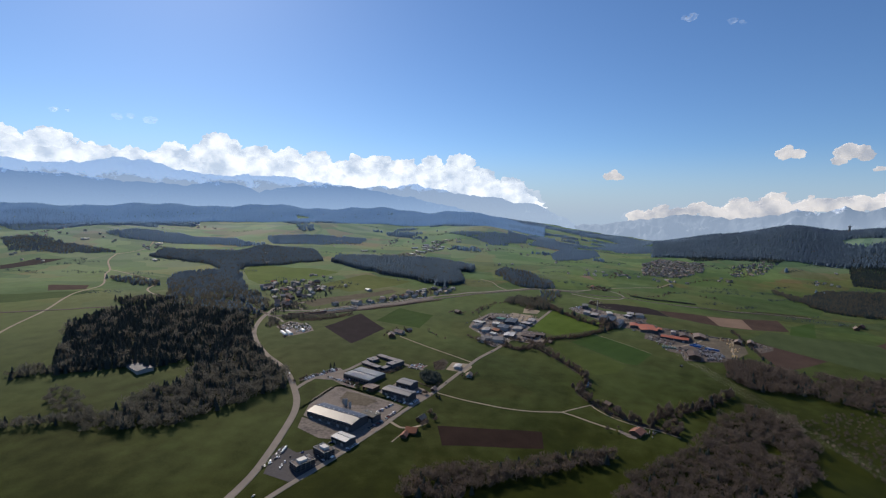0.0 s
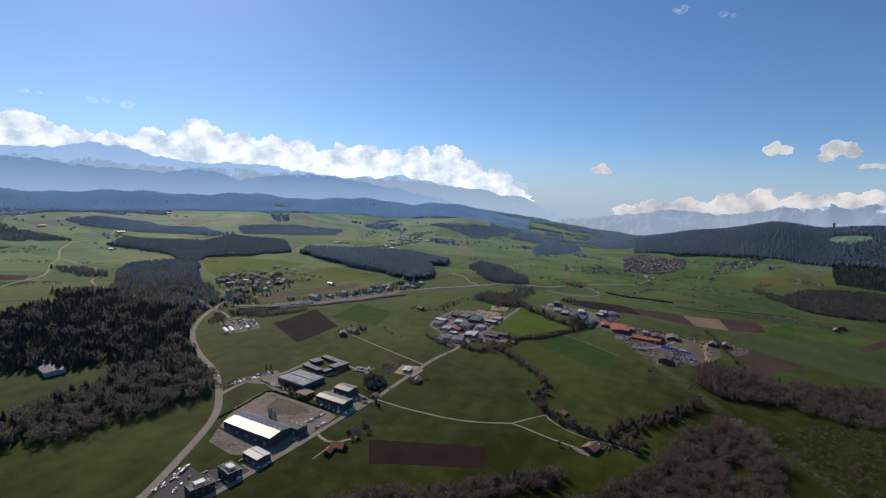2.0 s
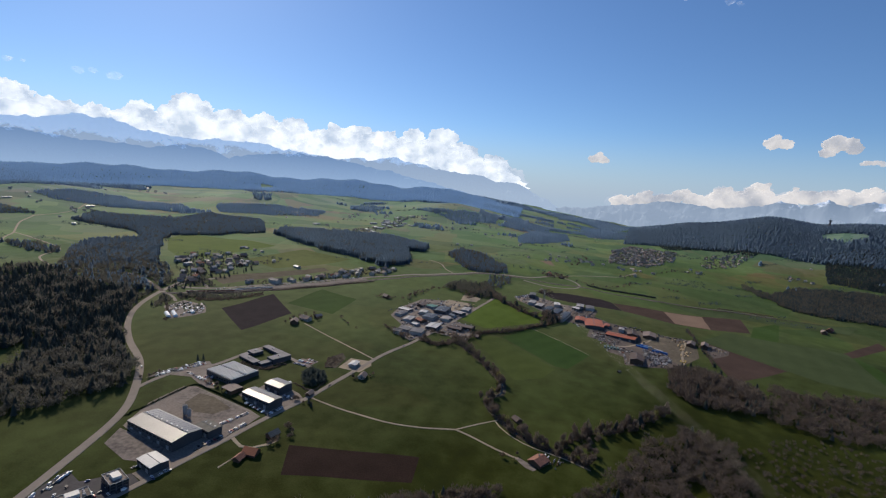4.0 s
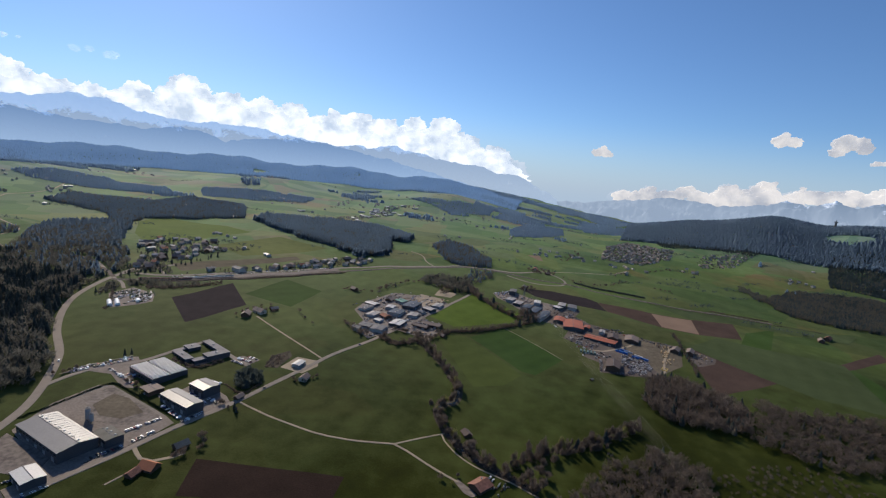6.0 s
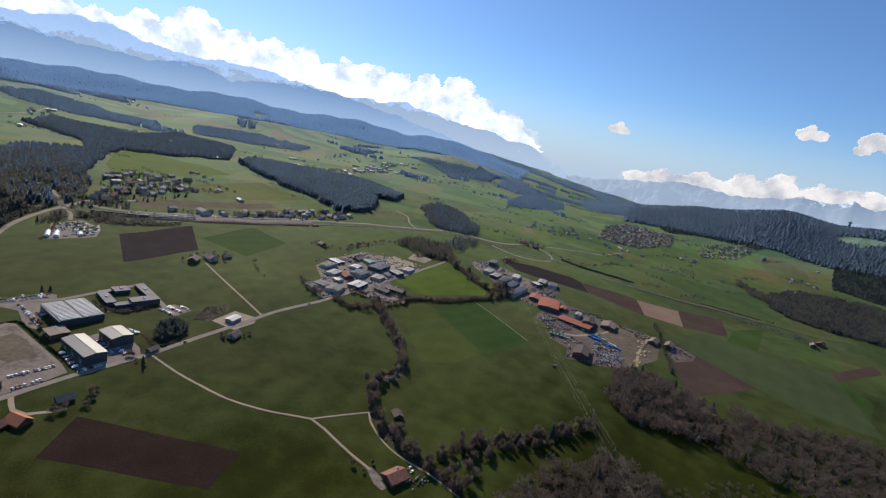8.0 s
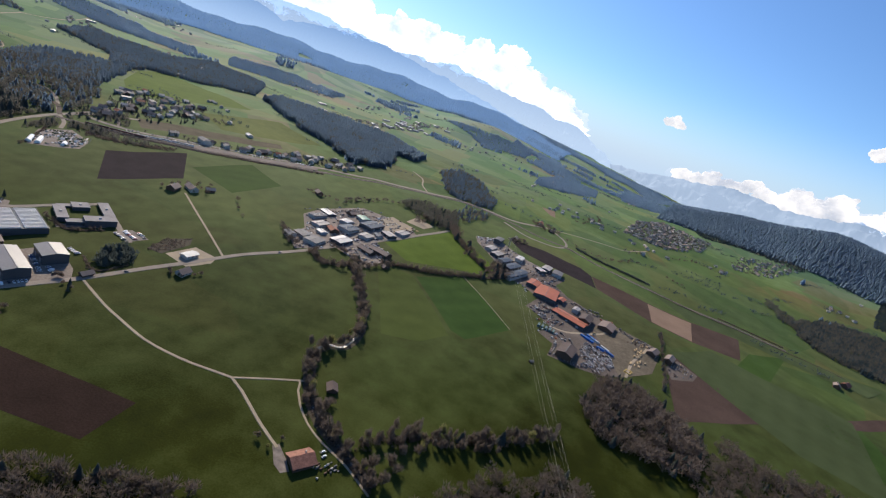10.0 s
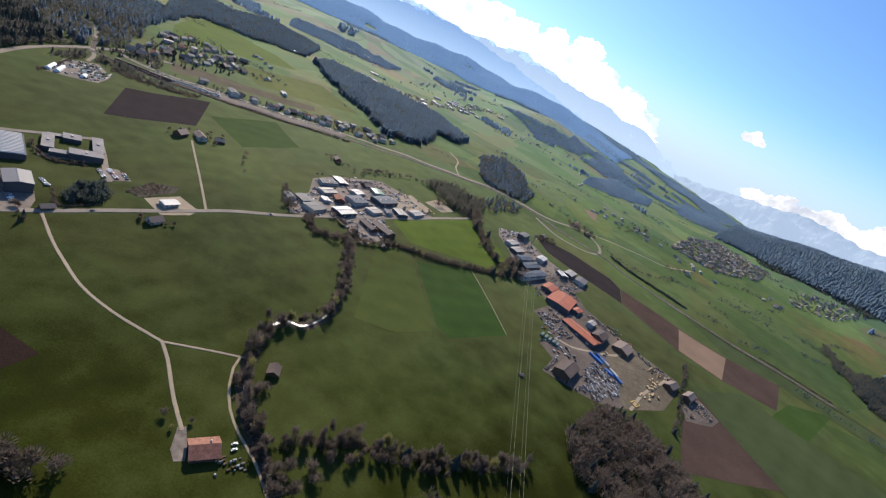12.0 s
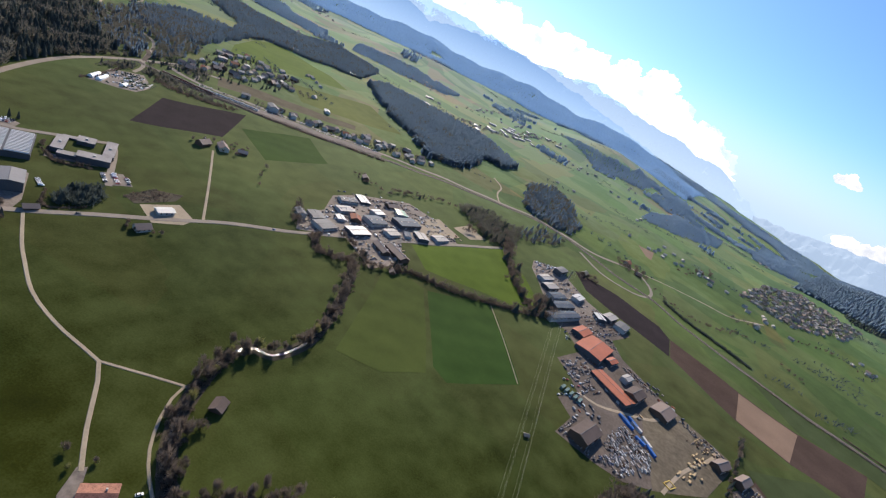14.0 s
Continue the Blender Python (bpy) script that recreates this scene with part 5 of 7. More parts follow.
clutter([(389, 739), (397, 764), (402, 772), (396, 744), (424, 737), (445, 737), (443, 732), (423, 732)], 2.6, EARTHY, "scrap round the dark barn", 0.5, 2.4, off_halls, 70.0)
clutter([(356, 906), (400, 1000), (418, 1002), (430, 986), (412, 948), (426, 922), (392, 934), (372, 898)], 3.8, EARTHY, "goods between the depot halls", 0.6, 2.8, off_halls, 62.0)
clutter([(500, 840), (514, 862), (534, 852), (530, 846), (516, 838)], 3.4, ("plank", "timber", "rubble"), "timber lying about the yard", 0.6, 3.4, off_halls, 66.0)
clutter([(543, 808), (564, 836), (580, 817), (570, 803), (543, 790)], 3.2, GOODS, "farm goods lying about a yard", 0.6, 2.4)
clutter([(290, 1014), (286, 1042), (317, 1063), (343, 1036), (370, 1012), (395, 1000), (352, 912), (336, 930), (312, 978)], 4.2, GOODS, "goods before the workshops", 0.6, 3.0, off_halls)
clutter([(56, 870), (66, 910), (106, 970), (149, 973), (194, 944), (158, 862), (183, 822), (170, 784), (124, 806), (91, 768), (70, 793), (76, 828)], 5.0, ("pale_wall", "grey_roof", "rubble", "timber", "dark_wall"), "goods and vehicles in the yards of the estate", 0.6, 2.8, off_halls)
clutter([(-262, 928), (-213, 962), (-144, 1007), (-82, 1047), (-30, 1090), (-40, 1096), (-95, 1052), (-150, 1016), (-215, 974), (-262, 940)], 5.0, ("pale_wall", "rubble", "grey_roof", "timber", "white_roof"), "goods along the station road", 0.6, 3.0)
clutter([(-255, 782), (-284, 826), (-272, 856), (-234, 840), (-222, 812)], 4.0, ("shrub", "pale_wall", "grey_roof", "shrub", "film"), "pots and frames of a nursery", 0.6, 3.0)
clutter([(224, 500), (233, 508), (240, 503), (230, 492)], 3.0, ("pale_wall", "timber", "grey_roof", "dark_wall"), "machines and goods beside the farm", 0.7, 2.6)
frame_thing = tagged(new("formwork_frame"), "open yellow formwork frame on the ground", "formwork")
for x0, y0, x1, y1 in ((-5, -3.5, 5, -2.8), (-5, 2.8, 5, 3.5), (-5, -2.8, -4.3, 2.8), (4.3, -2.8, 5, 2.8)):
    slab("board", x0, y0, 0, x1, y1, 1.0, M["yellow"], frame_thing)
stand(frame_thing, 484, 765, 56, 10, 7)


# train
def coach(x, y, an, material, label):
    thing = tagged(new("railway_coach"), label, "coach", "standing train")
    bm = bmesh.new()
    box_into(bm, -9, -1.4, 1.0, 9, 1.4, 3.6)
    bmesh.ops.bevel(bm, geom=[e for e in bm.edges if e.verts[0].co.z > 3 and e.verts[1].co.z > 3], offset=0.5, segments=2)
    part("body", bm, M[material], thing)
    for sy in (-1, 1):
        slab("window_band", -8.4, sy * 1.42 - 0.03, 2.1, 8.4, sy * 1.42 + 0.03, 3.0, M["glass"], thing)
    for sx in (-6, 6):
        slab("bogie", sx - 1.4, -1.1, 0.1, sx + 1.4, 1.1, 0.95, M["rubber"], thing)
    slab("roof_panel", -8.6, -0.8, 3.6, 8.6, 0.8, 3.72, M["grey_roof"], thing)
    thing.matrix_basis = pose(x, y, zed(x, y) + 0.70, 0, 0, an) @ Matrix.Scale(0.8, 4)


RUN = curve_points(RAILS, 1.0)
for k in range(5):
    x0, y0, x1, y1 = *RUN[105 + 15 * k][:2], *RUN[108 + 15 * k][:2]
    coach(x0 - 0.5 * 5, y0 + 0.86 * 5, math.degrees(math.atan2(y1 - y0, x1 - x0)), "white_coach", "white railway coach standing at the station")
for k in range(5):
    x0, y0, x1, y1 = *RUN[42 + 15 * k][:2], *RUN[45 + 15 * k][:2]
    coach(x0, y0, math.degrees(math.atan2(y1 - y0, x1 - x0)), "red_coach", "dull red railway wagon on a siding")
for a_, b_, gap in (((-205, 962), (-150, 1000), 4.5), ((-120, 1022), (-70, 1054), 4.0), ((-60, 1066), (-25, 1090), 4.0)):
    park_row(a_, b_, gap, 122)


# ---- woods ----

def conifer_arrays(seed, tiers=5, spokes=7):
    """A unit spruce: rings of drooping, uneven boughs, each a cone of jagged skirt."""
    r = np.random.default_rng(seed)
    v, f = [], []
    for k in range(tiers):
        t = k / tiers
        z0, z1 = 0.10 + 0.8 * t, min(1.0, 0.10 + 0.8 * t + 0.34 * (1 - 0.3 * t))
        rad = 0.20 * (1 - t) ** 0.85 + 0.02
        tip = len(v)
        v.append((r.normal(0, 0.008), r.normal(0, 0.008), z1))
        off = r.uniform(0, 6.28)
        ring = []
        for s in range(spokes * 2):
            an = off + math.pi * s / spokes
            q = rad * (1.0 if s % 2 == 0 else 0.62) * r.uniform(0.8, 1.15)
            ring.append(len(v))
            v.append((q * math.cos(an), q * math.sin(an), z0 + (-0.03 if s % 2 == 0 else 0.03) + r.normal(0, 0.01)))
        for s in range(len(ring)):
            f.append((tip, ring[s], ring[(s + 1) % len(ring)]))
    return np.array(v), np.array(f)


def bare_arrays(seed, twigs=260, width=0.34, low=0.16):
    """A unit leafless tree's crown: fine rising twigs through an uneven ovoid, with gaps, and a thin stem."""
    r = np.random.default_rng(seed)
    v, f = [], []
    lobes = [(r.normal(0, 0.13, 2), r.uniform(0.5, 0.95)) for _ in range(5)]
    for _ in range(twigs):
        (lx, ly), lh = lobes[r.integers(5)]
        d = r.normal(0, 1, 3)
        d /= np.linalg.norm(d)
        rad = r.uniform(0.2, 1.0) ** 0.55
        z = low + (lh - low) * (0.5 + 0.5 * d[2] * rad)
        c = np.array([lx + d[0] * width * 0.62 * rad, ly + d[1] * width * 0.62 * rad, z])
        out = np.array([d[0] * 0.7, d[1] * 0.7, 0.9 + r.normal(0, 0.25)])
        out /= np.linalg.norm(out)
        side = np.cross(out, r.normal(0, 1, 3))
        side /= np.linalg.norm(side) + 1e-6
        ln, wd = r.uniform(0.10, 0.22), r.uniform(0.012, 0.030)
        o = len(v)
        v += [c - side * wd, c + side * wd, c + out * ln]
        f.append((o, o + 1, o + 2))
    trunk = len(v)
    for z, q in ((0.0, 0.020), (0.65, 0.007)):
        for s in range(3):
            v.append((q * math.cos(s * 2.09), q * math.sin(s * 2.09), z))
    for s in range(3):
        a0, a1 = trunk + s, trunk + (s + 1) % 3
        f += [(a0, a1, a1 + 3), (a0, a1 + 3, a0 + 3)]
    return np.array(v), np.array(f)


def wood(name, protos, places, heights, widths, material, label):
    """Many trees in one mesh."""
    V, Fs, o = [], [], 0
    for (x, y), h, w in zip(places, heights, widths):
        v, f = protos[rng.integers(len(protos))]
        an = rng.uniform(0, 6.28)
        c, s = math.cos(an), math.sin(an)
        q = np.stack([(v[:, 0] * c - v[:, 1] * s) * h * w, (v[:, 0] * s + v[:, 1] * c) * h * w, v[:, 2] * h], 1)
        V.append(q + (x, y, zed(x, y) - 0.3))
        Fs.append(f + o)
        o += len(v)
    V, Fs = np.concatenate(V), np.concatenate(Fs)
    me = bpy.data.meshes.new(name)
    me.vertices.add(len(V))
    me.vertices.foreach_set("co", V.ravel())
    me.loops.add(Fs.size)
    me.loops.foreach_set("vertex_index", Fs.ravel().astype(np.int32))
    me.polygons.add(len(Fs))
    me.polygons.foreach_set("loop_start", np.arange(0, Fs.size, 3, dtype=np.int32))
    me.update(calc_edges=True)
    me.materials.append(material)
    return tagged(new(name, me), label, "wood", kind="stuff")


CON = [conifer_arrays(s) for s in range(5)]
BARE = [bare_arrays(s, 190) for s in range(20, 27)]
MIDCON = [conifer_arrays(s, 3, 5) for s in range(50, 54)]
THIN = [bare_arrays(s, 130, 0.36) for s in range(30, 35)]


def fan_arrays(seed, fans=4, steps=3):
    """A unit spruce seen from far: open ragged fans of boughs set round the axis, that let light through."""
    r = np.random.default_rng(seed)
    v, f = [], []
    for k in range(fans):
        an = math.pi * (k + r.uniform(-0.3, 0.3)) / fans
        c, q = math.cos(an), math.sin(an)
        for s in range(steps):
            z0, z1 = 0.05 + 0.62 * s / steps, 0.05 + 0.62 * s / steps + 0.48
            rad = 0.22 * (1 - 0.75 * s / steps)
            lean = r.normal(0, 0.04, 2)
            o = len(v)
            a0, a1 = rad * r.uniform(0.75, 1.2), rad * r.uniform(0.75, 1.2)
            v += [(a0 * c, a0 * q, z0 + r.normal(0, 0.03)), (-a1 * c, -a1 * q, z0 + r.normal(0, 0.03)), (lean[0], lean[1], min(1.0, z1))]
            f.append((o, o + 1, o + 2))
    return np.array(v), np.array(f)


FARCON = [fan_arrays(s) for s in range(40, 45)]
MIXCON = [fan_arrays(s, 5, 4) for s in range(45, 51)]


def bush_arrays(seed, count=42):
    """A unit bush: broad blades and twigs bunched from the ground up."""
    r = np.random.default_rng(seed)
    v, f = [], []
    for _ in range(count):
        an, rad = r.uniform(0, 6.283), r.uniform(0, 0.55)
        c = np.array([rad * math.cos(an), rad * math.sin(an), r.uniform(0, 0.55)])
        out = np.array([math.cos(an) * rad, math.sin(an) * rad, 0.9]) + r.normal(0, 0.25, 3)
        out /= np.linalg.norm(out)
        side = np.cross(out, r.normal(0, 1, 3))
        side /= np.linalg.norm(side) + 1e-6
        o = len(v)
        wd = r.uniform(0.05, 0.11)
        v += [c - side * wd, c + side * wd, c + out * r.uniform(0.25, 0.5)]
        f.append((o, o + 1, o + 2))
    return np.array(v), np.array(f)


FULL = [bush_arrays(s, 30) for s in range(70, 74)]
BUSH = [bush_arrays(s) for s in range(60, 64)]

WOODS = [
    ([(-618, 780), (-611, 879), (-558, 913), (-497, 915), (-359, 882), (-300, 750), (-248, 667), (-332, 640), (-355, 656), (-374, 620), (-430, 614), (-480, 580), (-525, 636), (-565, 701)], 7.2, 0.84, 16),
    ([(-248, 667), (-204, 619), (-188, 577), (-222, 545), (-262, 520), (-325, 570), (-326, 600), (-332, 640)], 7.0, 0.52, 15),
    ([(-222, 545), (-219, 535), (-252, 509), (-276, 476), (-323, 462), (-352, 480), (-344, 548), (-325, 575), (-262, 520)], 6.6, 0.22, 13),
    ([(-344, 500), (-352, 478), (-400, 462), (-450, 455), (-450, 470), (-400, 484)], 7.0, 0.12, 11),
    ([(-440, 622), (-455, 600), (-505, 585), (-540, 560), (-545, 590), (-500, 612)], 7.0, 0.4, 12),
    ([(-652, 1136), (-557, 1226), (-480, 1130), (-445, 1091), (-385, 1035), (-342, 950), (-345, 880), (-539, 925)], 8.0, 0.42, 12),
    ([(-915, 1482), (-952, 1629), (-704, 1637), (-675, 1790), (-471, 1760), (-379, 1534), (-476, 1421), (-571, 1373), (-515, 1224), (-440, 1080), (-520, 1040), (-640, 1100), (-697, 1216), (-669, 1259), (-608, 1304), (-674, 1384), (-794, 1431)], 5.7, 0.9, 10),
    ([(-821, 1155), (-767, 1168), (-672, 1136), (-642, 1080), (-714, 1085)], 8.0, 0.6, 10),
    ([(-669, 958), (-620, 990), (-530, 980), (-505, 935), (-620, 915)], 7.5, 0.7, 12),
    ([(-1245, 1759), (-1212, 1887), (-1101, 2004), (-821, 1938), (-816, 1799), (-997, 1743), (-1162, 1727)], 6.6, 1.0, 9),
    ([(-2089, 2260), (-1974, 2445), (-1720, 2385), (-1282, 1909), (-1429, 1822), (-1867, 2016)], 10.1, 1.0, 12),
    ([(-1606, 1732), (-1442, 1685), (-1229, 1589), (-1022, 1518), (-1152, 1442), (-1349, 1473)], 6.6, 0.8, 8),
    ([(-740, 1997), (-551, 2091), (-333, 2119), (-337, 1996), (-489, 1886), (-656, 1850)], 6.6, 1.0, 9),
    ([(20, 2379), (187, 2356), (440, 2460), (388, 2215), (199, 2168)], 8.6, 1.0, 11),
    ([(438, 1909), (540, 2147), (690, 2142), (644, 1934), (506, 1783), (411, 1741)], 6.6, 1.0, 9),
    ([(860, 2500), (960, 2560), (1020, 2244), (926, 2118), (802, 2193)], 8.6, 1.0, 11),
    ([(1012, 1988), (1065, 2071), (1191, 1935), (1290, 1782), (1248, 1752), (1130, 1868), (988, 1873)], 6.6, 0.9, 8),
    ([(-355, 1519), (-346, 1607), (-204, 1631), (-36, 1638), (106, 1510), (94, 1427), (53, 1428), (64, 1270), (5, 1195), (-76, 1289), (-166, 1340)], 5.5, 0.95, 15),
    ([(157, 1417), (195, 1525), (263, 1454), (308, 1321), (301, 1244), (245, 1215), (194, 1262)], 6.7, 0.7, 11),
    ([(248, 1186), (298, 1200), (291, 1137), (247, 1084), (225, 1120)], 8.5, 0.5, 10),
    ([(140, 1060), (168, 1110), (235, 1127), (252, 1031), (222, 1000), (200, 1024), (160, 1040)], 6.5, 0.15, 11),
    ([(66, 968), (108, 1045), (117, 1038), (78, 952)], 7.5, 0.1, 7),
    ([(927, 1223), (1000, 1290), (1106, 1372), (1171, 1379), (1300, 1360), (1400, 1200), (1100, 1020), (1011, 1056), (928, 1071), (899, 1116)], 5.7, 0.45, 10),
    ([(1482, 1734), (1700, 1700), (1600, 1350), (1400, 1330), (1285, 1474)], 6.6, 0.9, 10),
    ([(963, 1377), (973, 1269), (948, 1187), (910, 1205), (918, 1300)], 5.5, 0.1, 7),
    ([(438, 720), (474, 731), (508, 716), (542, 665), (504, 613), (426, 625), (411, 657)], 6.0, 0.14, 13),
    ([(150, 380), (175, 418), (224, 446), (276, 488), (336, 545), (395, 575), (419, 547), (400, 480), (360, 430), (300, 385), (230, 350)], 6.2, 0.05, 10),
    ([(-30, 378), (-22, 412), (20, 424), (70, 432), (120, 448), (175, 462), (170, 440), (110, 420), (40, 395), (10, 372)], 6.0, 0.12, 11),
    ([(542, 665), (560, 700), (600, 668), (650, 675), (740, 660), (700, 600), (600, 560), (548, 564), (500, 600)], 7.0, 0.05, 10),
    ([(-326, 905), (-318, 862), (-302, 815), (-293, 838), (-284, 862), (-262, 880), (-250, 900), (-300, 893)], 6.5, 0.3, 8),
    ([(-345, 818), (-330, 770), (-306, 745), (-310, 790), (-326, 830), (-338, 895), (-352, 880)], 7.0, 0.35, 9),
    ([(-318, 950), (-300, 935), (-262, 945), (-292, 985), (-312, 985)], 6.5, 0.3, 7),
    ([(-470, 560), (-430, 545), (-330, 462), (-345, 455), (-440, 520)], 8.0, 0.1, 9),
]
WAYS = curve_points(RAILS, 6.0) + [p for q in ([(-172, 360), (-163, 532), (-178, 576), (-210, 637), (-259, 697), (-298, 758), (-321, 816), (-332, 894), (-333, 940), (-324, 995)], [(-332, 900), (-415, 975), (-478, 991), (-560, 960)], [(-284, 853), (-305, 880), (-332, 900)], [(24, 1124), (102, 1168), (173, 1201), (230, 1226), (295, 1228), (340, 1222)], [(165, 1186), (224, 1212), (280, 1222), (340, 1205)]) for p in curve_points(q, 6.0)]
WAYS = np.array([(p[0], p[1]) for p in WAYS])


def clear_of_ways(pts, gap=6.0):
    """Leaves out trees that would stand on a road or the railway."""
    return pts[[np.min(np.hypot(WAYS[:, 0] - x, WAYS[:, 1] - y)) > gap for x, y in pts]] if len(pts) else pts


def ragged(poly, gap):
    """Tree places in a polygon whose edge wanders in and out, with small glades."""
    wild = 9.0 if max(p[1] for p in poly) < 1000 else 26.0
    pts = clear_of_ways(scatter(poly, gap))
    moved = np.array([(x + wild * noise.noise(Vector((x * 0.021, y * 0.021, 1.0))) + 0.5 * wild * noise.noise(Vector((x * 0.06, y * 0.06, 2.0))), y + wild * noise.noise(Vector((x * 0.021, y * 0.021, 6.0))) + 0.5 * wild * noise.noise(Vector((x * 0.06, y * 0.06, 7.0)))) for x, y in pts])
    glade = np.array([noise.noise(Vector((x * 0.016, y * 0.016, 12.0))) for x, y in pts])
    return pts[inside(moved[:, 0], moved[:, 1], list(poly)) & (glade > -0.62)]


for poly, gap, share, h in WOODS:
    pts = ragged(poly, gap)
    con = rng.uniform(0, 1, len(pts)) < share
    # conifers of the farther woods take the haze-tinted colours
    for sel, protos, mt, wide, nm, lab in ((con, CON if poly[0][1] < 1000 else (MIXCON if poly[0][1] < 1640 else FARCON), ("dark_wood" if poly[0][1] < 1110 else ("hazed_slope_wood" if poly[0][1] < 1740 else "hill_wood")) if poly[0][0] < 900 else "east_wood", 1.2 if poly[0][1] < 1000 else 1.35, "spruce_wood", "dark spruce wood of the valley"), (~con, BARE if poly[0][1] < 800 else THIN, "bare_wood" if poly[0][1] < 800 and poly[0][0] > -150 else "thin_wood", 1.15, "bare_wood", "leafless brown wood in early spring")):
        p = pts[sel]
        if len(p):
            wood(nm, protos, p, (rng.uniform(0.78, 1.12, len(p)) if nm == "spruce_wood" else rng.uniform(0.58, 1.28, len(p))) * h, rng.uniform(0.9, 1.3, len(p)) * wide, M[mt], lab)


# far woods: patches stretched across the slopes, and the two wooded hills, in haze-tinted colours
def far_patch(r0, r1, a0, a1, gap, cut, seed, h, label, stretch=(0.0016, 0.11), material="hill_wood"):
    out = []
    for r in np.arange(r0, r1, gap):
        for az in np.arange(a0, a1, math.degrees(gap / r)):
            rr, aa = r + rng.uniform(-0.45, 0.45) * gap, az + rng.uniform(-0.45, 0.45) * math.degrees(gap / r)
            if noise.fractal(Vector((rr * stretch[0] * 2.2, aa * stretch[1], seed)), 0.8, 2.0, 4) > cut:
                out.append((rr * math.sin(radians(aa)), rr * math.cos(radians(aa))))
    if out:
        wood("hill_wood", FARCON, out, rng.uniform(0.85, 1.1, len(out)) * h, rng.uniform(1.7, 2.4, len(out)), M[material], label)


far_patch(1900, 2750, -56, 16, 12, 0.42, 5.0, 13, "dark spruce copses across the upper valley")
far_patch(2780, 3480, -62, 12, 10.5, -0.62, 9.0, 14, "dark wooded ridge behind the valley", (0.0016, 0.11), "hazed_ridge_wood")
far_patch(2200, 3150, 24, 62, 9.5, -0.60, 14.0, 15, "dark wooded hill above the villages", (0.0016, 0.11), "hazed_east_hill_wood")
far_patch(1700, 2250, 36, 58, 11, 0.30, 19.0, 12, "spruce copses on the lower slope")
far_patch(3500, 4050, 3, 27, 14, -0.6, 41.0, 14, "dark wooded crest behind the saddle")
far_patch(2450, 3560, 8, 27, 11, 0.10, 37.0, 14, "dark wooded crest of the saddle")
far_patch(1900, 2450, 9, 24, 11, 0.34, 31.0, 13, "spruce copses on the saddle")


# single trees, hedgerows and orchards
def trunk_mesh(seed):
    """A tapered trunk that forks into limbs."""
    r = np.random.default_rng(seed)
    bm = bmesh.new()

    def limb(p, q, r0, r1):
        d = (q - p).normalized()
        side = d.orthogonal().normalized()
        up = d.cross(side)
        rings = []
        for c, rad in ((p, r0), (q, r1)):
            rings.append([bm.verts.new(c + (side * math.cos(k * 1.2566) + up * math.sin(k * 1.2566)) * rad) for k in range(5)])
        for k in range(5):
            bm.faces.new((rings[0][k], rings[0][(k + 1) % 5], rings[1][(k + 1) % 5], rings[1][k]))

    fork = Vector((r.normal(0, 0.01), r.normal(0, 0.01), 0.32))
    limb(Vector((0, 0, -0.03)), fork, 0.028, 0.019)
    for k in range(6):
        an = k * 1.05 + r.uniform(-0.3, 0.3)
        end = fork + Vector((math.cos(an) * r.uniform(0.12, 0.26), math.sin(an) * r.uniform(0.12, 0.26), r.uniform(0.22, 0.48)))
        limb(fork, end, 0.013, 0.005)
        for _ in range(2):
            limb(fork.lerp(end, r.uniform(0.4, 0.7)), end + Vector((r.normal(0, 0.09), r.normal(0, 0.09), r.uniform(0, 0.14))), 0.006, 0.002)
    return bm


def crown_mesh(v, f):
    bm = bmesh.new()
    vs = [bm.verts.new(p) for p in v]
    for t in f:
        bm.faces.new([vs[i] for i in t])
    return bm


TREES = []
for k in range(5):
    t = tagged(new("tree"), "leafless deciduous tree with fine brown twigs" if k < 4 else "budding tree with pale green-yellow twigs", "tree")
    part("trunk", trunk_mesh(70 + k), M["bark"], t)
    part("crown", crown_mesh(*bare_arrays(80 + k, 400)), M["bare_wood" if k < 4 else "budding"], t)
    TREES.append(t)
for k in range(3):
    t = tagged(new("spruce"), "dark green spruce tree standing alone", "tree")
    bm = bmesh.new()
    bmesh.ops.create_cone(bm, cap_ends=False, segments=6, radius1=0.022, radius2=0.006, depth=0.5, matrix=pose(0, 0, 0.22))
    part("trunk", bm, M["bark"], t)
    part("crown", crown_mesh(*conifer_arrays(90 + k, 8, 9)), M["dark_wood"], t)
    TREES.append(t)
PLANTED = set()


FAR_TREES = {"bare": [], "spruce": []}


def plant(x, y, h, k=None, wide=1.0):
    k = int(rng.integers(4)) if k is None else k
    if 612 < y < 640 and 180 < x < 206 and rng.uniform() < 0.6:
        return
    if y > 690:
        FAR_TREES["spruce" if k > 4 else "bare"].append((x, y, h, wide))
        return
    m = pose(x, y, zed(x, y), 0, 0, rng.uniform(0, 360)) @ Matrix.Diagonal((h * wide, h * wide, h, 1))
    if k in PLANTED:
        a_, b_, c_ = TREES[k].scale
        copy_thing(TREES[k], m @ Matrix.Diagonal((1 / a_, 1 / b_, 1 / c_, 1)))
    else:
        PLANTED.add(k)
        TREES[k].matrix_basis = m


def plant_row(points, gap, h, spread=1.5, green=0.05, spruce=0.0, wide=1.0):
    for c in curve_points(points, gap if points[0][1] < 690 or gap > 6 else gap * 0.65):
        u = rng.uniform()
        k = 4 if u < green else (5 + int(rng.integers(3)) if u < green + spruce else None)
        plant(c.x + rng.normal(0, spread), c.y + rng.normal(0, spread), h * rng.uniform(0.6, 1.2), k, (1.5 if k and k > 4 else wide) * rng.uniform(0.9, 1.25))


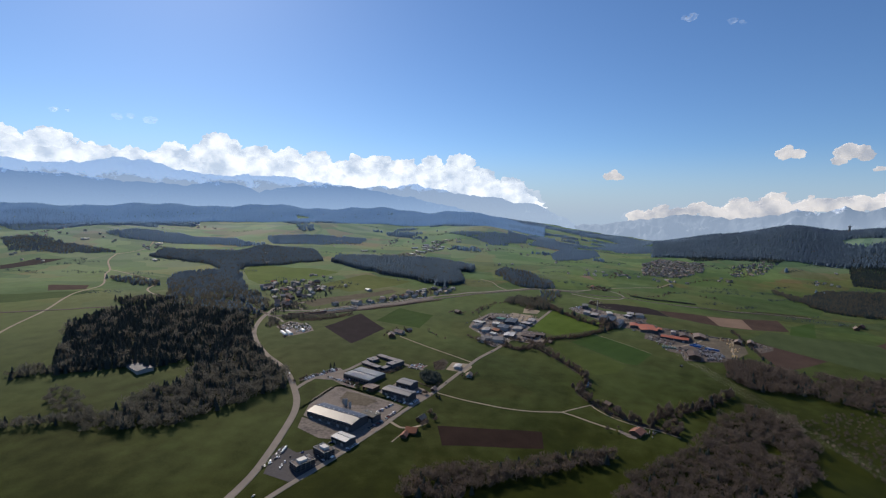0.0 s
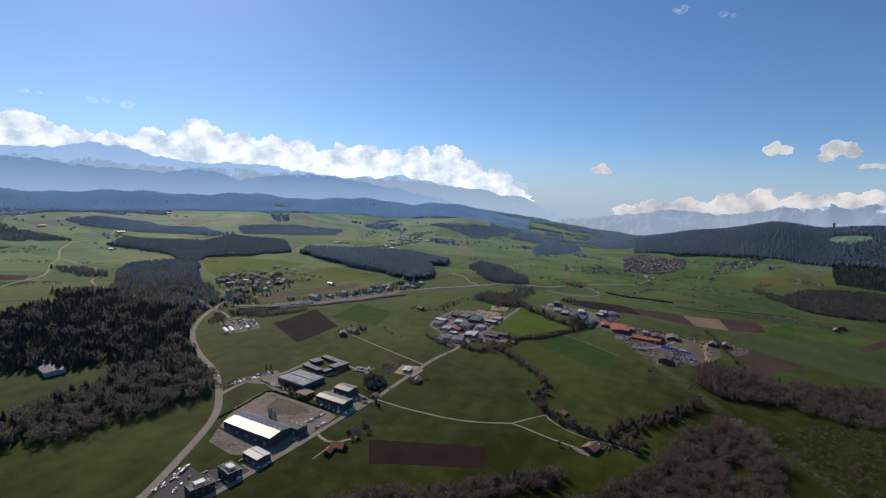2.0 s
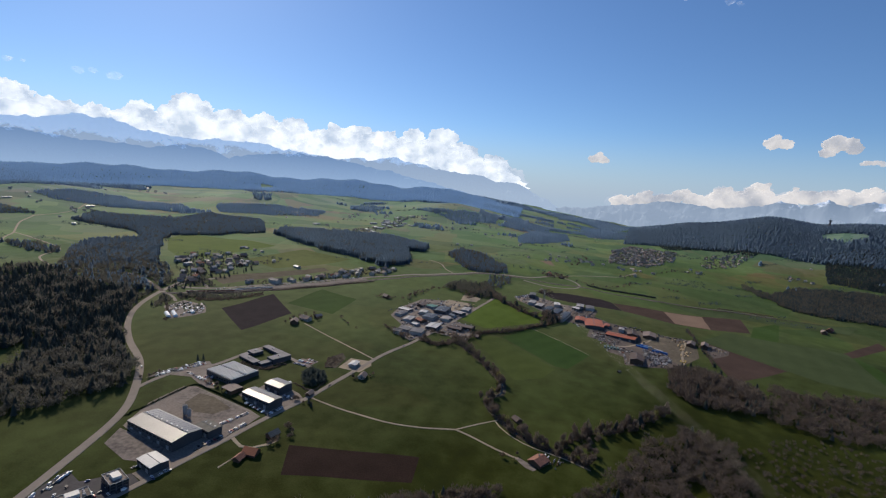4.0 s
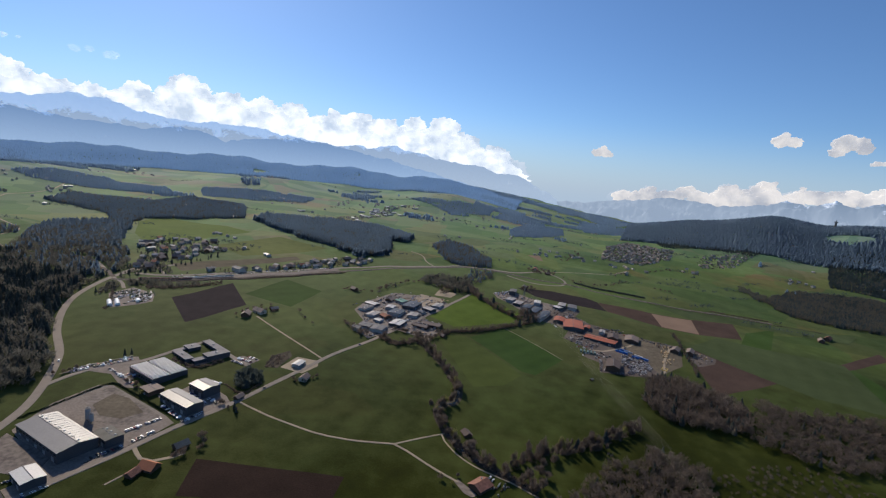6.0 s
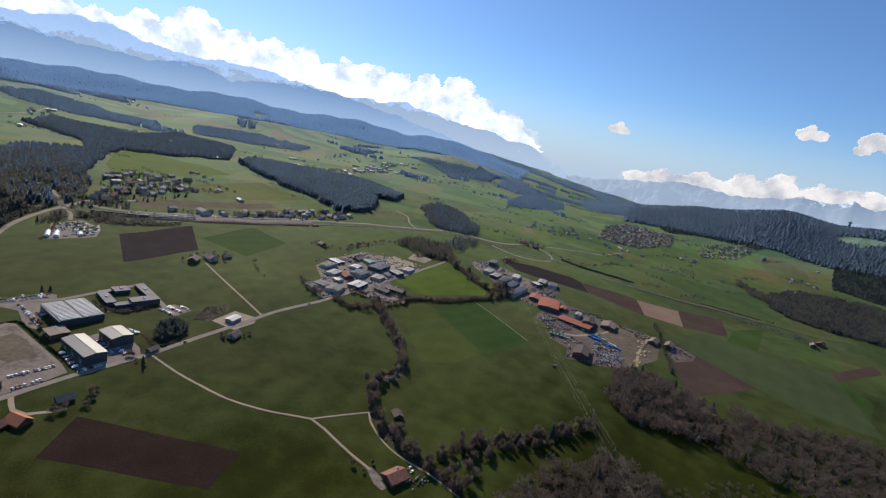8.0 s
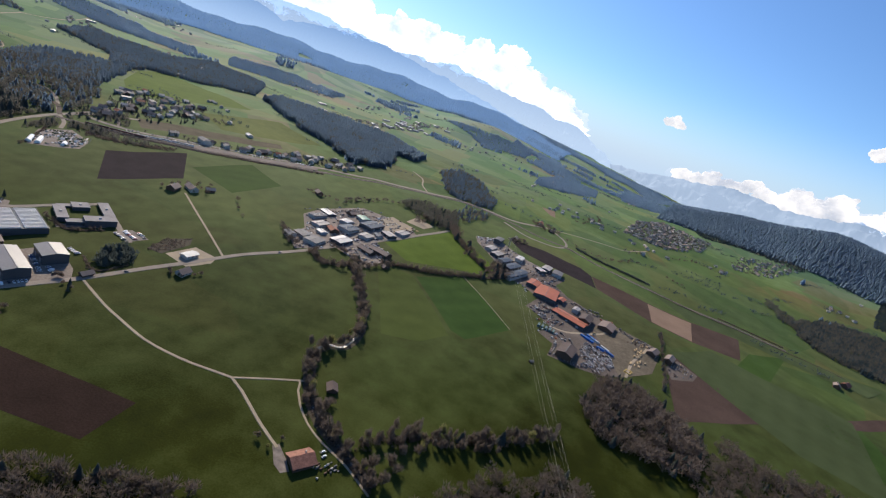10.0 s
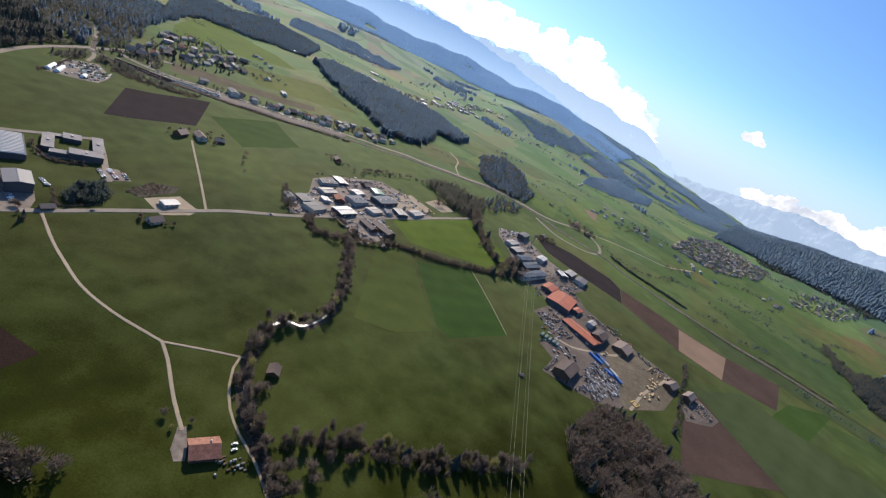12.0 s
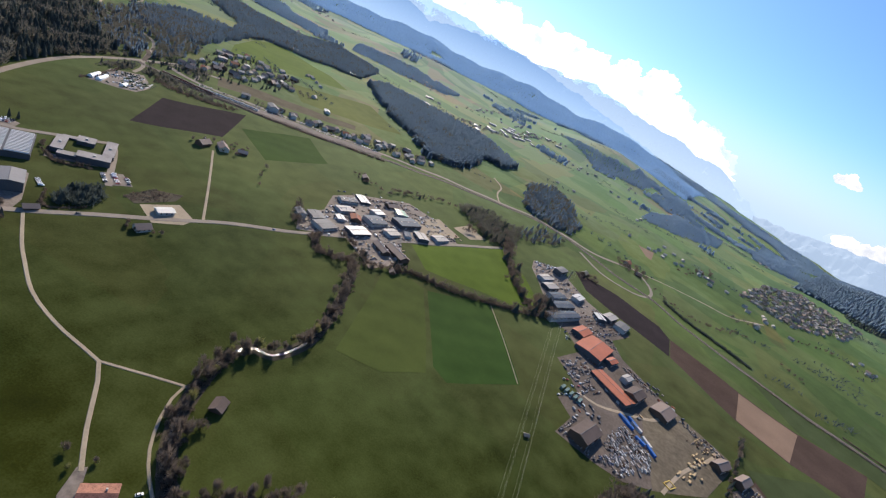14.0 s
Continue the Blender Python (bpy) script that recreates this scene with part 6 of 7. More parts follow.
def hedge(points, width, h, label, material="shrub", gap=1.1):
    pts = []
    for c in curve_points(points, gap):
        for _ in range(2):
            pts.append((c.x + rng.normal(0, width * 0.3), c.y + rng.normal(0, width * 0.3)))
    wood("hedge", BUSH, pts, rng.uniform(0.7, 1.2, len(pts)) * h, rng.uniform(0.8, 1.3, len(pts)), M[material], label)


STREAM = [(262, 500), (242, 514), (219, 531), (205, 546), (195, 563), (185, 588), (183, 606), (188, 617), (200, 622), (205, 649), (197, 684), (184, 720), (166, 757), (152, 775)]
strip("stream_bank", STREAM, 9.0, M["earth"], 0.10, "dark earthy bank of a stream", "bank", 0.0, 5.0)
strip("water", STREAM, 2.1, M["water"], 0.22, "shallow glinting stream water", "water", 0.0, 4.0)
hedge(STREAM[:7], 7.0, 2.6, "brush along the stream banks", "bare_wood", 1.5)
hedge(STREAM[9:], 7.0, 2.6, "brush along the stream banks", "bare_wood", 1.5)
hedge([(188, 798), (199, 815), (227, 828), (252, 839), (282, 858), (306, 876), (325, 892)], 4.5, 3.2, "brush under a hedgerow", "bare_wood", 1.5)
hedge([(315, 905), (290, 932), (270, 965), (250, 1010), (240, 1040)], 8.0, 3.6, "brush along a ditch", "bare_wood", 1.8)
hedge([(246, 526), (259, 540), (275, 550), (303, 563), (326, 573), (350, 585), (385, 610)], 7.0, 2.8, "brush under a hedgerow", "bare_wood", 1.5)
hedge([(105, 773), (125, 756), (140, 762), (152, 772)], 7.0, 4.0, "brush beside the works", "bare_wood", 1.5)
plant_row(STREAM, 4.6, 11.5, 3.0, 0.08, 0.0, 0.7)
plant_row(STREAM[5:], 7.0, 12, 3.5, 0.06, 0.0, 0.7)
plant_row([(198, 548), (203, 552), (215, 540), (230, 527)], 5, 8, 2.5, 0.1)
plant_row([(188, 798), (199, 815), (227, 828), (252, 839), (282, 858), (306, 876)], 2.8, 8.5, 1.2, 0.0, 0.0, 0.62)
plant_row([(309, 878), (322, 890), (338, 906), (332, 930), (318, 925), (324, 905)], 4.0, 12.5, 4.0, 0.0, 0.15)
plant_row([(315, 905), (290, 932), (270, 965), (250, 1010), (240, 1040)], 6.0, 11, 4.5, 0.05, 0.2)
plant_row([(246, 526), (259, 540), (275, 550), (303, 563), (326, 573), (350, 585), (385, 610)], 2.4, 11.5, 3.0, 0.03, 0.06, 0.55)
plant_row([(262, 534), (285, 545), (310, 556), (335, 567)], 3.4, 9.5, 2.0, 0.05, 0.02, 0.55)
plant_row([(262, 500), (268, 520), (280, 540)], 5.0, 10, 4.0, 0.05, 0.2)
plant_row([(105, 773), (125, 756), (140, 762), (152, 772)], 5.0, 9, 3.0, 0.05)
plant_row([(53, 812), (66, 790), (84, 771)], 5.0, 9, 2.5)
plant_row([(69, 963), (87, 998), (115, 1038), (150, 1060)], 8.0, 8, 3.5)
plant_row([(175, 1000), (200, 1030), (225, 1060), (226, 1030), (248, 1015)], 7.0, 11, 6.0, 0.0, 0.35)
plant_row([(10, 793), (-5, 810), (-21, 831)], 12.0, 6, 1.5)
plant_row([(-95, 792), (-92, 806), (-76, 826), (-60, 838), (-50, 822)], 8.0, 8, 2.5, 0.1, 0.1)
plant_row([(28, 975), (22, 956), (44, 952), (50, 968)], 8.0, 7, 2.0)
plant_row([(462, 1216), (503, 1195), (550, 1195), (624, 1262)], 7.0, 6, 2.0)
plant_row([(735, 1406), (833, 1483), (894, 1445)], 11.0, 7, 2.0)
plant_row([(676, 1221), (701, 1197)], 8.0, 7, 2.0)
plant_row([(-10, 528), (-4, 518), (-12, 502)], 5.0, 8, 2.5)
plant_row([(-18, 578), (-8, 574), (-2, 570)], 5.0, 6, 2.0, 0.0, 0.3)
plant_row([(30, 636), (36, 630), (54, 648)], 6.0, 5, 2.0)
plant_row([(-112, 612), (-118, 606), (-100, 590), (-90, 578)], 6.0, 6, 1.5, 0.1, 0.2)
plant_row([(130, 442), (148, 447), (170, 456)], 5.0, 9, 3.0)
plant_row([(522, 752), (535, 800), (552, 862), (562, 905)], 5.5, 8, 1.0, 0.0, 0.2, 0.6)
plant_row([(-98, 648), (-80, 640), (-62, 646), (-54, 660)], 5.0, 5, 1.0)
plant_row([(118, 800), (132, 800), (150, 794), (170, 780), (184, 800), (184, 818)], 4.0, 8, 2.0, 0.0, 0.1)
plant_row([(-185, 598), (-176, 608), (-172, 612)], 6.0, 5, 1.5)
for x, y in scatter([(-24, 619), (-22, 648), (-4, 641), (3, 625), (-8, 606)], 9.0):
    plant(x, y, rng.uniform(7, 10), 5 + int(rng.integers(3)), rng.uniform(1.5, 2.0))
pts = scatter([(-24, 619), (-22, 648), (-4, 641), (3, 625), (-8, 606)], 3.5)
wood("evergreen_grove", BUSH, pts, rng.uniform(5, 9.5, len(pts)), rng.uniform(0.7, 1.0, len(pts)), M["dark_wood"], "dense dark evergreen grove beside a house")
for x, y, h, k in ((195, 500, 4, 4), (200, 509, 4.5, 0), (-2, 572, 8, 6), (2, 566, 7, 5), (188, 585, 7, 4), (190, 575, 6, 4), (-151, 650, 9, 5), (-147, 655, 8, 6), (186, 505, 6, 1)):
    plant(x, y, h, k)
for x, y in scatter([(-60, 800), (-90, 840), (-50, 850)], 14):
    plant(x, y, 6)
for kind_, protos, mt, lab in (("bare", BARE, "bare_wood", "leafless trees along ditches and hedgerows"), ("spruce", CON, "dark_wood", "single spruces along ditches and farms")):
    pts = np.array(FAR_TREES[kind_])
    wood("hedgerow_trees", protos, pts[:, :2], pts[:, 2], pts[:, 3], M[mt], lab)
# spruces among the village houses and at the road junction
for poly, gap in ([(q[1], 19) for q in SETTLEMENTS[:2]] + [([(-345, 880), (-350, 960), (-318, 985), (-290, 960), (-296, 930), (-318, 905)], 9), ([(-300, 1000), (-262, 1080), (-240, 1100), (-255, 1050), (-285, 985)], 12)]):
    pts = clear_of_ways(scatter(poly, gap))
    wood("garden_spruces", MIDCON, pts, rng.uniform(5, 9, len(pts)), rng.uniform(1.2, 1.8, len(pts)), M["dark_wood"], "dark garden spruces between village houses")
# scrub between the nursery, the junction and the railway
for poly in ([(-322, 905), (-312, 860), (-296, 812), (-288, 842), (-282, 866), (-255, 882), (-240, 900), (-262, 905), (-300, 893)], [(-268, 870), (-235, 872), (-200, 896), (-184, 918), (-215, 914), (-255, 896)], [(-350, 905), (-345, 960), (-320, 1000), (-300, 985), (-318, 940), (-330, 900)]):
    pts = clear_of_ways(scatter(poly, 5.0), 7.0)
    wood("scrub", FULL, pts, rng.uniform(3, 7, len(pts)), rng.uniform(0.7, 1.1, len(pts)), M["thin_wood"], "grey leafless scrub beside the railway")
# sparse scrub on the slope below the thicket
pts = scatter([(410, 470), (425, 540), (500, 575), (570, 545), (520, 450), (420, 400)], 8.5)
wood("scrub", BARE, pts, rng.uniform(3, 6.5, len(pts)), rng.uniform(0.8, 1.3, len(pts)), M["bare_wood"], "sparse brown scrub on a rough slope")
hedge([(600, 1091), (640, 1078), (700, 1062), (820, 1032), (900, 1010)], 2.0, 1.8, "low brush beside the railway", "bare_wood", 2.2)
# garden trees of the villages
for group, poly, gap, keep in SETTLEMENTS[:7]:
    pts = clear_of_ways(scatter(poly, gap * 0.72))
    wood("garden_trees", FULL, pts, rng.uniform(4, 8, len(pts)), rng.uniform(0.7, 1.0, len(pts)), M["thin_wood"], "leafless garden trees between village houses")
for poly, gap, h in (([(490, 1390), (530, 1480), (590, 1590), (600, 1560), (540, 1450)], 16, 8), ([(380, 1260), (440, 1290), (450, 1230), (400, 1230)], 12, 9), ([(340, 1085), (372, 1112), (378, 1095), (350, 1075)], 7, 8)):
    pts = scatter(poly, gap)
    wood("copse", BARE, pts, rng.uniform(0.7, 1.2, len(pts)) * h, rng.uniform(0.9, 1.4, len(pts)), M["bare_wood"], "loose copse of leafless trees")


hedge([(-157, 528), (-146, 552), (-132, 588), (-122, 594), (-80, 570), (-42, 549)], 2.2, 1.8, "clipped dark hedge round the works yard")
hedge([(-150, 958), (-106, 988), (-75, 1014)], 5.0, 2.6, "brush below the railway", "bare_wood", 2.0)
hedge([(-50, 1030), (-34, 1042), (0, 1068)], 5.0, 3.0, "brush below the railway", "bare_wood", 2.0)
hedge([(-262, 868), (-240, 872), (-215, 888), (-190, 905), (-176, 925)], 12.0, 3.4, "scrub between nursery and railway", "bare_wood", 1.6)
hedge([(-290, 838), (-262, 790), (-254, 770)], 3.0, 2.2, "shrubs round the nursery", "bare_wood", 1.8)
hedge([(-74, 484), (-58, 508), (-46, 528)], 1.2, 0.9, "low hedge strip beside the road")
hedge([(-178, 614), (-160, 628), (-146, 650)], 1.6, 1.6, "hedge behind the parked cars")
hedge([(-94, 650), (-70, 640), (-52, 660)], 2.0, 2.2, "shrubs before the courtyard building", "bare_wood")
hedge([(-28, 612), (-6, 600), (4, 622)], 1.8, 1.8, "hedge of a garden", "bare_wood")
hedge([(478, 1186), (515, 1164), (560, 1146), (606, 1127)], 6.0, 4.5, "dense dark hedge beside the railway", "dark_wood", 1.8)
hedge([(720, 1078), (760, 1068), (820, 1052)], 3.0, 2.5, "brushy hedge beside the railway", "bare_wood", 1.8)
draped("brush_heap", [(-6, 657), (-8, 685), (7, 704), (14, 690), (8, 657)], M["earth"], 0.2, "bare earth under cut brush", "ground")
pts = scatter([(-6, 657), (-8, 685), (7, 704), (12, 683), (6, 657)], 3.0)
wood("brush_heap", BUSH, pts, rng.uniform(1.0, 2.6, len(pts)), rng.uniform(0.9, 1.6, len(pts)), M["bare_wood"], "heap of cut brown brush in a meadow")


# hedgerows and field trees over the upper valley
LOW = [bush_arrays(s, 12) for s in range(64, 68)]
rows_ = []
for _ in range(150):
    az, r = rng.uniform(-50, 42), rng.uniform(1250, 2700)
    x, y, an = r * math.sin(radians(az)), r * math.cos(radians(az)), rng.uniform(-0.5, 0.5)
    for k in range(int(rng.integers(1, 16))):
        rows_.append((x + k * 9 * math.cos(an) + rng.normal(0, 3), y + k * 9 * math.sin(an) + rng.normal(0, 3)))
rows_ = clear_of_ways(np.array(rows_))
wood("field_trees", LOW, rows_, rng.uniform(4, 10, len(rows_)), rng.uniform(0.8, 1.3, len(rows_)), M["east_wood"], "hedgerows and field trees over the valley")


# ---- power line ----
def pylon(x, y):
    thing = tagged(new("lattice_pylon"), "pale steel lattice pylon carrying power cables", "pylon", "pylons of the power line")
    H = 27.0

    def bar(name, p, q, t=0.09):
        bm = bmesh.new()
        p, q = Vector(p), Vector(q)
        d = (q - p).normalized()
        s1 = d.orthogonal().normalized() * t
        s2 = d.cross(s1)
        r0 = [bm.verts.new(p + s1 * a_ + s2 * b_) for a_, b_ in ((1, 1), (-1, 1), (-1, -1), (1, -1))]
        r1 = [bm.verts.new(q + s1 * a_ + s2 * b_) for a_, b_ in ((1, 1), (-1, 1), (-1, -1), (1, -1))]
        for k in range(4):
            bm.faces.new((r0[k], r0[(k + 1) % 4], r1[(k + 1) % 4], r1[k]))
        bm.faces.new(r0)
        bm.faces.new(r1)
        part(name, bm, M["steel"], thing)

    def wide(z):
        return 1.9 * (1 - z / H) + 0.25

    corners = ((1, 1), (-1, 1), (-1, -1), (1, -1))
    for a_, b_ in corners:
        bar("leg", (a_ * wide(0), b_ * wide(0), -0.4), (a_ * wide(H), b_ * wide(H), H), 0.12)
    levels = [0, 5, 9.5, 13.5, 17, 20, 23, 25.5]
    for z0, z1 in zip(levels, levels[1:]):
        for k in range(4):
            (a0, b0), (a1, b1) = corners[k], corners[(k + 1) % 4]
            bar("brace", (a0 * wide(z0), b0 * wide(z0), z0), (a1 * wide(z1), b1 * wide(z1), z1), 0.05)
            bar("brace", (a1 * wide(z0), b1 * wide(z0), z0), (a0 * wide(z1), b0 * wide(z1), z1), 0.05)
    for z, half in ((23.0, 5.6), (26.0, 4.2)):
        for sx in (-1, 1):
            bar("cross_arm", (0, 0.3, z), (sx * half, 0, z + 0.3), 0.08)
            bar("cross_arm", (0, -0.3, z), (sx * half, 0, z + 0.3), 0.08)
    thing.matrix_basis = pose(x, y, zed(x, y), 0, 0, 5.2)


LINE = [(336, 1010), (397, 345)]
for x, y in LINE:
    pylon(x, y)
for off, high in ((-5.4, 23.2), (-2.6, 23.2), (-4.1, 26.2), (5.4, 23.2), (2.8, 23.2), (4.1, 26.2)):
    bm = bmesh.new()
    last_ring = None
    for (x0, y0), (x1, y1) in zip(LINE, LINE[1:]):
        for k in range(49):
            t = k / 48
            x, y = x0 + (x1 - x0) * t + off, y0 + (y1 - y0) * t
            z = (1 - t) * zed(x0, y0) + t * zed(x1, y1) + high - 5.0 * 4 * t * (1 - t)
            ring = [bm.verts.new((x + a_, y, z + b_)) for a_, b_ in ((0.036, 0), (0, 0.036), (-0.036, 0), (0, -0.036))]
            if last_ring:
                for q in range(4):
                    bm.faces.new((last_ring[q], last_ring[(q + 1) % 4], ring[(q + 1) % 4], ring[q]))
            last_ring = ring
    tagged(part("power_cable", bm, M["cable"]), "pale sagging power cable between pylons", "cable", "cables of the power line")


tower = tagged(new("radio_tower"), "far grey lookout tower on the wooded hill", "tower")
bm = bmesh.new()
bmesh.ops.create_cone(bm, cap_ends=True, segments=10, radius1=4.5, radius2=3.6, depth=26, matrix=pose(0, 0, 12))
part("shaft", bm, M["grey_roof"], tower)
bm = bmesh.new()
bmesh.ops.create_cone(bm, cap_ends=True, segments=12, radius1=6.5, radius2=6.5, depth=4, matrix=pose(0, 0, 27))
part("platform", bm, M["grey_roof"], tower)
bm = bmesh.new()
bmesh.ops.create_cone(bm, cap_ends=True, segments=6, radius1=1.2, radius2=0.3, depth=8, matrix=pose(0, 0, 33))
part("mast", bm, M["grey_roof"], tower)
tower.matrix_basis = pose(1784, 2093, zed(1784, 2093) - 0.5)


# ---- mountains at the end of the valley ----
def range_mesh(name, profile, r0, r1, base, material, seed, rugged, label):
    """A mountain range as a height field over bearing and distance. The profile gives the skyline's rise in degrees over the bearing."""
    azs = np.linspace(profile[0][0], profile[-1][0], 760)
    el = np.interp(azs, [p[0] for p in profile], [p[1] for p in profile])
    rows = 26
    verts, faces = [], []
    for i, (az, ee) in enumerate(zip(azs, el)):
        for k in range(rows):
            t = k / (rows - 1)
            r = r0 + (r1 - r0) * t
            top = EYE + r1 * math.tan(radians(ee))
            n1 = noise.fractal(Vector((az * 0.42 + seed, t * 3.0, seed)), 0.75, 2.1, 7) + 0.45 * noise.fractal(Vector((az * 1.5 + seed, t * 4.0, seed + 2.0)), 0.8, 2.1, 4)
            n2 = abs(noise.noise(Vector((az * 0.8 + seed, t * 2.2, 3.0 + seed))))
            z = base + (top - base) * (t ** 0.8) + rugged * (n1 * (0.25 + 0.75 * math.sin(math.pi * min(t, 0.92))) - 0.7 * n2 * math.sin(math.pi * t)) * (0.75 if t > 0.97 else 1.0)
            rr = r + rugged * 0.6 * n1 * math.sin(math.pi * t)
            verts.append((rr * math.sin(radians(az)), rr * math.cos(radians(az)), z))
            if i and k:
                o = i * rows + k
                faces.append((o - rows - 1, o - 1, o, o - rows))
    ob = mesh_object(name, verts, faces, material, True)
    return tagged(ob, label, "mountain", kind="structure")


PEAKS = [(-75, 4.4), (-60, 4.8), (-50, 4.0), (-43, 3.7), (-40, 3.2), (-37, 3.6), (-33.5, 4.1), (-31.5, 4.2), (-29, 3.4), (-24, 2.9), (-20, 3.3), (-17, 3.0), (-10, 2.2), (-3, 2.7), (2, 1.9), (8, 1.2), (12, 0.4), (14.5, -0.8), (16, -2.2)]
RIDGE = [(-75, 2.6), (-60, 2.2), (-50, 2.6), (-43, 2.6), (-38, 2.3), (-33, 1.9), (-28, 1.7), (-25, 2.5), (-21, 1.4), (-18.5, 2.0), (-14, 2.4), (-11, 2.2), (-6, 1.6), (-1, 0.7), (3, -0.1), (6, -0.8)]
ALPS = [(14, -1.8), (20, -1.0), (24, -0.4), (27, 0.2), (28.5, 0.0), (31, -0.3), (35, 0.2), (36.5, 0.9), (38, 0.4), (40, 1.1), (41.5, 0.7), (43, 1.2), (47, 1.0), (55, 1.4), (70, 1.0)]
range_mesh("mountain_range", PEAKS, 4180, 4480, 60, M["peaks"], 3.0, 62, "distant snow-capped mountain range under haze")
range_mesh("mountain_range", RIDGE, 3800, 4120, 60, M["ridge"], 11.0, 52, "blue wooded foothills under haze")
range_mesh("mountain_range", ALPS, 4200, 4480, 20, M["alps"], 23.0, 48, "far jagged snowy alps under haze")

# ---- clouds and the haze of the horizon ----
def cloud_mat(name, clear=0.0, hollow=(0.46, 0.54, 0.66), bright=(0.86, 0.90, 0.95), glow=1.18):
    """Cumulus: sunlit white and soft grey hollows, both painted into its own glow by noise; thin cloud lets the sky
    through.
    """
    m, n, l, b = nodes_of(name)
    geo = n.new("ShaderNodeNewGeometry")
    t = n.new("ShaderNodeTexNoise")
    t.inputs["Scale"].default_value, t.inputs["Detail"].default_value = 0.006, 7
    l.new(geo.outputs["Position"], t.inputs["Vector"])
    ramp = n.new("ShaderNodeValToRGB")
    ramp.color_ramp.elements[0].position, ramp.color_ramp.elements[0].color = 0.36, (*hollow, 1)
    ramp.color_ramp.elements[1].position, ramp.color_ramp.elements[1].color = 0.60, (*bright, 1)
    l.new(t.outputs[0], ramp.inputs[0])
    l.new(ramp.outputs[0], b.inputs["Emission Color"])
    b.inputs["Emission Strength"].default_value = glow
    b.inputs["Base Color"].default_value = (0.22, 0.22, 0.22, 1)
    b.inputs["Roughness"].default_value = 1.0
    b.inputs["Specular IOR Level"].default_value = 0.0
    if clear:
        fine = n.new("ShaderNodeTexNoise")
        fine.inputs["Scale"].default_value, fine.inputs["Detail"].default_value = 0.012, 6
        l.new(geo.outputs["Position"], fine.inputs["Vector"])
        r_ = n.new("ShaderNodeMapRange")
        r_.inputs["From Min"].default_value, r_.inputs["From Max"].default_value = 0.38, 0.75
        r_.inputs["To Max"].default_value = 1 - clear
        l.new(fine.outputs[0], r_.inputs["Value"])
        l.new(r_.outputs[0], b.inputs["Alpha"])
    return m


M["cloud"] = cloud_mat("cumulus")
M["cream_cloud"] = cloud_mat("cream_cumulus", 0.0, (0.46, 0.48, 0.54), (0.84, 0.80, 0.78), 0.92)
M["wisp"] = cloud_mat("thin_cloud", 0.86, (0.82, 0.88, 0.95))


def ball_arrays(level):
    bm = bmesh.new()
    bmesh.ops.create_icosphere(bm, subdivisions=level, radius=1.0)
    bm.verts.ensure_lookup_table()
    v = np.array([q.co[:] for q in bm.verts])
    f = np.array([[q.index for q in t.verts] for t in bm.faces])
    bm.free()
    return v, f


BALL, FINE_BALL = ball_arrays(3), ball_arrays(4)


def cloud(az, low, high, half, r, label, material="cloud", seed=0):
    """A heap of billows between two rises in degrees, across a bearing; flat below, domed above."""
    g_ = np.random.default_rng(1000 + seed)
    zl, zh = EYE + r * math.tan(radians(low)), EYE + r * math.tan(radians(high))
    H, Wd = zh - zl, r * math.tan(radians(half))
    V, Fs, o = [], [], 0
    count = 3 if material == "wisp" else int(18 + 12 * half)
    for k in range(count):
        u = g_.uniform(-1, 1)
        top = (1 - abs(u) ** 2.2) * (0.72 + 0.28 * math.sin(u * 5 + seed))
        w = g_.uniform(0, 1) ** 0.8
        size = H * g_.uniform(0.20, 0.42) * (1.15 - 0.55 * w)
        cz = zl + size * 0.5 + (H * top - size * 1.2) * w
        cx, cy = Wd * u, g_.normal(0, H * 0.05)
        v, f = FINE_BALL if seed < 40 else BALL
        d = np.array([1 + 0.46 * noise.fractal(Vector(p * 2.0 + (k * 3.1, seed, 0)), 0.62, 2.2, 6) for p in v[:, :]])
        q = v * d[:, None] * size * np.array([1.25, 0.45, 0.85])
        an = radians(-az)
        px_, py_ = q[:, 0] + cx, q[:, 1] + cy
        bx, by = r * math.sin(radians(az)), r * math.cos(radians(az))
        V.append(np.stack([bx + px_ * math.cos(an) - py_ * math.sin(an), by + px_ * math.sin(an) + py_ * math.cos(an), q[:, 2] + cz if half < 1.8 else np.maximum(q[:, 2] + cz, zl - H * 0.12 + 0.25 * (q[:, 2] + cz - zl + H * 0.12))], 1))
        Fs.append(f + o)
        o += len(v)
    V, Fs = np.concatenate(V), np.concatenate(Fs)
    ob = mesh_object("cloud", V.tolist(), Fs.tolist(), M[material], True)
    return tagged(ob, label, "cloud", kind="structure")


BANK = [(-62, 7.6, 5), (-54, 7.2, 5), (-47, 7.6, 4), (-42.5, 7.4, 3), (-38, 7.3, 3.2), (-34, 6.6, 2.6), (-30, 6.6, 2.6), (-25.5, 7.6, 2.6), (-21, 6.8, 2.8), (-17.5, 6.6, 2.4), (-14, 6.8, 2.6), (-9.2, 7.3, 2.8), (-5.5, 6.3, 2.4), (-2.0, 6.6, 2.3), (2.0, 6.4, 2.9), (4.8, 5.4, 1.9), (8.5, 4.3, 1.8)]
for k, (az, top, half) in enumerate(BANK):
    low = 1.8 if az < -15 else 1.8 - (az + 15) * 0.06
    cloud(az, low, top, half, 4760, "white cumulus cloud over the mountain ridge", "cloud", k)
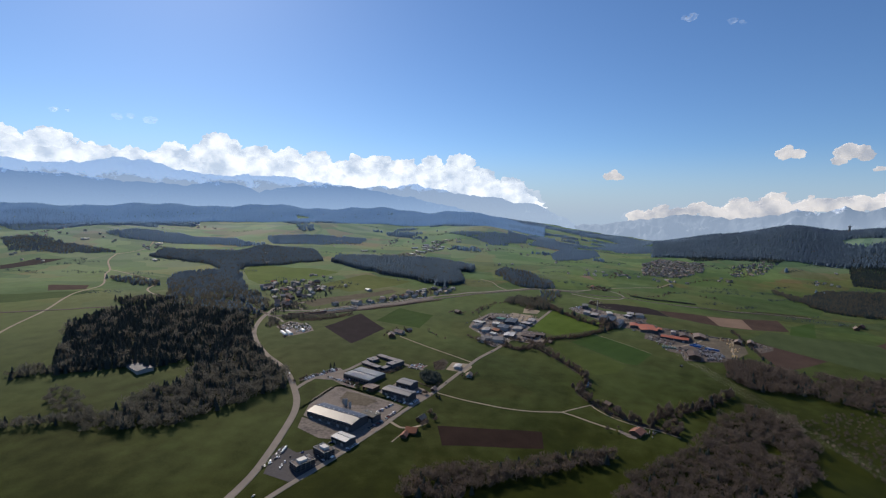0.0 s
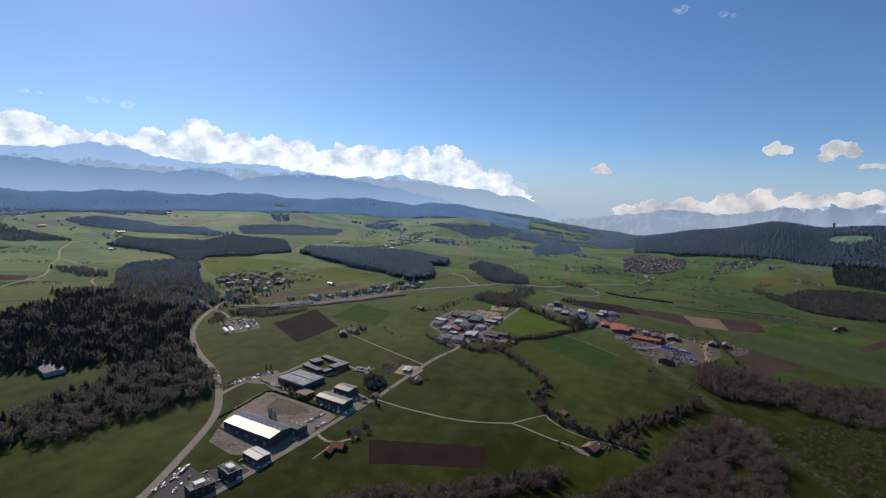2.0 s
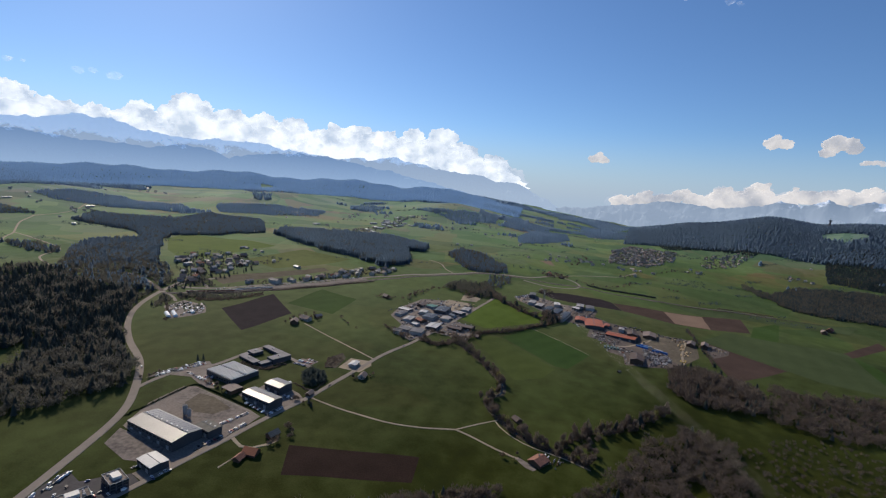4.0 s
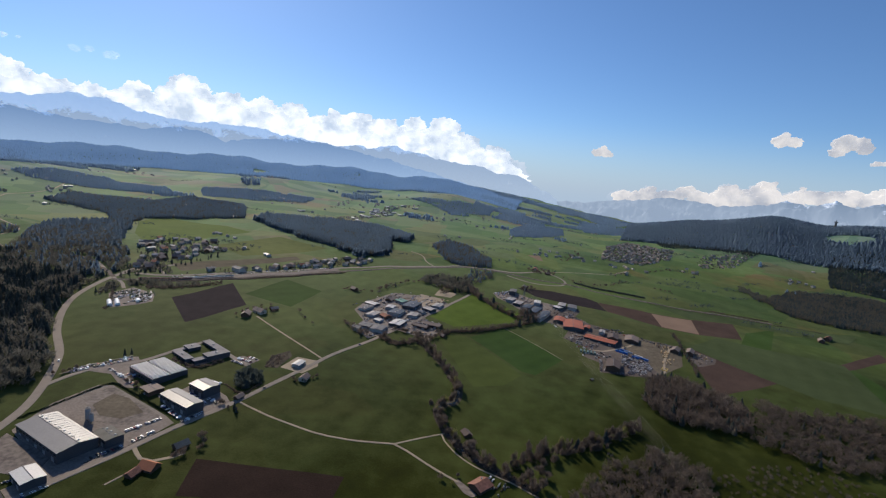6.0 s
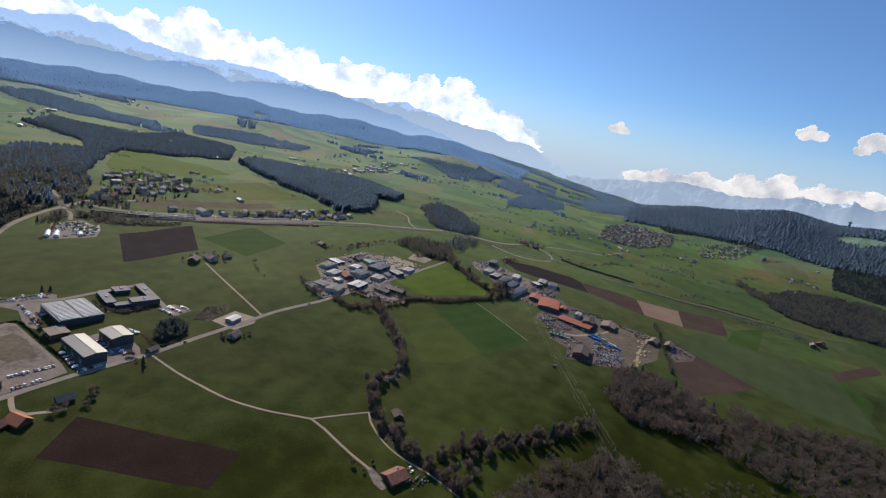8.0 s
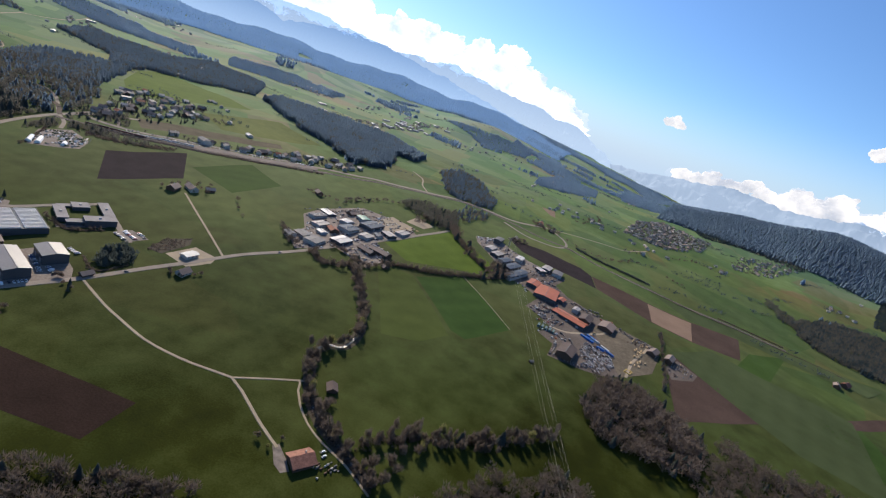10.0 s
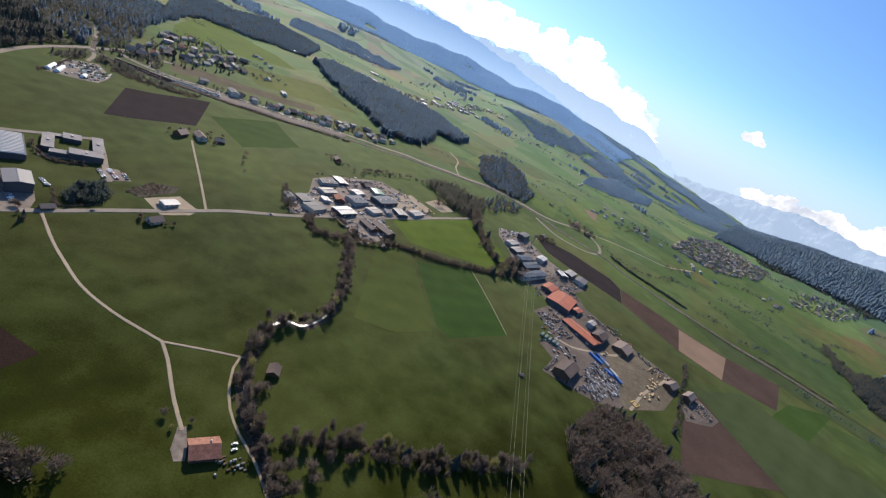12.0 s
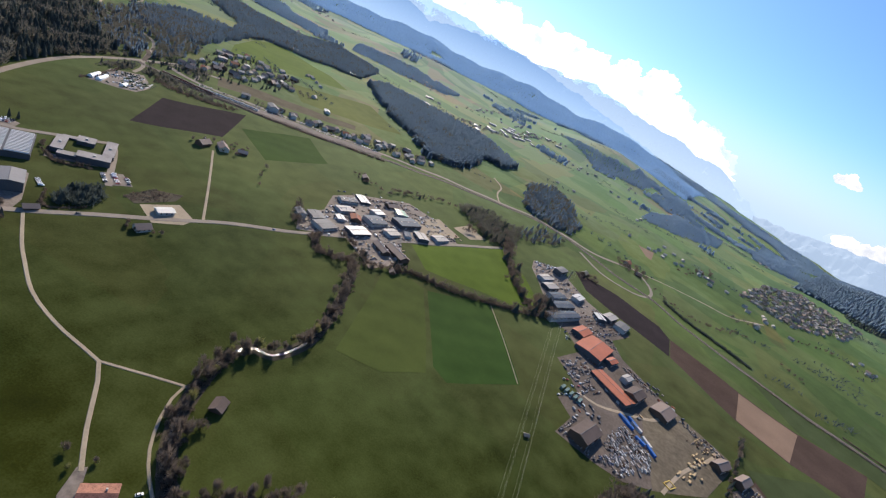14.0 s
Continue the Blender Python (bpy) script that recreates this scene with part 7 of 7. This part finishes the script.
for k, (az, low, high, half) in enumerate(((19.5, 3.9, 5.0, 0.8), (35.6, 5.9, 7.2, 0.65), (40.2, 5.6, 7.3, 0.95), (42.5, 4.4, 5.0, 0.7), (24, -0.6, 1.3, 2.4), (28, 0.0, 1.6, 2.4), (32, -0.6, 2.2, 2.6), (35, -0.2, 2.8, 2.2), (38.5, 0.9, 2.6, 2.0), (42, 0.9, 2.9, 2.2), (47, 0.8, 3.2, 3.0))):
    cloud(az, low, high, half, 4740, "small cream-white fair-weather cloud", "cream_cloud", 40 + k)
for k, (az, low, high, half) in enumerate(((-33, 7.9, 9.0, 1.8), (-38, 8.0, 8.6, 1.0), (25.5, 19.5, 20.4, 0.8), (30, 18.5, 19.5, 1.0))):
    cloud(az, low, high, half, 4720, "thin wisp of white cloud", "wisp", 60 + k)

# added glowing shell round the land, fading upwards, in place of horizon haze
hz, hn, hl, hb = nodes_of("horizon_haze")
geo = hn.new("ShaderNodeNewGeometry")
sep = hn.new("ShaderNodeSeparateXYZ")
hl.new(geo.outputs["Position"], sep.inputs[0])
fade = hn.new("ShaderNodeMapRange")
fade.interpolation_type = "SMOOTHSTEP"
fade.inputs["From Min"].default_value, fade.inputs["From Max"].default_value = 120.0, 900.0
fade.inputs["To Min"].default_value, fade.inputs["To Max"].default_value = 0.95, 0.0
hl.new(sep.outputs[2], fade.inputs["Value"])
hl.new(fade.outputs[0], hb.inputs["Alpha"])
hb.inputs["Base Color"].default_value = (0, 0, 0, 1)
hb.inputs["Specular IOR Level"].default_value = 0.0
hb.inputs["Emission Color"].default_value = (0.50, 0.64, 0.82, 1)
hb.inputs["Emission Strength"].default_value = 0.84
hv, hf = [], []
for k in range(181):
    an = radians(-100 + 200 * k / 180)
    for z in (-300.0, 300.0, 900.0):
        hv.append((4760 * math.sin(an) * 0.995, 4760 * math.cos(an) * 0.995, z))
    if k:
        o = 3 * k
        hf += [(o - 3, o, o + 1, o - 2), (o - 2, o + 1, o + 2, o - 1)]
haze = tagged(mesh_object("backdrop", hv, hf, hz, True), "pale blue glowing shell that imitates horizon haze", "backdrop", kind="structure")
haze.visible_shadow = False
